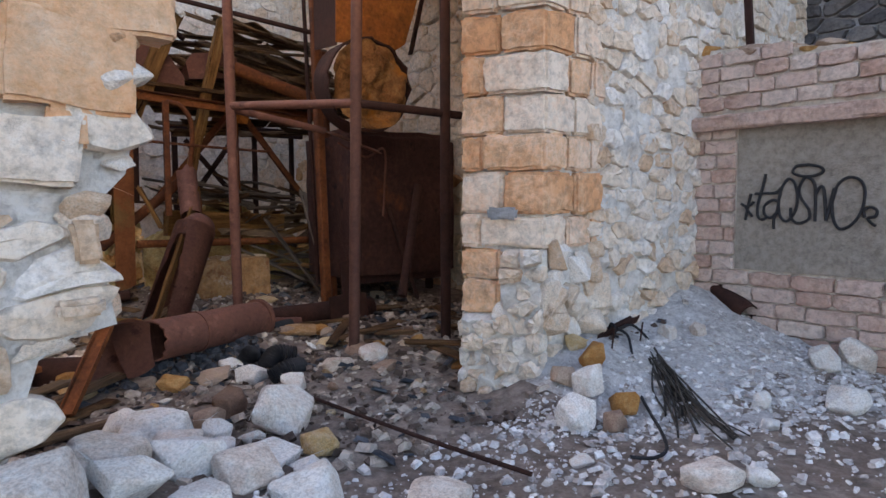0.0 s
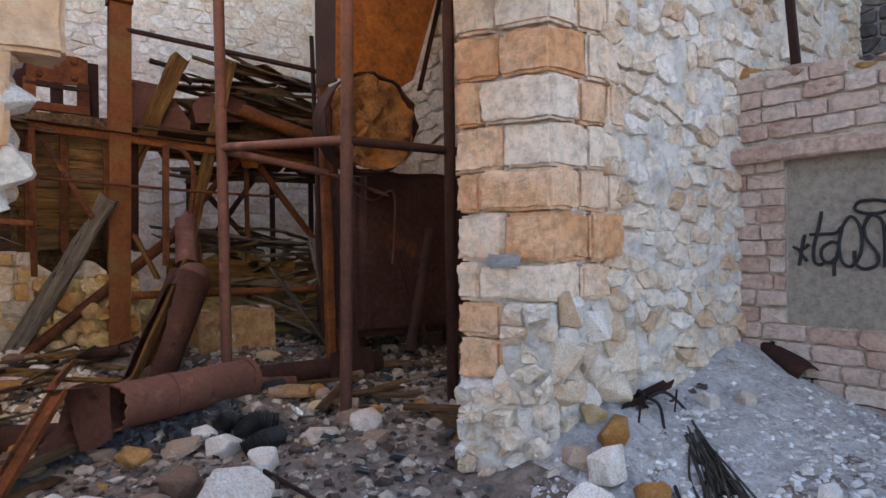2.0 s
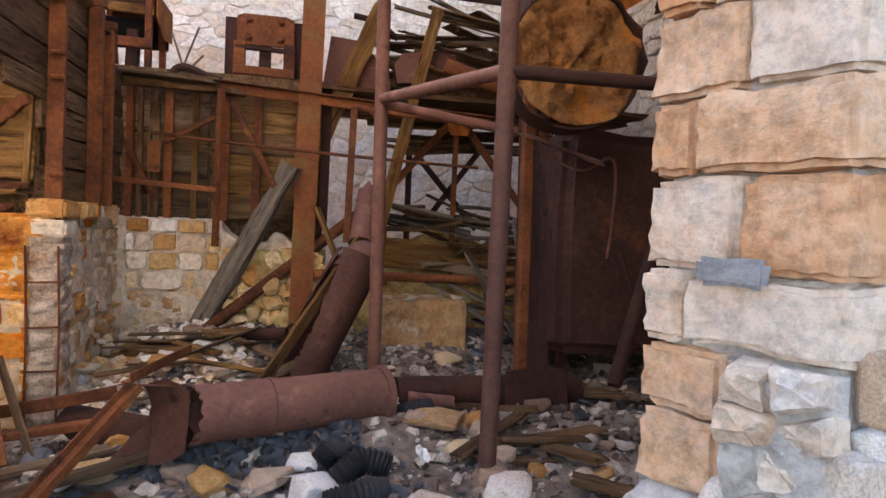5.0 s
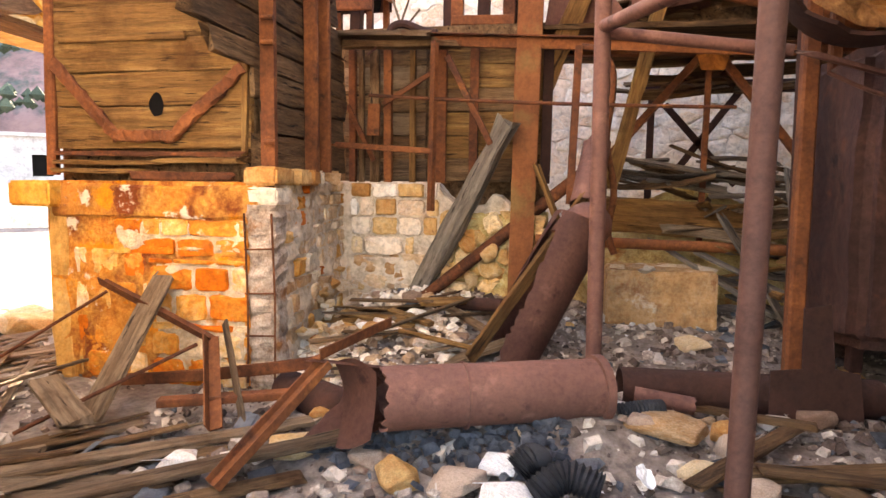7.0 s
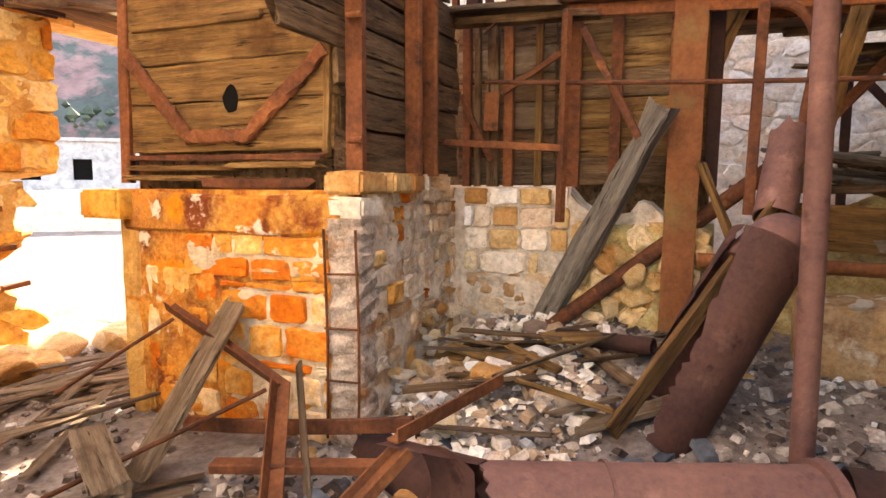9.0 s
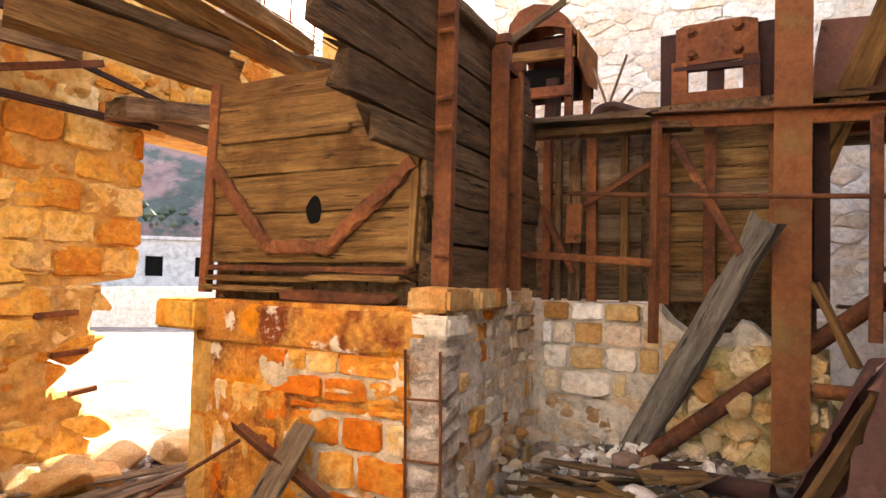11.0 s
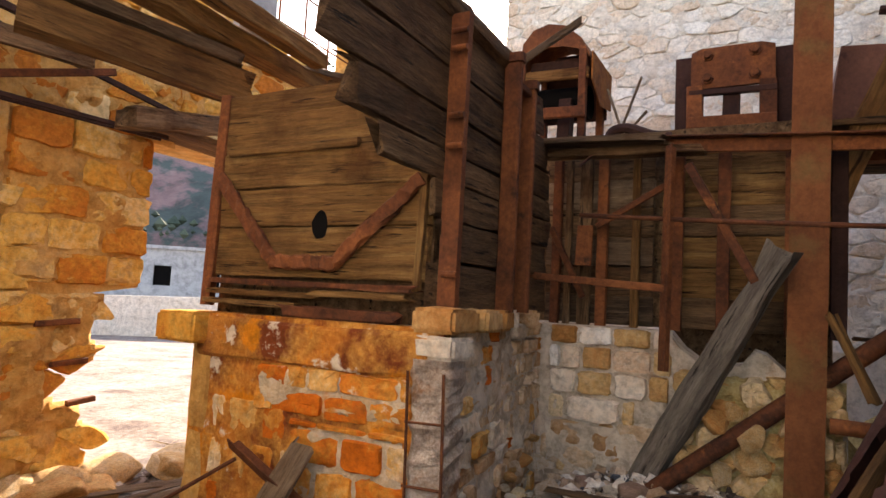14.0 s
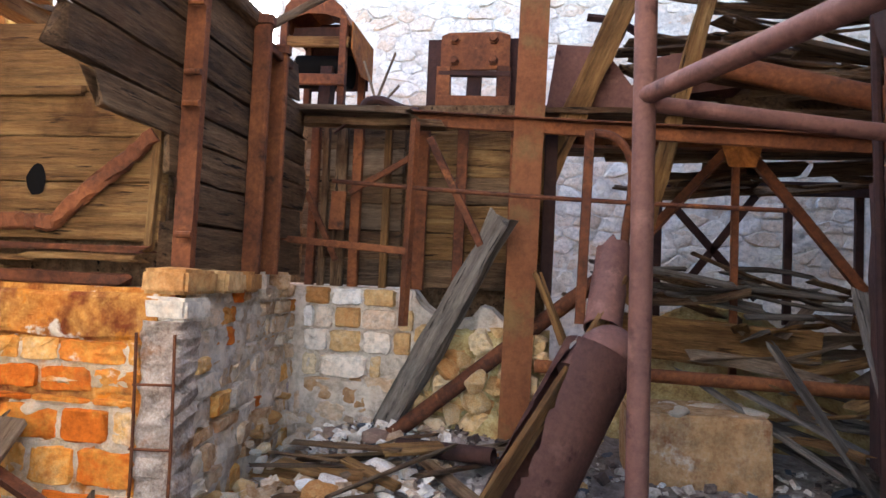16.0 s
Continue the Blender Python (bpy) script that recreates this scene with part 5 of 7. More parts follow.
bmesh.ops.subdivide_edges(bmk, edges=[e for e in bmk.edges if e.calc_length() > 0.4], cuts=5, use_grid_fill=True)
for v in bmk.verts:
    v.co += v.co.normalized() * (0.05 * noise.noise(v.co * 2.2) + 0.025 * noise.noise(v.co * 6))
part("body", bmk, M_TANK, tank, smooth=True, m=Matrix.Translation((-0.05, 0.15, 0.25)))
for y in (-0.55, 0.75):
    bar("leg", (-6.75, 5.8 + y, 0.2), (-6.75, 5.8 + y, 1.4), oblong(0.10, 0.08), M_RUSTDARK, tank)
bar("strut", (-6.223, 5.910, 0.210), (-6.380, 5.576, 1.365), oblong(0.06, 0.05), M_RUSTDARK, tank)
part("hanging_strip", tube_curve([(-6.313, 4.791, 2.159), (-6.248, 5.139, 2.001), (-6.305, 5.460, 2.110), (-6.404, 5.529, 1.615), (-6.353, 5.465, 1.269)], 0.014, 6), M_RUSTPLUM, tank, m=Matrix.Translation(-tank.location))
part("slanting_pipe", pipe_bm(1.5, 0.055, 0.01, 18, 6, 0.02, 4), M_RUSTDARK, tank, "slanting rusty pipe", smooth=True, m=at_thing(tank, along((-5.6, 5.2, 0.35), (-6.0, 5.75, 1.55))))
# flat black patches painted as the dark depth of rusted-out holes
for k, (y, z, w, h) in enumerate(((5.25, 1.95, 0.09, 0.16), (5.42, 1.30, 0.12, 0.10), (5.75, 1.75, 0.07, 0.22), (5.95, 1.2, 0.16, 0.12), (5.55, 2.15, 0.10, 0.06))):
    tear_ = bmesh.new()
    ring = [tear_.verts.new((0.0, w * math.cos(a) * (1 + 0.5 * noise.noise((math.cos(a) * 2, math.sin(a) * 2, k))), h * math.sin(a) * (1 + 0.5 * noise.noise((math.sin(a) * 2, k, math.cos(a)))))) for a in [2 * math.pi * q / 22 for q in range(22)]]
    tear_.faces.new(ring)
    part("rust_hole", tear_, M_VOIDBLACK, tank, "flat black patch painted as a ragged rusted-out hole", m=at_thing(tank, Matrix.Translation((-6.565, y, z))))
bar("sheet_scrap", (-6.178, 4.596, 2.259), (-6.206, 5.241, 2.079), oblong(0.20, 0.02), M_RUSTPLUM, None, "crumpled strip of rusted sheet under the flue", "scrap", roll=15, rough=0.02, ragged=0.08, seed=4)

# ---- gallery of dark boards, with the wreck on it ----
gallery = anchor("gallery_deck", (-9.146, 4.991, 2.941), "collapsed dark timber gallery deck on the steel truss", "deck")
for k in range(9):
    board("plank", (-8.42 - 0.20 * k, 3.0, 2.97), (-8.42 - 0.20 * k, 6.9, 2.93 + 0.01 * (k % 3)), 0.19, 0.05, M_WOODDARK, gallery, seed=200 + k)
rg = random.Random(77)
mound("rotten_wood_mound", -9.35, 5.05, 0.6, 1.45, 3.92, 2.98, M_WOODDARK, "dark matted heap of rotten boards on the gallery", 12)
for k in range(80):
    y, x = rg.uniform(3.8, 6.4), rg.uniform(-9.6, -8.45)
    z = 3.06 + 1.0 * math.exp(-((y - 4.9) / 0.85) ** 2) * rg.uniform(0.2, 1.15)
    a, ln = rg.uniform(-0.5, 0.35), rg.uniform(0.7, 1.7)
    b_ = rg.uniform(-0.35, 0.25)
    p0 = Vector((x - 0.3 * math.sin(a), y - ln / 2 * math.cos(a), z - ln / 2 * b_ * 0.7))
    p1 = Vector((x + 0.3 * math.sin(a), y + ln / 2 * math.cos(a), z + ln / 2 * b_ * 0.7))
    board("plank", p0, p1, rg.uniform(0.08, 0.2), rg.uniform(0.02, 0.04), M_WOODDARK if k % 3 else M_WOOD, None, "dark broken plank lying on the collapsed gallery", "plank",
          roll=rg.uniform(-40, 40), seed=300 + k, bow=rg.uniform(-0.05, 0.05), group="broken planks on the gallery")
# boards added to darken the bright gap under the deck
for k in range(14):
    y, x = rg.uniform(4.0, 6.3), rg.uniform(-10.6, -9.3)
    ln, sl = rg.uniform(0.6, 1.4), rg.uniform(-0.22, 0.12)
    z = 2.74 + rg.uniform(-0.12, 0.12)
    board("plank", (x, y - ln / 2, z - sl * ln / 2), (x + rg.uniform(-0.3, 0.3), y + ln / 2, z + sl * ln / 2), rg.uniform(0.12, 0.24), 0.03, M_WOODDARK, None, "dark board sagging under the collapsed gallery, added to close a bright gap", "plank",
          roll=rg.uniform(-35, 35), seed=420 + k, bow=rg.uniform(-0.06, 0.02), group="sagging boards under the gallery")
tray = tagged(part("metal_tray", plate_bm([(-0.35, 0), (0.4, 0), (0.36, 0.3), (0.18, 0.36), (-0.25, 0.34), (-0.36, 0.22)], 0.5, "x"), M_RUSTPLUM, m=Matrix.Translation((-9.075, 4.197, 3.176)) @ pose(0, 0, 0, 8, 0, 0)),
              "rusted sheet-metal trough lying on the gallery", "trough")
tagged(part("flue_pipe", pipe_bm(1.5, 0.09, 0.01, 20, 6, 0.02, 2), M_RUST, smooth=True, m=along((-8.30, 4.36, 3.30), (-8.0, 5.45, 2.92))), "rusty stove pipe slanting down from the gallery", "pipe")
tagged(part("pipe_end", tube_curve([(-8.761, 3.337, 3.910), (-8.754, 3.615, 3.852), (-8.786, 3.862, 3.694)], 0.035, 8), M_RUSTDARK), "short bent rusty pipe sticking up", "pipe")

# ---- machines on the gallery ----
mach_a = anchor("hooded_pulley", (-9.086, 0.848, 3.071), "rusty pulley stand under an arched sheet hood", "machine")
arc = [(0.42, 4.06), (0.45, 4.24), (0.55, 4.36), (0.70, 4.40), (0.86, 4.36), (1.02, 4.22), (1.10, 4.06)]
ring = arc + [(y * 0.985 + 0.012, z - 0.025) for y, z in reversed(arc)]
part("arched_hood", plate_bm(ring, -0.72, "x"), M_RUST, mach_a, m=at_thing(mach_a, Matrix.Translation((-8.81, 0.02, -0.065))))
part("hood_front", plate_bm(arc + [(1.08, 4.08), (0.96, 4.13), (0.85, 4.16), (0.68, 4.17), (0.52, 4.13)], 0.012, "x"), M_RUST, mach_a, m=at_thing(mach_a, Matrix.Translation((-8.82, 0.02, -0.065))))
part("hood_side", plate_bm([(-8.72, 4.08), (-9.44, 4.08), (-9.44, 3.72), (-9.05, 3.66), (-8.72, 3.82)], 0.012, "y"), M_RUSTORANGE, mach_a, "orange rusted side sheet", m=at_thing(mach_a, Matrix.Translation((-0.09, 1.14, -0.065))))
for x, y in ((-8.74, 0.47), (-8.74, 1.06), (-9.38, 0.47), (-9.38, 1.06)):
    bar("post", (x - 0.09, y, 3.1), (x - 0.09, y, 4.04), oblong(0.07, 0.07), M_RUST, mach_a)
bar("crossbar", (-8.775, 0.451, 3.462), (-8.769, 1.111, 3.443), oblong(0.05, 0.10), M_RUST, mach_a)
bar("crossbar", (-8.829, 0.456, 3.840), (-8.824, 1.116, 3.821), oblong(0.04, 0.10), M_WOODGOLD, mach_a)
bar("drum", (-9.141, 0.506, 3.649), (-9.136, 1.046, 3.634), circle(0.16, 20), M_VOIDBLACK, mach_a, smooth=True)
# dark sheet added at the back so the hood's opening looks unlit
part("back_sheet", plate_bm([(0.44, 3.62), (1.10, 3.62), (1.10, 4.06), (1.0, 4.22), (0.86, 4.34), (0.56, 4.34), (0.44, 4.2)], 0.012, "x"), M_RUSTDARK, mach_a, m=at_thing(mach_a, Matrix.Translation((-9.50, 0.02, -0.065))))
part("inner_sheet", plate_bm([(0.46, 3.98), (1.08, 3.98), (1.06, 4.10), (0.48, 4.10)], 0.012, "x"), M_RUSTDARK, mach_a, m=at_thing(mach_a, Matrix.Translation((-8.99, 0.02, -0.065))))
bar("pillar", (-8.945, 0.862, 3.125), (-8.991, 0.869, 3.623), oblong(0.14, 0.12), M_RUSTDARK, mach_a)

mach_a.location += Vector((0, 0.04, -0.07))

mach_b = anchor("bolted_bearing_stand", (-8.976, 2.378, 3.031), "rusty bearing stand with a bolted face plate", "machine")
face = part("face_plate", plate_bm([(2.06, 3.60), (2.06, 3.92), (2.14, 3.95), (2.60, 3.95), (2.70, 3.92), (2.70, 3.60)], 0.04, "x"), M_RUST, mach_b, m=at_thing(mach_b, Matrix.Translation((-8.96, 0.01, -0.11))))
for y in (2.20, 2.56):
    for z in (3.57, 3.77):
        bar("bolt", (-8.93, y, z), (-8.86, y, z), circle(0.032, 8), M_RUST, face)
        bar("nut", (-8.93, y, z), (-8.90, y, z), circle(0.048, 6), M_RUST, face)
for y in (2.10, 2.66):
    bar("leg", (-8.96, y, 3.03), (-8.96, y, 3.52), oblong(0.10, 0.13), M_RUST, mach_b)
for y in (2.03, 2.74):
    bar("side_rail", (-9.03, y, 3.03), (-9.03, y, 3.81), oblong(0.20, 0.05), M_RUSTDARK, mach_b, roll=90)
bar("sill", (-8.915, 2.053, 3.192), (-8.909, 2.722, 3.173), oblong(0.08, 0.10), M_RUST, mach_b)
bar("lintel_bar", (-8.940, 2.056, 3.461), (-8.934, 2.726, 3.442), oblong(0.06, 0.05), M_RUSTDARK, mach_b)
bar("pillar", (-8.980, 2.379, 3.081), (-9.019, 2.385, 3.499), oblong(0.12, 0.13), M_RUSTDARK, mach_b)
mach_b.location += Vector((0, -0.05, 0.02))
tagged(part("chute_hood", plate_bm([(3.0, 2.98), (3.08, 3.58), (3.46, 3.55), (3.76, 3.14), (3.77, 2.97)], -0.7, "x"), M_RUSTPLUM, m=Matrix.Translation((-8.52, 0, 0))), "slanting rusted sheet-metal chute hood", "chute")
for k, (p0, p1) in enumerate((((-8.495, 1.559, 3.018), (-8.487, 1.417, 3.442)), ((-8.495, 1.509, 3.020), (-8.542, 1.677, 3.533)), ((-8.447, 1.570, 3.019), (-8.514, 1.732, 3.233)))):
    board("stick", p0, p1, 0.03, 0.02, M_WOOD, None, "thin broken stick standing up from the beam", "stick", seed=400 + k, group="broken sticks on the beam")
tagged(part("bent_pipe", tube_curve([(-8.293, 1.462, 2.927), (-8.302, 1.514, 3.025), (-8.303, 1.634, 3.042), (-8.276, 1.813, 2.967), (-8.272, 1.963, 2.933)], 0.04, 8), M_RUSTDARK), "bent dark pipe lying on the beam", "pipe")
board("stick", (-7.359, 0.989, 3.267), (-7.687, 1.388, 3.696), 0.10, 0.05, M_WOOD, None, "grey plank leaning behind the steel posts", "plank", seed=411)
lever = anchor("lever_frame", (-6.975, 0.648, 3.288), "small rusty frame standing behind the boarding", "frame")
for p0, p1 in (((-6.627, 0.754, 3.195), (-6.665, 0.760, 3.614)), ((-6.663, 0.760, 3.594), (-7.051, 0.801, 3.601)), ((-7.051, 0.801, 3.601), (-7.268, 0.842, 3.324)), ((-6.834, 0.772, 3.339), (-6.731, 0.758, 3.592))):
    bar("bar", p0, p1, oblong(0.06, 0.05), M_RUST, lever)

# ---- pipes and timbers in the room ----
drum = anchor("large_pipe", (-5.346, 2.828, -0.020), "large plum-brown rusted pipe lying on the rubble", "pipe")
part("shell", pipe_bm(1.29, 0.172, 0.014, 36, 10, 0.03, 3, torn=0.05), M_RUSTPLUM, drum, smooth=True, m=at_thing(drum, along((-5.18, 2.30, 0.315), (-5.70, 3.48, 0.29))))
part("collar", pipe_bm(0.05, 0.195, 0.03, 36, 2), M_RUSTPLUM, drum, "rolled collar", smooth=True, m=at_thing(drum, along((-5.685, 3.445, 0.29), (-5.71, 3.50, 0.29))))
part("seam", pipe_bm(0.012, 0.184, 0.02, 36, 1), M_RUSTPLUM, drum, "welded seam", smooth=True, m=at_thing(drum, along((-5.37, 2.73, 0.305), (-5.375, 2.742, 0.305))))
bmk = bmesh.new()
rows = []
for i in range(8):
    k = i / 7
    row = []
    for j in range(15):
        a = math.radians(85 + 200 * j / 14)
        r_ = 0.175 * (1 + 0.35 * k)
        row.append(bmk.verts.new((-5.18 - 0.02 + r_ * math.cos(a) * 1.0 + 0.02 * noise.noise((i, j, 1.0)), 2.30 - 0.36 * k - 0.10 * k * math.sin(a * 1.7) + 0.03 * noise.noise((i * 0.7, j * 0.7, 3)), 0.31 + r_ * math.sin(a) - 0.05 * k)))
    rows.append(row)
for a_, b_ in zip(rows, rows[1:]):
    for j in range(14):
        bmk.faces.new((a_[j], a_[j + 1], b_[j + 1], b_[j]))
bmesh.ops.solidify(bmk, geom=list(bmk.faces), thickness=0.012)
lip = bmesh.new()
rows = []
for i in range(9):
    k = i / 8
    row = []
    for j in range(11):
        h = j / 10
        top = Vector((-5.15 - 0.10 * k, 2.30 - 0.27 * k, 0.47 + 0.05 * math.sin(k * 3)))
        low = Vector((-5.05 - 0.02 * k, 2.30 - 0.20 * k, 0.14 - 0.16 * k * (1 - 0.55 * k)))
        p = top.lerp(low, h) + Vector((-0.10 * math.sin(h * math.pi) * (0.4 + k), 0, 0))
        row.append(lip.verts.new(p + Vector((0, 0.012 * noise.noise((i, j, 2)), 0.012 * noise.noise((i, j, 5))))))
    rows.append(row)
for a_, b_ in zip(rows, rows[1:]):
    for j in range(10):
        lip.faces.new((a_[j], a_[j + 1], b_[j + 1], b_[j]))
bmesh.ops.solidify(lip, geom=list(lip.faces), thickness=0.008)
part("torn_flap", lip, M_RUSTPLUM, drum, "torn sheet flap bent outwards", smooth=True, m=Matrix.Translation(-drum.location))
part("torn_lip", bmk, M_RUSTPLUM, drum, "flared torn lip of the pipe", smooth=True, m=Matrix.Translation(-drum.location))
tagged(part("pipe", pipe_bm(1.02, 0.13, 0.012, 28, 6, 0.04, 8), M_RUSTDARK, smooth=True, m=along((-6.10, 1.35, 0.00), (-5.55, 2.20, 0.03))), "dark rusted pipe lying behind the torn lip", "pipe")

duct = anchor("torn_duct", (-6.669, 3.002, 0.130), "torn plum-brown sheet duct leaning against the steel posts", "duct")


def torn_duct(length, r, n=36, segs=44, seed=3):
    """A leaning duct, its lower side eaten open along a ragged line."""
    bm = bmesh.new()
    rows = []
    for i in range(segs + 1):
        k = i / segs
        gap = 46 * (1 - k) ** 0.45 + 9 * noise.noise((k * 9, seed, 0)) + 8 * noise.noise((k * 37, seed, 3)) - 8
        gap = max(gap, 0)
        rows.append([bm.verts.new((k * length, r * (1 + 0.03 * noise.noise((k * 3, j * 0.4, seed))) * math.cos(a), r * math.sin(a)))
                     for j, a in enumerate([radians(gap + (360 - 2 * gap) * j / n) for j in range(n + 1)])])
    for a_, b_ in zip(rows, rows[1:]):
        for j in range(n):
            bm.faces.new((a_[j], a_[j + 1], b_[j + 1], b_[j]))
    bmesh.ops.solidify(bm, geom=list(bm.faces), thickness=0.010)
    bmesh.ops.recalc_face_normals(bm, faces=bm.faces)
    return bm


part("shell", torn_duct(1.32, 0.225), M_RUSTPLUM, duct, smooth=True, m=at_thing(duct, along((-6.66, 2.80, 0.06), (-7.12, 3.34, 1.08), roll=92)))
part("elbow", tube_curve([(-7.06, 3.28, 0.98), (-7.16, 3.40, 1.12), (-7.30, 3.45, 1.14)], 0.19, 28, 6), M_RUSTPLUM, duct, "rounded elbow", smooth=True, m=Matrix.Translation(-duct.location))
tagged(part("upper_duct", pipe_bm(0.75, 0.12, 0.01, 24, 6, 0.04, 5, torn=0.12), M_RUSTPLUM, smooth=True, m=along((-7.844, 3.523, 1.861), (-7.353, 3.404, 1.259))), "short torn duct piece leaning above the pipes", "duct")
tagged(part("slanting_pipe", pipe_bm(2.25, 0.062, 0.01, 18, 6, 0.01, 5), M_RUST, smooth=True, m=along((-8.10, 1.86, 0.30), (-8.30, 3.42, 1.58))), "rusty pipe slanting up from the rubble", "pipe")
tagged(part("level_pipe", pipe_bm(2.7, 0.05, 0.01, 18, 6, 0.01, 5), M_RUST, smooth=True, m=along((-8.081, 2.984, 0.940), (-8.061, 5.631, 0.895))), "rusty level pipe behind the concrete block", "pipe")
tagged(part("stub_pipe", pipe_bm(0.75, 0.06, 0.01, 18, 4, 0.02, 5), M_RUSTDARK, smooth=True, m=along((-7.761, 2.032, 0.346), (-7.519, 2.737, 0.393))), "short dark pipe lying on the spoil", "pipe")
tagged(part("bent_pipe", tube_curve([(-7.98, 3.36, 2.70), (-7.96, 3.52, 2.66), (-7.95, 3.63, 2.5), (-7.93, 3.64, 2.25), (-7.90, 3.60, 1.85), (-7.86, 3.68, 1.42), (-7.84, 3.64, 1.05), (-7.8, 3.70, 0.85)], 0.032, 10), M_RUST, smooth=True), "wavy rusty pipe hanging from the beam", "pipe")
bar("steel_post", (-7.840, 3.294, 1.288), (-7.951, 3.335, 2.703), oblong(0.06, 0.07), M_RUST, None, "thin rusty steel post under the beam", "post")
board("timber", (-8.22, 1.80, 0.30), (-7.90, 2.72, 2.04), 0.15, 0.17, M_WOODGREY, None, "heavy grey cracked timber leaning on the steel column", "timber", seed=501, ragged=0.05)
board("timber", (-8.40, 2.93, 2.22), (-8.44, 3.64, 3.92), 0.12, 0.19, M_WOODGOLD, None, "golden-brown timber leaning on the beam", "timber", seed=502, ragged=0.05)
board("timber", (-8.46, 3.68, 1.45), (-8.42, 4.27, 3.95), 0.10, 0.13, M_WOODGOLD, None, "golden-brown upright timber by the gallery", "timber", seed=503, ragged=0.05)
board("plank", (-6.247, 2.633, 0.253), (-7.597, 3.585, 1.606), 0.035, 0.11, M_WOODGOLD, None, "long thin plank leaning along the torn duct", "plank", seed=504)
board("plank", (-7.924, 2.978, 1.644), (-7.779, 3.193, 1.142), 0.06, 0.05, M_WOODGOLD, None, "short leaning plank behind the column", "plank", seed=505)
board("sleeper", (-8.749, 3.522, 1.175), (-8.731, 5.220, 1.087), 0.16, 0.34, M_WOODGOLD, None, "yellow-stained heavy timber sleeper on the spoil", "timber", seed=506)
for k, (p0, p1, w) in enumerate((((-7.344, 5.106, 0.231), (-7.921, 4.610, 1.198), 0.10), ((-7.101, 5.142, 0.217), (-7.809, 5.118, 1.587), 0.12), ((-7.651, 4.982, 0.395), (-8.289, 4.078, 0.952), 0.08), ((-8.083, 4.481, 0.847), (-7.604, 5.384, 0.435), 0.14),
                                 ((-8.257, 4.573, 0.639), (-7.646, 5.582, 0.378), 0.18), ((-8.333, 4.868, 0.429), (-7.548, 5.184, 0.342), 0.2))):
    board("plank", p0, p1, w, 0.028, M_WOODGREY, None, "grey split plank leaning behind the concrete block", "plank", seed=510 + k, group="planks behind the block", ragged=0.06)
rg = random.Random(88)
for k in range(34):
    y = rg.uniform(3.7, 6.0)
    x, z = rg.uniform(-9.9, -8.6), 1.5 + 0.18 * math.sin(k) * 0.5 + rg.uniform(-0.1, 0.22) - 0.25 * max(0, y - 5.0) * rg.random()
    ln, sl = rg.uniform(0.5, 1.3), rg.uniform(-0.35, 0.10)
    t_ = rg.uniform(-0.6, 0.6)
    board("plank", (x - 0.3 * t_, y - ln / 2, z - sl * ln / 2), (x + 0.3 * t_, y + ln / 2, z + sl * ln / 2), rg.uniform(0.05, 0.12), rg.uniform(0.015, 0.03), M_WOODGREY if k % 3 else M_WOODDARK, None,
          "weathered splintered board in the heap before the back wall", "plank", roll=rg.uniform(-30, 30), seed=520 + k, group="heap of splintered boards", bow=rg.uniform(-0.08, 0.04))

rg = random.Random(91)
for k in range(36):
    y, x = rg.uniform(4.5, 6.2), rg.uniform(-9.0, -7.5)
    z = 0.40 + 0.75 * max(0, -7.6 - x) / 1.4 + rg.uniform(0, 0.25)
    ln, a, sl = rg.uniform(0.45, 1.1), rg.uniform(-1.4, 1.4), rg.uniform(-0.35, 0.35)
    d = Vector((math.sin(a), math.cos(a), sl)).normalized() * ln / 2
    c = Vector((x, y, z))
    board("plank", c - d, c + d, rg.uniform(0.05, 0.14), rg.uniform(0.015, 0.03), (M_WOODGREY, M_WOOD, M_WOODGOLD)[k % 3], None, "splintered weathered board in the heap under the truss", "plank",
          roll=rg.uniform(-40, 40), seed=560 + k, group="splintered boards under the truss", ragged=0.06, bow=rg.uniform(-0.05, 0.05))
for k in range(9):
    y, x = rg.uniform(1.45, 2.9), rg.uniform(-8.0, -6.5)
    z = ground_z(x, y) + rg.uniform(0.02, 0.16)
    ln, a, sl = rg.uniform(0.3, 0.85), rg.uniform(-1.2, 1.2), rg.uniform(-0.15, 0.3)
    d = Vector((math.sin(a), math.cos(a), sl)).normalized() * ln / 2
    c = Vector((x, y, z))
    board("plank", c - d, c + d, rg.uniform(0.04, 0.13), rg.uniform(0.015, 0.03), (M_WOOD, M_WOODDARK)[k % 2], None, "broken grey board lying on the rubble by the pier", "plank",
          roll=rg.uniform(-30, 30), seed=600 + k, group="broken boards by the pier", ragged=0.06)

block = anchor("concrete_block", (-8.06, 4.12, 0.08), "rust-stained yellowish concrete machine base with a crumbling top", "machine base")
bmk = quoin(0.52, 0.94, 0.70, 91)
part("body", bmk, M_BLOCK, block, smooth=True, m=Matrix.Translation((0.0, 0.0, 0.28)))
for k in range(16):
    r = random.Random(600 + k)
    put("stone", ROCKS[k % 14].copy(), M_GREYSTONE, block, m=Matrix.Translation((r.uniform(-0.2, 0.2), r.uniform(-0.42, 0.42), 0.63)) @ pose(0, 0, 0, 0, 0, r.uniform(0, 360)) @ Matrix.Diagonal((r.uniform(0.1, 0.2), 0.12, 0.05, 1)))
tagged(part("ground_pipe", pipe_bm(1.6, 0.13, 0.012, 28, 6, 0.05, 6), M_RUSTDARK, smooth=True, m=along((-6.136, 3.633, 0.168), (-6.318, 5.207, 0.137))), "dark rusted pipe half sunk in the rubble", "pipe")
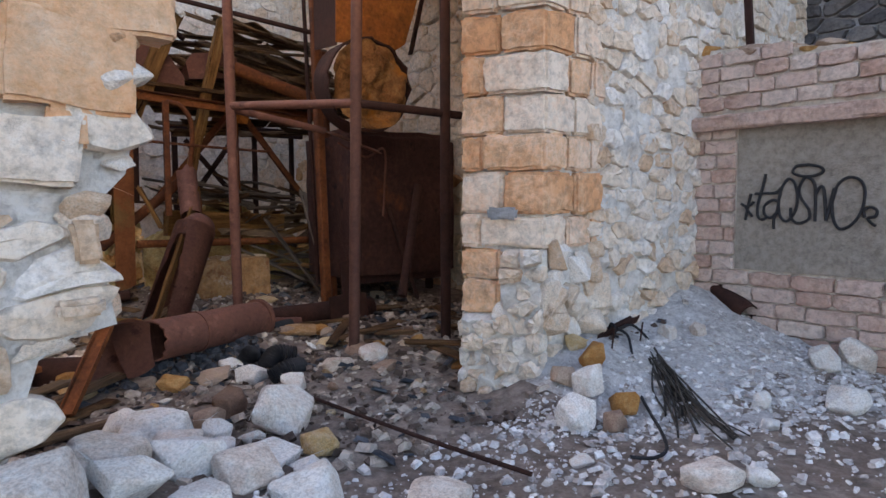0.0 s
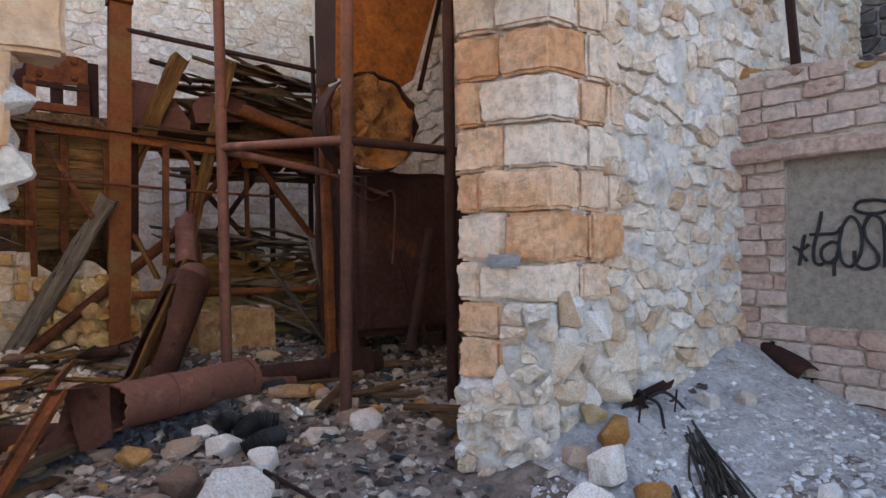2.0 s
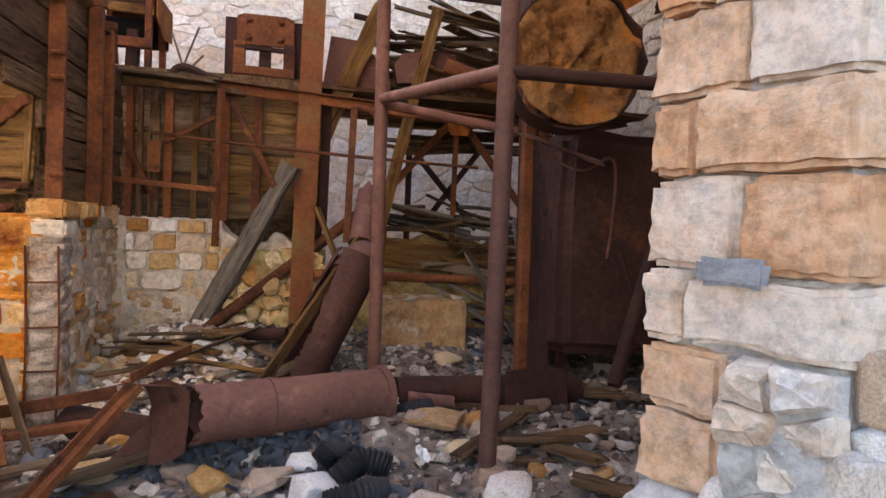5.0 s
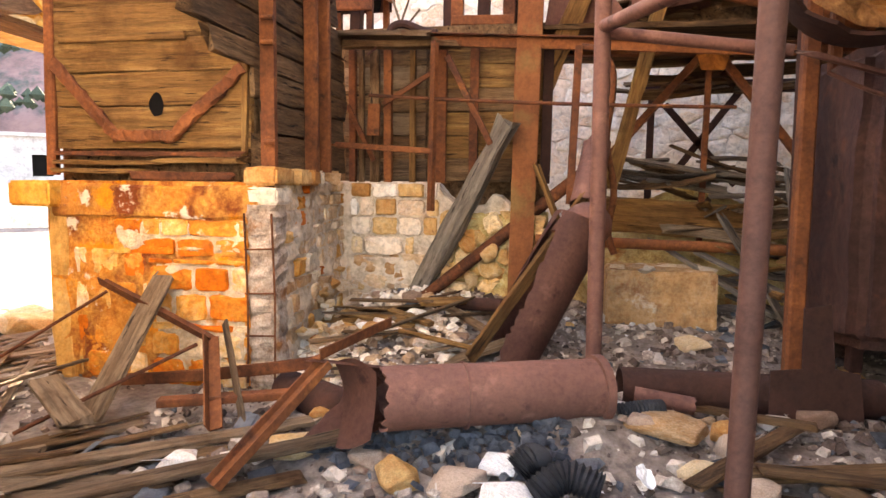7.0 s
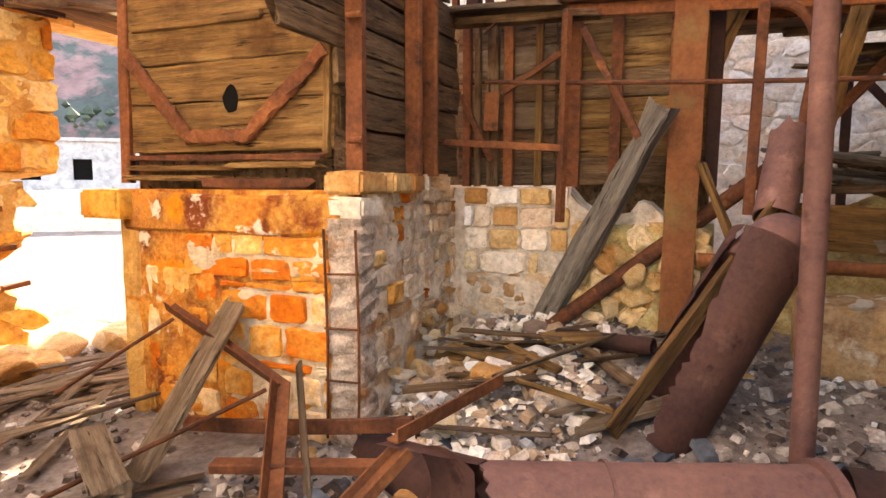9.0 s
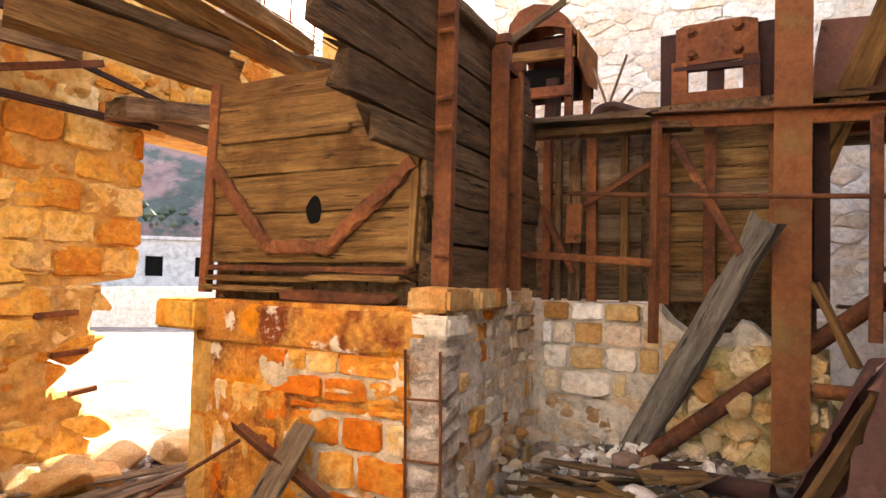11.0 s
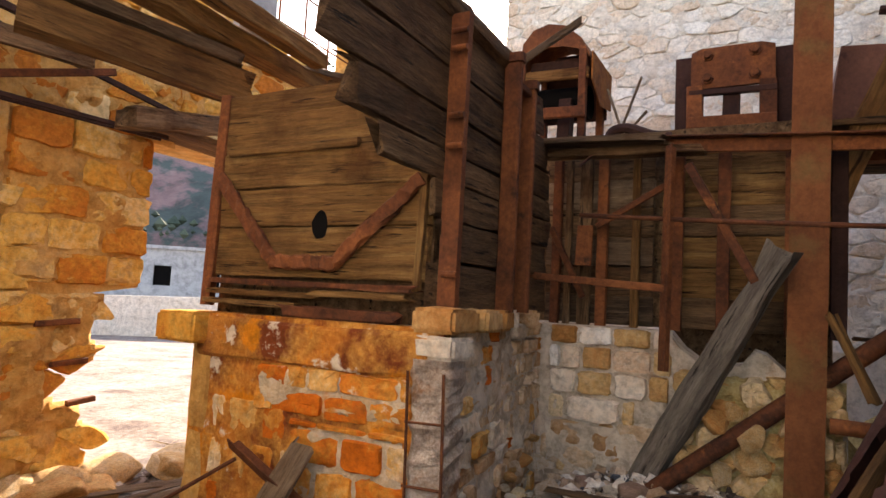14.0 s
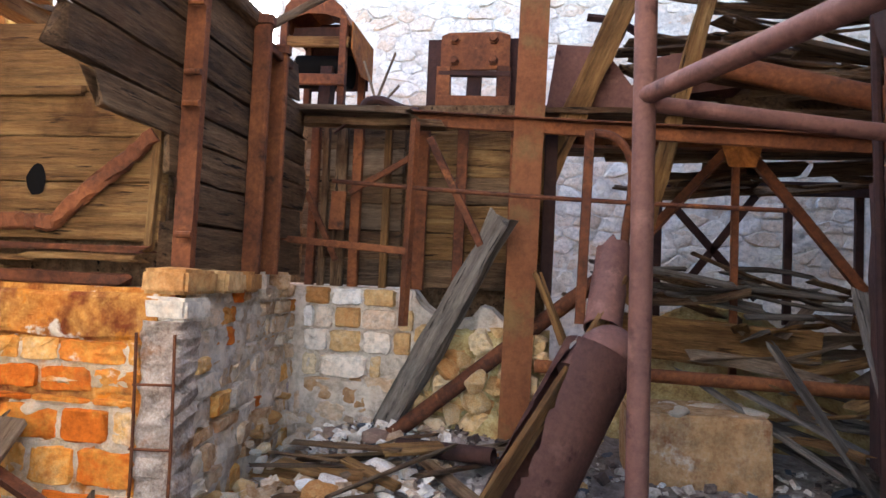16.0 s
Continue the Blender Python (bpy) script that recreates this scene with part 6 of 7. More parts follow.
tagged(part("ground_plate", plate_bm([(-0.25, 0), (0.28, 0.02), (0.26, 0.34), (0.12, 0.36), (0.1, 0.75), (-0.05, 0.72), (-0.06, 0.35), (-0.24, 0.33)], 0.02, "x"), M_RUSTDARK, m=Matrix.Translation((-6.067, 4.761, 0.017)) @ pose(0, 0, 0, 0, -10, 0)), "bent rusted plate standing in the rubble", "plate")
tagged(part("pipe_stub", pipe_bm(0.36, 0.055, 0.01, 18, 3, 0.03, 4, torn=0.03), M_RUSTPLUM, smooth=True, m=along((-5.937, 4.067, 0.141), (-5.991, 3.697, 0.170))), "short rusty pipe stub on the rubble", "pipe")


def hose(points, r, label):
    """A corrugated rubber hose: rings along a bend."""
    bm = tube_curve(points, r, 14, 14)
    ln = len(bm.verts) // 14
    bm.verts.ensure_lookup_table()
    for i in range(ln):
        c = sum((bm.verts[i * 14 + j].co for j in range(14)), Vector()) / 14
        k = 1.10 if i % 2 else 0.86
        for j in range(14):
            v = bm.verts[i * 14 + j]
            v.co = c + (v.co - c) * k
    return tagged(part("rubber_hose", bm, M_RUBBER, smooth=False), label, "hose")


hose([(-5.652, 3.584, 0.163), (-5.700, 3.723, 0.178), (-5.748, 3.842, 0.173)], 0.055, "short black corrugated hose at the pipe's end")
hose([(-4.864, 3.159, 0.020), (-4.938, 3.288, 0.100), (-4.913, 3.458, 0.060)], 0.075, "bent black corrugated rubber hose in the rubble")
hose([(-5.061, 3.055, 0.050), (-5.094, 3.115, 0.100), (-5.157, 3.163, 0.060)], 0.07, "stub of black corrugated rubber hose")
hose([(-4.638, 3.094, -0.020), (-4.623, 3.245, 0.040), (-4.697, 3.402, 0.020)], 0.07, "dusty black corrugated hose near the tube post")

# ---- overhead beams and girder by the left wall ----
board("roof_beam", (-5.082, -0.839, 3.483), (-7.502, -0.841, 3.400), 0.16, 0.15, M_WOODGOLD, None, "long weathered roof beam resting on the bin", "beam", seed=701, ragged=0.06)
board("roof_beam", (-5.012, -0.714, 3.704), (-7.283, -0.651, 3.507), 0.14, 0.12, M_WOODGOLD, None, "long weathered roof beam above the bin", "beam", seed=702, ragged=0.06)
board("roof_beam", (-5.184, -0.994, 3.101), (-6.666, -0.881, 3.117), 0.13, 0.24, M_WOODGOLD, None, "thick broken roof beam ending on the bin", "beam", seed=703, ragged=0.10)
board("roof_beam", (-5.392, -0.976, 3.291), (-6.588, -0.852, 3.299), 0.16, 0.08, M_WOOD, None, "split plank lying on the broken roof beam", "beam", seed=706, ragged=0.10)
board("lintel_board", (-6.430, -1.889, 2.935), (-7.473, -1.953, 3.151), 0.20, 0.16, M_WOODDARK, None, "dark splintered beam end over the doorway", "beam", seed=704, ragged=0.12)
board("lintel_board", (-6.779, -2.337, 3.053), (-9.341, -2.390, 2.975), 0.36, 0.07, M_WOODGOLD, None, "golden plank lintel over the doorway", "beam", seed=705)
board("roof_beam", (-4.013, -1.580, 3.654), (-5.533, -2.208, 3.434), 0.12, 0.16, M_WOODDARK, None, "short roof beam stub near the girder", "beam", seed=707, ragged=0.05)
board("roof_beam", (-4.233, -2.194, 3.250), (-6.153, -1.958, 3.296), 0.10, 0.12, M_WOODDARK, None, "thin roof beam crossing the girder", "beam", seed=708, ragged=0.05)
board("roof_plank", (-7.361, -1.044, 3.537), (-8.543, -0.265, 3.550), 0.22, 0.05, M_WOOD, None, "grey plank end lying behind the bin", "plank", seed=709)
girder_l = anchor("lattice_girder", (-5.536, -2.329, 2.977), "rusty light lattice girder along the ochre wall", "girder")
for dy in (0.0, 0.10):
    bar("chord", (-3.8, -2.38 + dy, 2.90), (-7.1, -2.38 + dy, 2.97), oblong(0.03, 0.04), M_RUSTDARK, girder_l)
bar("chord", (-3.892, -2.321, 3.784), (-6.253, -2.214, 3.503), oblong(0.05, 0.06), M_RUSTDARK, girder_l)
bar("chord", (-3.887, -2.217, 3.664), (-7.084, -2.199, 3.189), oblong(0.03, 0.05), M_RUSTDARK, girder_l)
bar("hanger", (-5.292, -2.228, 2.747), (-5.318, -2.284, 3.743), channel(0.14, 0.06), M_RUST, girder_l, roll=0)
bar("hanger_foot", (-5.286, -2.223, 2.668), (-5.294, -2.229, 2.767), oblong(0.10, 0.09), M_RUST, girder_l)
bar("brace", (-5.398, -2.241, 2.982), (-6.434, -2.108, 3.335), oblong(0.03, 0.06), M_RUST, girder_l)
bar("brace", (-4.212, -2.281, 3.053), (-5.304, -2.295, 3.584), oblong(0.03, 0.05), M_RUSTDARK, girder_l)
frame_l = anchor("iron_stand", (-5.114, -1.970, 0.000), "small rusty iron frame standing by the ochre wall", "frame")
for p0, p1 in (((-4.485, -2.043, 0.568), (-5.433, -2.057, 0.757)), ((-5.433, -2.057, 0.757), (-5.440, -2.016, -0.050)), ((-4.491, -2.016, -0.050), (-4.485, -2.043, 0.568)), ((-4.956, -2.041, 0.508), (-4.937, -2.016, -0.050)), ((-4.654, -2.030, 0.321), (-5.427, -2.039, 0.448))):
    bar("bar", p0, p1, oblong(0.035, 0.035), M_RUST, frame_l)
for k in range(3):
    bar("wall_iron", (-6.2 - 0.16 * k, YL + 0.02, 1.26 - 0.33 * k), (-6.55 - 0.1 * k, YL + 0.03, 1.28 - 0.33 * k), oblong(0.05, 0.045), M_RUST, None, "rusty iron flat set in the ochre wall", "iron", group="irons in the wall", rough=0.004, seed=k)

# ---- writing sprayed on the rendered panel ----
tag = anchor("graffiti", (-1.8, YB, 1.3), "black sprayed scrawl on the rendered panel", "graffiti")


def on_panel(p):
    px, py = 1280 + p[0] / 3, 260 + p[1] / 3
    return (-2.405 + (px - 1310) * 0.00447, YB - 0.004, 1.216 + (400 - py) * 0.00512)


for stroke in ([(120, 245), (105, 310), (90, 390)], [(60, 300), (100, 315), (140, 290)], [(85, 310), (110, 345), (132, 368)],
               [(205, 140), (190, 210), (165, 300), (165, 365), (190, 385), (215, 375)], [(145, 245), (200, 243), (270, 240), (295, 215)],
               [(285, 290), (250, 280), (205, 310), (205, 355), (240, 375), (275, 345), (285, 295), (280, 340), (262, 380), (262, 435)],
               [(300, 215), (285, 300), (300, 370), (340, 390), (380, 340), (390, 260), (370, 190), (335, 170), (300, 215)],
               [(470, 180), (430, 165), (400, 215), (410, 270), (455, 330), (455, 380), (400, 400), (360, 375), (355, 320)],
               [(490, 390), (490, 300), (485, 215), (470, 180)], [(490, 250), (510, 215), (530, 225), (540, 300), (548, 385)], [(548, 385), (565, 310), (585, 220)],
               [(590, 225), (575, 310), (590, 390), (625, 425), (680, 400), (725, 330), (735, 240), (710, 185), (655, 170), (605, 200), (585, 250)],
               [(440, 100), (380, 105), (360, 135), (400, 155), (470, 158), (520, 140), (510, 115), (450, 100), (430, 102)],
               [(740, 365), (735, 335), (760, 315), (795, 330), (790, 360), (755, 370), (775, 395), (795, 405)]):
    part("stroke", tube_curve([on_panel(p) for p in stroke], 0.013, 6, 5), M_SPRAY, tag, m=Matrix.Translation(-tag.location))

# ---- yard: stones, wire, brushwood ----
YARD = [(-1.24, 3.91, 0.36, 0.5), (-1.07, 4.08, 0.15, 0.8), (-2.31, 4.17, 0.30, 0.95), (-1.56, 6.47, 0.27, 0.9), (-1.40, 6.78, 0.34, 0.9), (-1.17, 5.73, 0.27, 0.8), (-1.58, 5.32, 0.15, 0.7), (-1.89, 3.68, 0.13, 0.5),
        (-1.39, 5.01, 0.13, 0.7), (-2.03, 2.74, 0.36, 0.5), (-3.56, 2.69, 0.36, 1.05), (-4.21, 3.07, 0.24, 0.9), (-2.97, 2.29, 0.36, 0.6), (-2.78, 2.09, 0.34, 0.6), (-2.50, 2.30, 0.38, 0.6), (-2.78, 2.45, 0.20, 0.8),
        (-3.03, 1.88, 0.40, 0.7), (-3.38, 1.90, 0.36, 0.6), (-3.41, 1.61, 0.34, 0.7), (-3.06, 1.50, 0.40, 0.7), (-3.77, 1.92, 0.42, 0.75), (-4.12, 1.84, 0.26, 0.9), (-3.64, 2.25, 0.22, 0.8), (-3.34, 2.18, 0.16, 0.8),
        (-3.50, 2.43, 0.14, 0.8), (-2.53, 1.76, 0.30, 0.6), (-2.19, 1.98, 0.34, 0.5), (-2.32, 1.46, 0.36, 0.7), (-2.63, 1.18, 0.42, 0.8), (-2.72, 1.53, 0.30, 0.8)]
for k, (x, y, s, q) in enumerate(YARD):
    rock((x, y), s, M_ROCK, "whitish angular limestone block on the ground", 900 + k, squash=q, group="fallen limestone blocks", name="fallen_stone")
rock((-3.05, 2.66), 0.22, M_OCHREROCK, "yellow ochre rock among the fallen stones", 941, squash=0.9)
for k, (x, y, s, m_) in enumerate(((-4.09, 2.51, 0.26, M_ROCKROSE), (-3.89, 2.31, 0.2, M_ROCKROSE), (-2.60, 4.74, 0.22, M_OCHREROCK), (-2.45, 4.54, 0.26, M_ROCK), (-2.20, 4.57, 0.22, M_OCHREROCK), (-2.64, 4.45, 0.2, M_ROCKROSE),
                                   (-2.09, 4.32, 0.18, M_ROCKROSE), (-2.80, 4.80, 0.16, M_OCHREROCK), (-2.54, 5.74, 0.16, M_ROCK), (-2.41, 6.02, 0.14, M_ROCK))):
    rock((x, y), s, m_, "brownish loose stone among the chips", 950 + k, name="loose_stone", group="brownish loose stones")
bmk = bmesh.new()
bmesh.ops.create_icosphere(bmk, subdivisions=3, radius=0.10)
for v in bmk.verts:
    v.co *= 1 + 0.10 * noise.noise(v.co * 12)
tagged(part("round_stone", bmk, M_ROCK, smooth=True, m=Matrix.Translation((-2.873, 5.118, 0.301))), "rounded pale boulder at the wall's foot", "stone")
iron = anchor("iron_with_wire", (-2.759, 5.254, 0.320), "rusty iron angle with a black wire tied round it", "scrap iron")
bar("angle", (-2.771, 5.044, 0.309), (-2.771, 5.632, 0.399), angle_iron(0.075, 0.012), M_RUSTDARK, iron, roll=30, rough=0.004, seed=2)
for y in (4.98, 5.38):
    bar("pin", (-2.58, y, 0.30), (-2.56, y, 0.46), circle(0.008, 6), M_RUSTDARK, iron)
part("wire", tube_curve([(-2.716, 5.264, 0.395), (-2.662, 5.324, 0.339), (-2.523, 5.171, 0.242), (-2.280, 4.880, 0.070), (-2.003, 4.580, 0.030), (-1.766, 4.317, 0.030), (-1.598, 4.087, 0.030), (-1.593, 3.943, 0.020), (-1.688, 3.853, 0.020)], 0.011, 8), M_RUBBER, iron, "black wire", smooth=True, m=Matrix.Translation(-iron.location))
part("wire", tube_curve([(-2.716, 5.264, 0.395), (-2.705, 5.475, 0.397), (-2.598, 5.578, 0.246), (-2.516, 5.443, 0.197), (-2.569, 5.309, 0.224)], 0.011, 8), M_RUBBER, iron, "black wire", smooth=True, m=Matrix.Translation(-iron.location))
part("wire", tube_curve([(-2.729, 5.233, 0.319), (-2.703, 5.204, 0.414), (-2.773, 5.245, 0.434), (-2.819, 5.294, 0.340), (-2.731, 5.291, 0.320)], 0.011, 8), M_RUBBER, iron, "black wire", smooth=True, m=Matrix.Translation(-iron.location))
rg = random.Random(5)
branch = anchor("dead_branch", (-2.3, 5.2, 0.1), "dark dead palm branch lying on the chips", "branch")
for k in range(44):
    a = Vector((-2.50, 5.40, 0)) + Vector((rg.uniform(-0.06, 0.12), rg.uniform(-0.08, 0.08), 0))
    b = Vector((-1.40, 4.42, 0)) + Vector((rg.uniform(-0.30, 0.16), rg.uniform(-0.12, 0.22), 0))
    t0, t1 = rg.uniform(0, 0.45), rg.uniform(0.55, 1.0)
    p0, p1 = a.lerp(b, t0), a.lerp(b, t1)
    mid = (p0 + p1) / 2 + Vector((rg.uniform(-0.04, 0.04), rg.uniform(-0.04, 0.04), 0))
    part("frond", tube_curve([(p.x, p.y, ground_z(p.x, p.y) + rg.uniform(0.01, 0.05)) for p in (p0, mid, p1)], rg.uniform(0.004, 0.010), 5, 4), M_DEADWOOD, branch, m=Matrix.Translation(-branch.location))
tagged(part("buried_pipe", pipe_bm(0.62, 0.10, 0.012, 20, 4, 0.06, 4, torn=0.08), M_RUSTDARK, smooth=True, m=along((-2.839, 7.017, 0.634), (-2.309, 6.788, 0.381))), "dark rusty pipe end sticking out of the chips", "pipe")
tagged(part("iron_rod", tube_curve([(-4.216, 3.034, 0.000), (-3.320, 3.119, 0.000), (-2.501, 3.177, 0.020), (-1.902, 3.269, 0.020)], 0.014, 8), M_RUSTDARK, smooth=True), "long dark iron rod lying on the ground", "rod")
bar("leaning_bar", (-2.519, 7.108, 2.928), (-2.662, 7.230, 4.048), oblong(0.07, 0.05), M_RUSTDARK, None, "rusty steel bar leaning over the yard wall", "steel bar")
for k in range(9):
    r = random.Random(1200 + k)
    rock((-2.9 + 0.16 * k, 6.98, 2.885 - 0.02 * k), r.uniform(0.16, 0.3), M_ROCKROSE if k % 2 else M_OCHREROCK, "flat loose stone on top of the yard wall", 1200 + k, squash=0.5, group="loose stones on the yard wall", sink=0.2)


# ---- chips and debris that nobody could count ----
def chips(name, count, where, sizes, material, label, seed, flat=0.5, lift=0.2):
    r = random.Random(seed)
    vs, fs = [], []
    done = 0
    while done < count:
        x, y = where(r)
        if x is None:
            continue
        s = sizes[0] * (sizes[1] / sizes[0]) ** (r.random() ** 1.8)
        m = pose(x, y, ground_z(x, y) + s * lift, r.uniform(-30, 30), r.uniform(-30, 30), r.uniform(0, 360))
        o = len(vs)
        hx, hy, hz = s * r.uniform(0.35, 0.6), s * r.uniform(0.25, 0.5), s * flat * r.uniform(0.2, 0.5)
        for c in ((-hx, -hy * r.uniform(0.2, 1), -hz), (hx * r.uniform(0.4, 1), -hy, -hz), (hx, hy * r.uniform(0.3, 1), -hz), (-hx * r.uniform(0.3, 1), hy, -hz),
                  (-hx * 0.7, -hy * 0.6, hz), (hx * 0.6, -hy * 0.8, hz * r.uniform(0.5, 1)), (hx * 0.7, hy * 0.6, hz), (-hx * 0.6, hy * 0.7, hz * r.uniform(0.4, 1))):
            vs.append(tuple(m @ Vector(c)))
        for q in ((3, 2, 1, 0), (4, 5, 6, 7), (0, 1, 5, 4), (1, 2, 6, 5), (2, 3, 7, 6), (3, 0, 4, 7)):
            fs.append(tuple(i + o for i in q))
        done += 1
    me = bpy.data.meshes.new(name)
    me.from_pydata(vs, [], fs)
    return tagged(put(name, me, material), label, "rubble", kind="stuff")


dv, df = [], []
DN = 54
for i in range(DN):
    for j in range(DN):
        x, y = -2.92 + 2.1 * i / (DN - 1), 4.35 + 2.48 * j / (DN - 1)
        d = min(math.hypot((x + 2.95) * 0.80, (y - 6.75) * 0.50) / 1.35, math.hypot((x + 2.9) * 1.1, (y - 5.0) * 0.6) / 0.85)
        dv.append((x, y, ground_z(x, y) + 0.035 * (1 - d) + 0.02 * noise.noise((x * 5, y * 5, 3)) + 0.012 * noise.noise((x * 14, y * 14, 8))))
df = [(i * DN + j, (i + 1) * DN + j, (i + 1) * DN + j + 1, i * DN + j + 1) for i in range(DN - 1) for j in range(DN - 1)]
me = bpy.data.meshes.new("rubble_dust")
me.from_pydata(dv, [], df)
tagged(put("rubble_dust", me, M_DUST, smooth=True), "slope of pale blue-grey stone dust at the wall's foot", "rubble", kind="stuff")


def inside_room(x, y):
    return not (x < -6.2 and -0.65 < y < 1.05) and not (x < -8.25) and not (-3.55 < x < -2.8 and (y < 0.9 or y > 4.1))


def room(r):
    x, y = r.uniform(-8.2, -2.7), r.uniform(0.6, 6.6)
    return (x, y) if inside_room(x, y) else (None, None)


def yard(r):
    x, y = r.triangular(-2.8, 1.2, -2.4), r.uniform(1.2, 6.8)
    return (x, y) if (y > 3.3 or x < -2.0 or r.random() < 0.3) else (None, None)


def corner_heap(r):
    a, d = r.uniform(-math.pi / 2, 0.15), 2.3 * r.random() ** 0.6
    x, y = -2.8 + d * 0.75 * math.cos(a), 6.75 + d * 1.3 * math.sin(a)
    return (x, y) if x > -2.85 and y < 6.8 else (None, None)


def sun_side(r):
    return r.uniform(-7.6, -4.6), r.uniform(-2.4, 0.2)


def crust(r):
    return r.gauss(-5.34, 0.11), r.uniform(1.9, 3.3)


chips("stone_chips", 7000, room, (0.015, 0.13), M_GRAVEL, "brown and grey stone chips over the room's floor", 31)
chips("stone_chips", 3600, yard, (0.012, 0.09), M_GRAVELPALE, "pale stone chips scattered over the yard", 32)
chips("stone_chips", 4200, corner_heap, (0.010, 0.065), M_GRAVELPALE, "heap of blue-grey stone chips in the yard's corner", 33)
chips("stone_chips", 1200, sun_side, (0.02, 0.12), M_GRAVEL, "rubble on the sunlit floor by the doorway", 34)
def pier_foot(r):
    x = r.uniform(-8.2, -6.1)
    return x, 1.28 + 0.13 * (x + 6.3) + 1.3 * r.random() ** 1.5


chips("fallen_masonry", 1500, pier_foot, (0.02, 0.15), M_PALERUBBLE, "pale broken masonry at the pier's foot", 38, lift=0.4)
chips("slate_shards", 380, room, (0.05, 0.22), M_SLATE, "dark flat shards over the room's floor", 35, flat=0.22)
chips("slate_shards", 420, crust, (0.03, 0.12), M_SLATE, "bluish black crust under the large pipe", 36, flat=0.6, lift=0.5)
chips("white_scraps", 160, room, (0.02, 0.07), M_SCRAP, "small white scraps in the rubble", 37, flat=0.3)
rg = random.Random(61)
for k in range(120):
    x, y = rg.uniform(-8.0, -3.4), rg.uniform(0.9, 6.2)
    if not inside_room(x, y) or (-4.0 < x and y < 1.2):
        continue
    rock((x, y), 0.07 + 0.16 * rg.random() ** 2, (M_ROCKROSE, M_ROCKROSE, M_ROCK, M_OCHREROCK, M_GREYSTONE)[k % 5], "loose broken stone on the room's floor", 1300 + k, squash=rg.uniform(0.4, 0.8), name="loose_stone", group="loose stones on the floor")
rg2 = random.Random(57)
for k in range(46):
    x, y = rg2.uniform(-8.0, -6.4), rg2.uniform(1.25, 2.6)
    rock((x, y), 0.05 + 0.17 * rg2.random() ** 2, (M_GREYSTONE, M_OCHREROCK, M_ROCKROSE, M_ROCK)[k % 4], "broken stone fallen from the pier's side", 1400 + k, squash=rg2.uniform(0.5, 0.9), name="loose_stone", group="stones fallen from the pier")
for k, (x, y, s, m_) in enumerate(((-5.23, 1.80, 0.28, M_OCHREROCK), (-5.02, 1.25, 0.14, M_ROCK), (-5.18, 2.22, 0.09, M_SCRAP), (-5.0, 2.75, 0.30, M_ROCKROSE), (-4.84, 3.05, 0.34, M_ROCK), (-5.05, 2.45, 0.24, M_OCHREROCK),
                                   (-4.55, 4.05, 0.32, M_ROCK), (-4.75, 4.02, 0.24, M_ROCKROSE), (-5.62, 3.84, 0.42, M_GREYSTONE), (-5.75, 3.62, 0.10, M_ROCK), (-6.0, 4.55, 0.16, M_ROCK), (-6.95, 1.75, 0.26, M_OCHREROCK),
                                   (-7.3, 2.0, 0.2, M_ROCK), (-4.4, 3.6, 0.26, M_ROCK), (-4.2, 3.95, 0.22, M_ROCKROSE), (-7.3, 4.3, 0.26, M_OCHREROCK))):
    rock((x, y), s, m_, "larger pale stone lying in the floor rubble", 1500 + k, squash=0.30 if s > 0.41 else 0.55, name="loose_stone", group="larger stones on the floor")
tagged(part("paper_scrap", disc_bm(0.11, 12), M_SCRAP, smooth=True, m=Matrix.Translation((-4.98, 3.66, 0.12)) @ pose(0, 0, 0, 10, -70, 0) @ Matrix.Diagonal((0.5, 0.4, 0.6, 1))), "crumpled white scrap on the rubble", "scrap")


# ---- planks and irons at the pier ----
def on_ground(x, y, h=0.03):
    return (x, y, ground_z(x, y) + h)


board("floor_plank", on_ground(-4.35, 0.75, 0.05), on_ground(-5.28, 2.15, 0.06), 0.13, 0.035, M_WOOD, None, "long grey plank lying on the rubble", "plank", seed=801)
board("floor_plank", on_ground(-4.6, 0.45, 0.05), on_ground(-5.55, 1.75, 0.05), 0.11, 0.035, M_WOOD, None, "long grey plank lying beside the pier", "plank", seed=802)
board("floor_plank", on_ground(-4.3, 1.05, 0.03), on_ground(-4.95, 1.95, 0.03), 0.12, 0.03, M_WOODDARK, None, "dark split plank on the rubble", "plank", seed=803)
board("leaning_plank", (-6.14, 0.38, 0.78), (-5.42, 0.34, 0.0), 0.20, 0.035, M_WOOD, None, "broad grey plank leaning against the pier", "plank", seed=804, roll=8, ragged=0.08)
board("plank_end", (-5.30, 0.10, 0.22), (-5.10, 0.52, 0.04), 0.18, 0.05, M_WOOD, None, "short grey plank end on the heap", "plank", seed=805)
board("lath", (-6.0, 0.93, 0.48), (-5.45, 1.37, -0.06), 0.07, 0.02, M_WOOD, None, "pale thin lath leaning on the irons", "lath", seed=806, roll=70)
bent = anchor("bent_angle_iron", (-5.5, 1.0, 0.0), "bent rusty angle irons standing by the pier", "scrap iron")
bar("arm", (-6.03, -0.09, 0.70), (-5.91, 0.87, 0.34), angle_iron(0.07, 0.010), M_RUST, bent, roll=30, rough=0.003)
bar("leg", (-5.90, 0.85, 0.37), (-5.40, 1.16, -0.06), angle_iron(0.085, 0.010), M_RUST, bent, roll=20, rough=0.003)
bar("rod", (-5.60, -0.56, 0.23), (-6.0, 0.0, 0.66), circle(0.012, 8), M_RUST, bent)
bar("rod", (-5.0, 0.16, 0.0), (-5.92, 0.76, 0.33), circle(0.014, 8), M_RUST, bent)
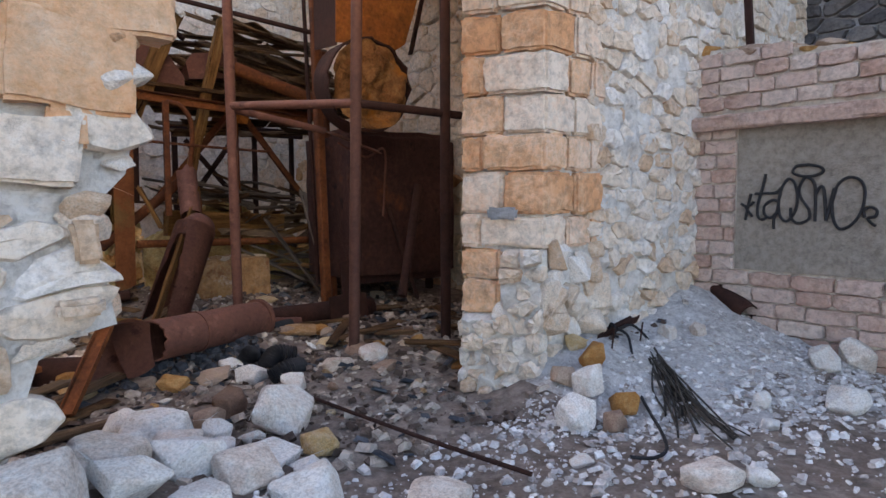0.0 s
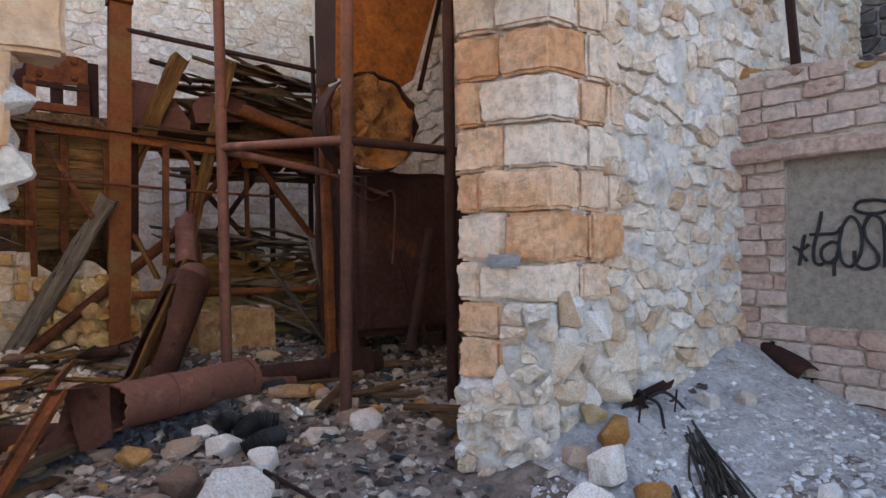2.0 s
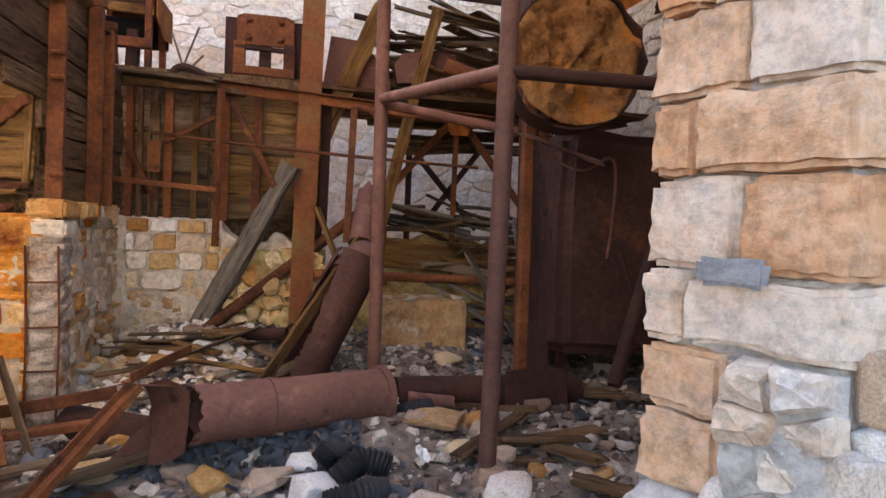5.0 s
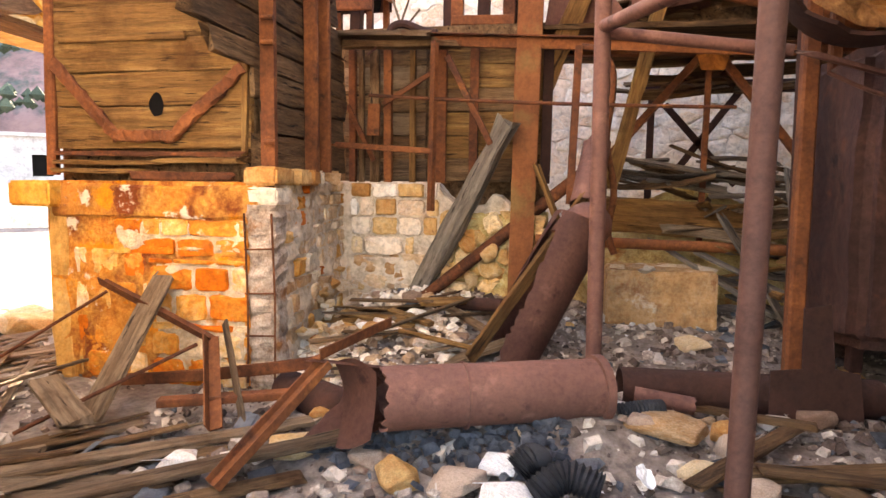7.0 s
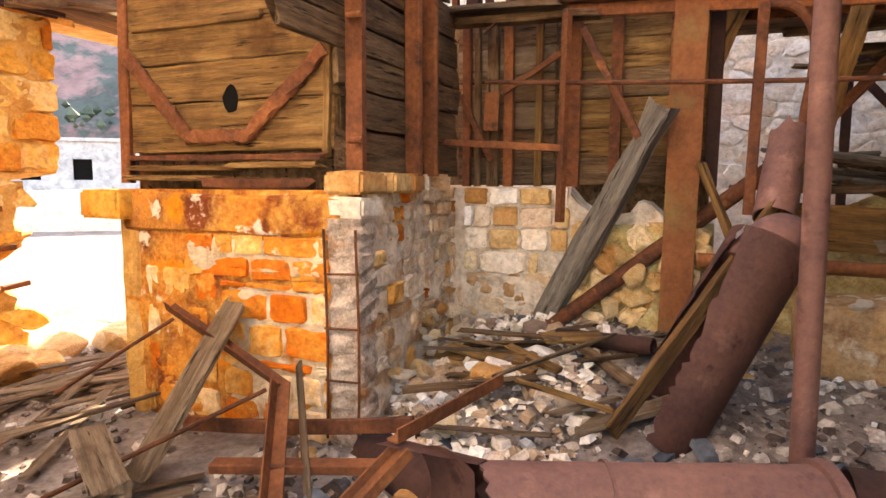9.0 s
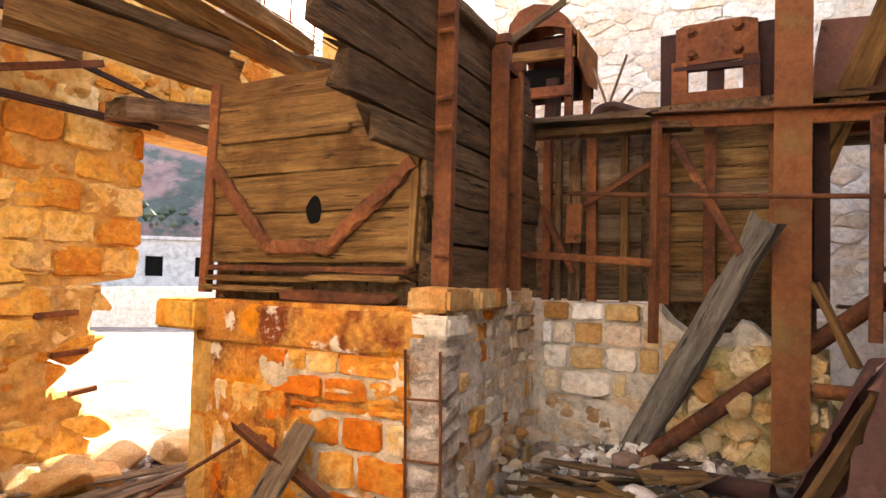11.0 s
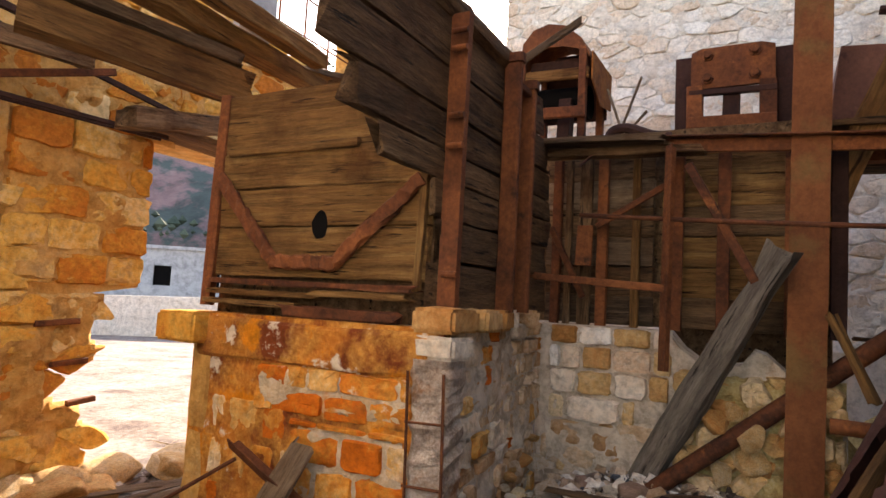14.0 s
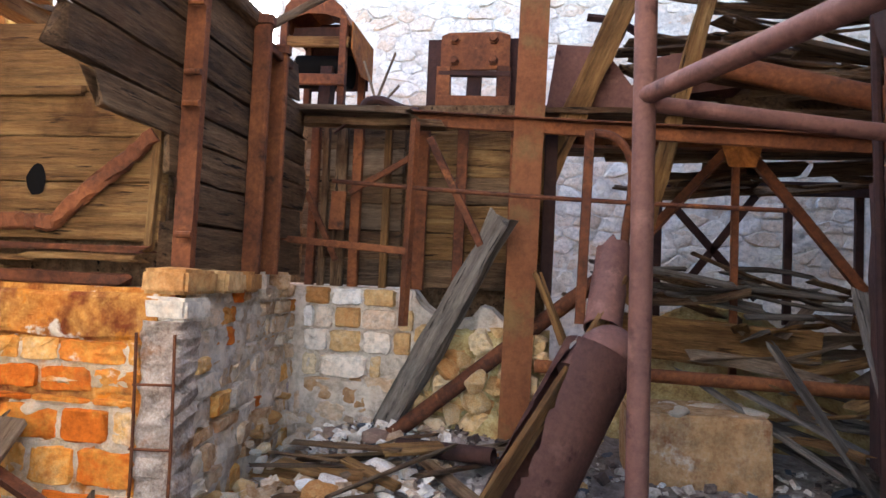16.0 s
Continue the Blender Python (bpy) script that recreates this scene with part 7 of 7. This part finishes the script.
bar("channel_iron", (-4.70, 1.62, -0.02), (-5.22, 2.00, 0.47), channel(0.11, 0.045, 0.01), M_RUST, None, "rusty channel iron propped on the large pipe", "scrap iron", rough=0.003)
bar("angle_bar", (-5.20, 1.97, 0.50), (-5.95, 2.16, 0.53), angle_iron(0.06, 0.01), M_RUST, None, "rusty angle bar resting over the torn pipe", "scrap iron")
bar("flat_iron", (-5.95, 0.10, 0.02), (-5.95, 1.68, 0.26), oblong(0.03, 0.085), M_RUST, None, "rusty flat iron lying across the rubble", "scrap iron", bow=-0.02)
bar("flat_iron", (-5.5, 0.75, 0.06), (-5.75, 1.6, 0.10), oblong(0.10, 0.05), M_RUST, None, "rusty bar in the dark rubble", "scrap iron")
bar("yellow_rod", (-6.6, -0.95, 0.05), (-6.35, -0.62, 0.42), oblong(0.05, 0.04), M_WOODGOLD, None, "thin stake leaning at the pier's edge", "stake")
rg = random.Random(71)
for k in range(18):
    x, y = rg.uniform(-7.5, -6.3), rg.uniform(1.45, 2.6)
    a, ln = rg.uniform(-0.9, 0.9), rg.uniform(0.35, 1.0)
    z = ground_z(x, y) + rg.uniform(0.03, 0.20)
    d = Vector((math.sin(a), math.cos(a), rg.uniform(-0.15, 0.15))) * (ln / 2)
    board("plank", Vector((x, y, z)) - d, Vector((x, y, z)) + d, rg.uniform(0.05, 0.13), rg.uniform(0.015, 0.035), (M_WOOD, M_WOODDARK, M_WOODGOLD)[k % 3], None, "splintered plank in the debris by the low wall", "plank",
          roll=rg.uniform(-40, 40), seed=830 + k, group="splintered planks by the low wall")
for k in range(22):
    x, y = rg.uniform(-5.6, -4.2), rg.uniform(0.1, 1.7)
    a, ln = rg.uniform(0.2, 1.1), rg.uniform(0.4, 1.1)
    z = ground_z(x, y) + rg.uniform(0.015, 0.07)
    d = Vector((-math.sin(a), math.cos(a), rg.uniform(-0.06, 0.06))) * (ln / 2)
    board("plank", Vector((x, y, z)) - d, Vector((x, y, z)) + d, rg.uniform(0.04, 0.11), rg.uniform(0.012, 0.03), (M_WOOD, M_WOODDARK)[k % 2], None, "split grey board on the rubble floor", "plank",
          roll=rg.uniform(-15, 15), seed=860 + k, group="split boards on the floor")
for k in range(40):
    x, y = rg.uniform(-7.2, -4.9), rg.uniform(-2.2, -0.5)
    a, ln = rg.uniform(-0.6, 0.7), rg.uniform(0.5, 1.3)
    z = ground_z(x, y) + rg.uniform(0.015, 0.12)
    d = Vector((-math.cos(a), math.sin(a), rg.uniform(-0.08, 0.08))) * (ln / 2)
    board("lath", Vector((x, y, z)) - d, Vector((x, y, z)) + d, rg.uniform(0.03, 0.09), rg.uniform(0.012, 0.025), M_WOOD, None, "sun-bleached lath on the floor by the doorway", "lath", roll=rg.uniform(-15, 15), seed=900 + k, group="laths by the doorway")
for k in range(14):
    rock((rg.uniform(-7.6, -5.4), rg.uniform(-2.45, -1.9)), rg.uniform(0.2, 0.5), M_OCHREROCK, "ochre block fallen from the doorway's edge", 1600 + k, squash=0.6, group="fallen ochre blocks", name="fallen_stone")
for k in range(18):
    x, y = rg.uniform(-6.6, -3.8), rg.uniform(4.2, 6.3)
    a, ln = rg.uniform(-1.4, 1.4), rg.uniform(0.4, 1.2)
    z = ground_z(x, y) + rg.uniform(0.02, 0.10)
    d = Vector((math.sin(a), math.cos(a), rg.uniform(-0.1, 0.1))) * (ln / 2)
    board("plank", Vector((x, y, z)) - d, Vector((x, y, z)) + d, rg.uniform(0.05, 0.16), rg.uniform(0.015, 0.04), M_WOODDARK, None, "dark rotten board on the shaded floor", "plank", seed=940 + k, group="dark boards on the floor")

# ---- outside, beyond the doorway ----
hv, hf = [], []
NX, NY = 46, 26
for i in range(NX):
    for j in range(NY):
        a = radians(195 + 80 * i / (NX - 1))
        d = 48 + 190 * (j / (NY - 1)) ** 1.3
        x, y = d * math.cos(a), d * math.sin(a)
        z = 0.2 + (0.78 * max(0, min(d, 100) - 52) + 0.2 * max(0, d - 100)) * (1 + 0.30 * noise.noise((x * 0.015, y * 0.015, 2))) + 4.0 * noise.noise((x * 0.06, y * 0.06, 5)) * min(1, (d - 48) / 20) + 1.2 * noise.noise((x * 0.2, y * 0.2, 7)) * min(1, (d - 48) / 20)
        hv.append((x, y, z - 0.6))
for i in range(NX - 1):
    for j in range(NY - 1):
        hf.append((i * NY + j, (i + 1) * NY + j, (i + 1) * NY + j + 1, i * NY + j + 1))
me = bpy.data.meshes.new("backdrop")
me.from_pydata(hv, [], hf)
hill = tagged(put("backdrop", me, M_HILL, smooth=True), "pinkish dry hillside with green scrub", "hillside", kind="structure")
rg = random.Random(91)
vs, fs = [], []
for k in range(420):
    i, j = rg.randrange(NX), rg.randrange(1, NY - 3)
    if noise.noise((i * 0.35, j * 0.45, 8)) < -0.05:
        continue
    c = Vector(hv[i * NY + j]) + Vector((rg.uniform(-3, 3), rg.uniform(-3, 3), 0))
    for q in range(9):
        s = rg.uniform(0.25, 0.8)
        p = c + Vector((rg.gauss(0, 1.1), rg.gauss(0, 1.1), abs(rg.gauss(0.6, 0.5))))
        o = len(vs)
        for w in ((s, 0, 0), (-s, 0.2 * s, 0), (0, s, 0), (0, -s, 0.1 * s), (0, 0, s * 0.9), (0.1 * s, 0, -s * 0.6)):
            vs.append((p.x + w[0] * rg.uniform(0.6, 1.1), p.y + w[1] * rg.uniform(0.6, 1.1), p.z + w[2]))
        for f in ((0, 2, 4), (2, 1, 4), (1, 3, 4), (3, 0, 4), (2, 0, 5), (1, 2, 5), (3, 1, 5), (0, 3, 5)):
            fs.append(tuple(o + n for n in f))
me = bpy.data.meshes.new("scrub")
me.from_pydata(vs, [], fs)
tagged(put("scrub", me, M_SCRUB), "dark green bushes over the hillside", "shrubs", kind="stuff")

house = anchor("white_house", (-32.0, -30.5, 0.1), "small white flat-roofed house at the foot of the hill", "house")
house.rotation_euler = (0, 0, radians(-47))
for name_, o_, t_ in (("wall", [(-6, 0), (6, 0), (6, 1.5), (-6, 1.5)], 0.3), ("wall", [(-6, 2.7), (6, 2.7), (6, 3.7), (-6, 3.7)], 0.3)):
    part(name_, plate_bm(o_, t_, "y"), M_WHITEWASH, house, m=Matrix.Translation((0, 2.7, 0)))
for x0, x1 in ((-6, -4.4), (-3.4, -1.2), (-0.2, 1.6), (2.6, 4.2), (5.2, 6)):
    part("wall_pier", plate_bm([(x0, 1.5), (x1, 1.5), (x1, 2.7), (x0, 2.7)], 0.3, "y"), M_WHITEWASH, house, m=Matrix.Translation((0, 2.7, 0)))
for x0 in (-4.4, -1.2, 1.6, 4.2):
    part("window", plate_bm([(x0, 1.5), (x0 + 1.0, 1.5), (x0 + 1.0, 2.7), (x0, 2.7)], 0.05, "y"), M_VOIDBLACK, house, m=Matrix.Translation((0, 2.75, 0)))
part("side_wall", plate_bm([(-3, 0), (2.7, 0), (2.7, 3.7), (-3, 3.7)], 0.3, "x"), M_WHITEWASH, house, m=Matrix.Translation((5.7, 0, 0)))
part("side_wall", plate_bm([(-3, 0), (2.7, 0), (2.7, 3.7), (-3, 3.7)], 0.3, "x"), M_WHITEWASH, house, m=Matrix.Translation((-6.0, 0, 0)))
part("roof", plate_bm([(-6.2, -3.2), (6.2, -3.2), (6.2, 3.2), (-6.2, 3.2)], 0.2, "z"), M_WHITEWASH, house, m=Matrix.Translation((0, 0, 3.7)))
parapet = tagged(part("parapet_wall", plate_bm([(-9, -0.2), (9, -0.2), (9, 1.25), (3, 1.3), (-2, 1.2), (-9, 1.28)], 0.4, "y"), M_BACKMORTAR, m=Matrix.Translation((-15.5, -15.0, 0)) @ pose(0, 0, 0, 0, 0, 135)),
                 "low pale sunlit wall beyond the doorway", "wall", kind="structure")
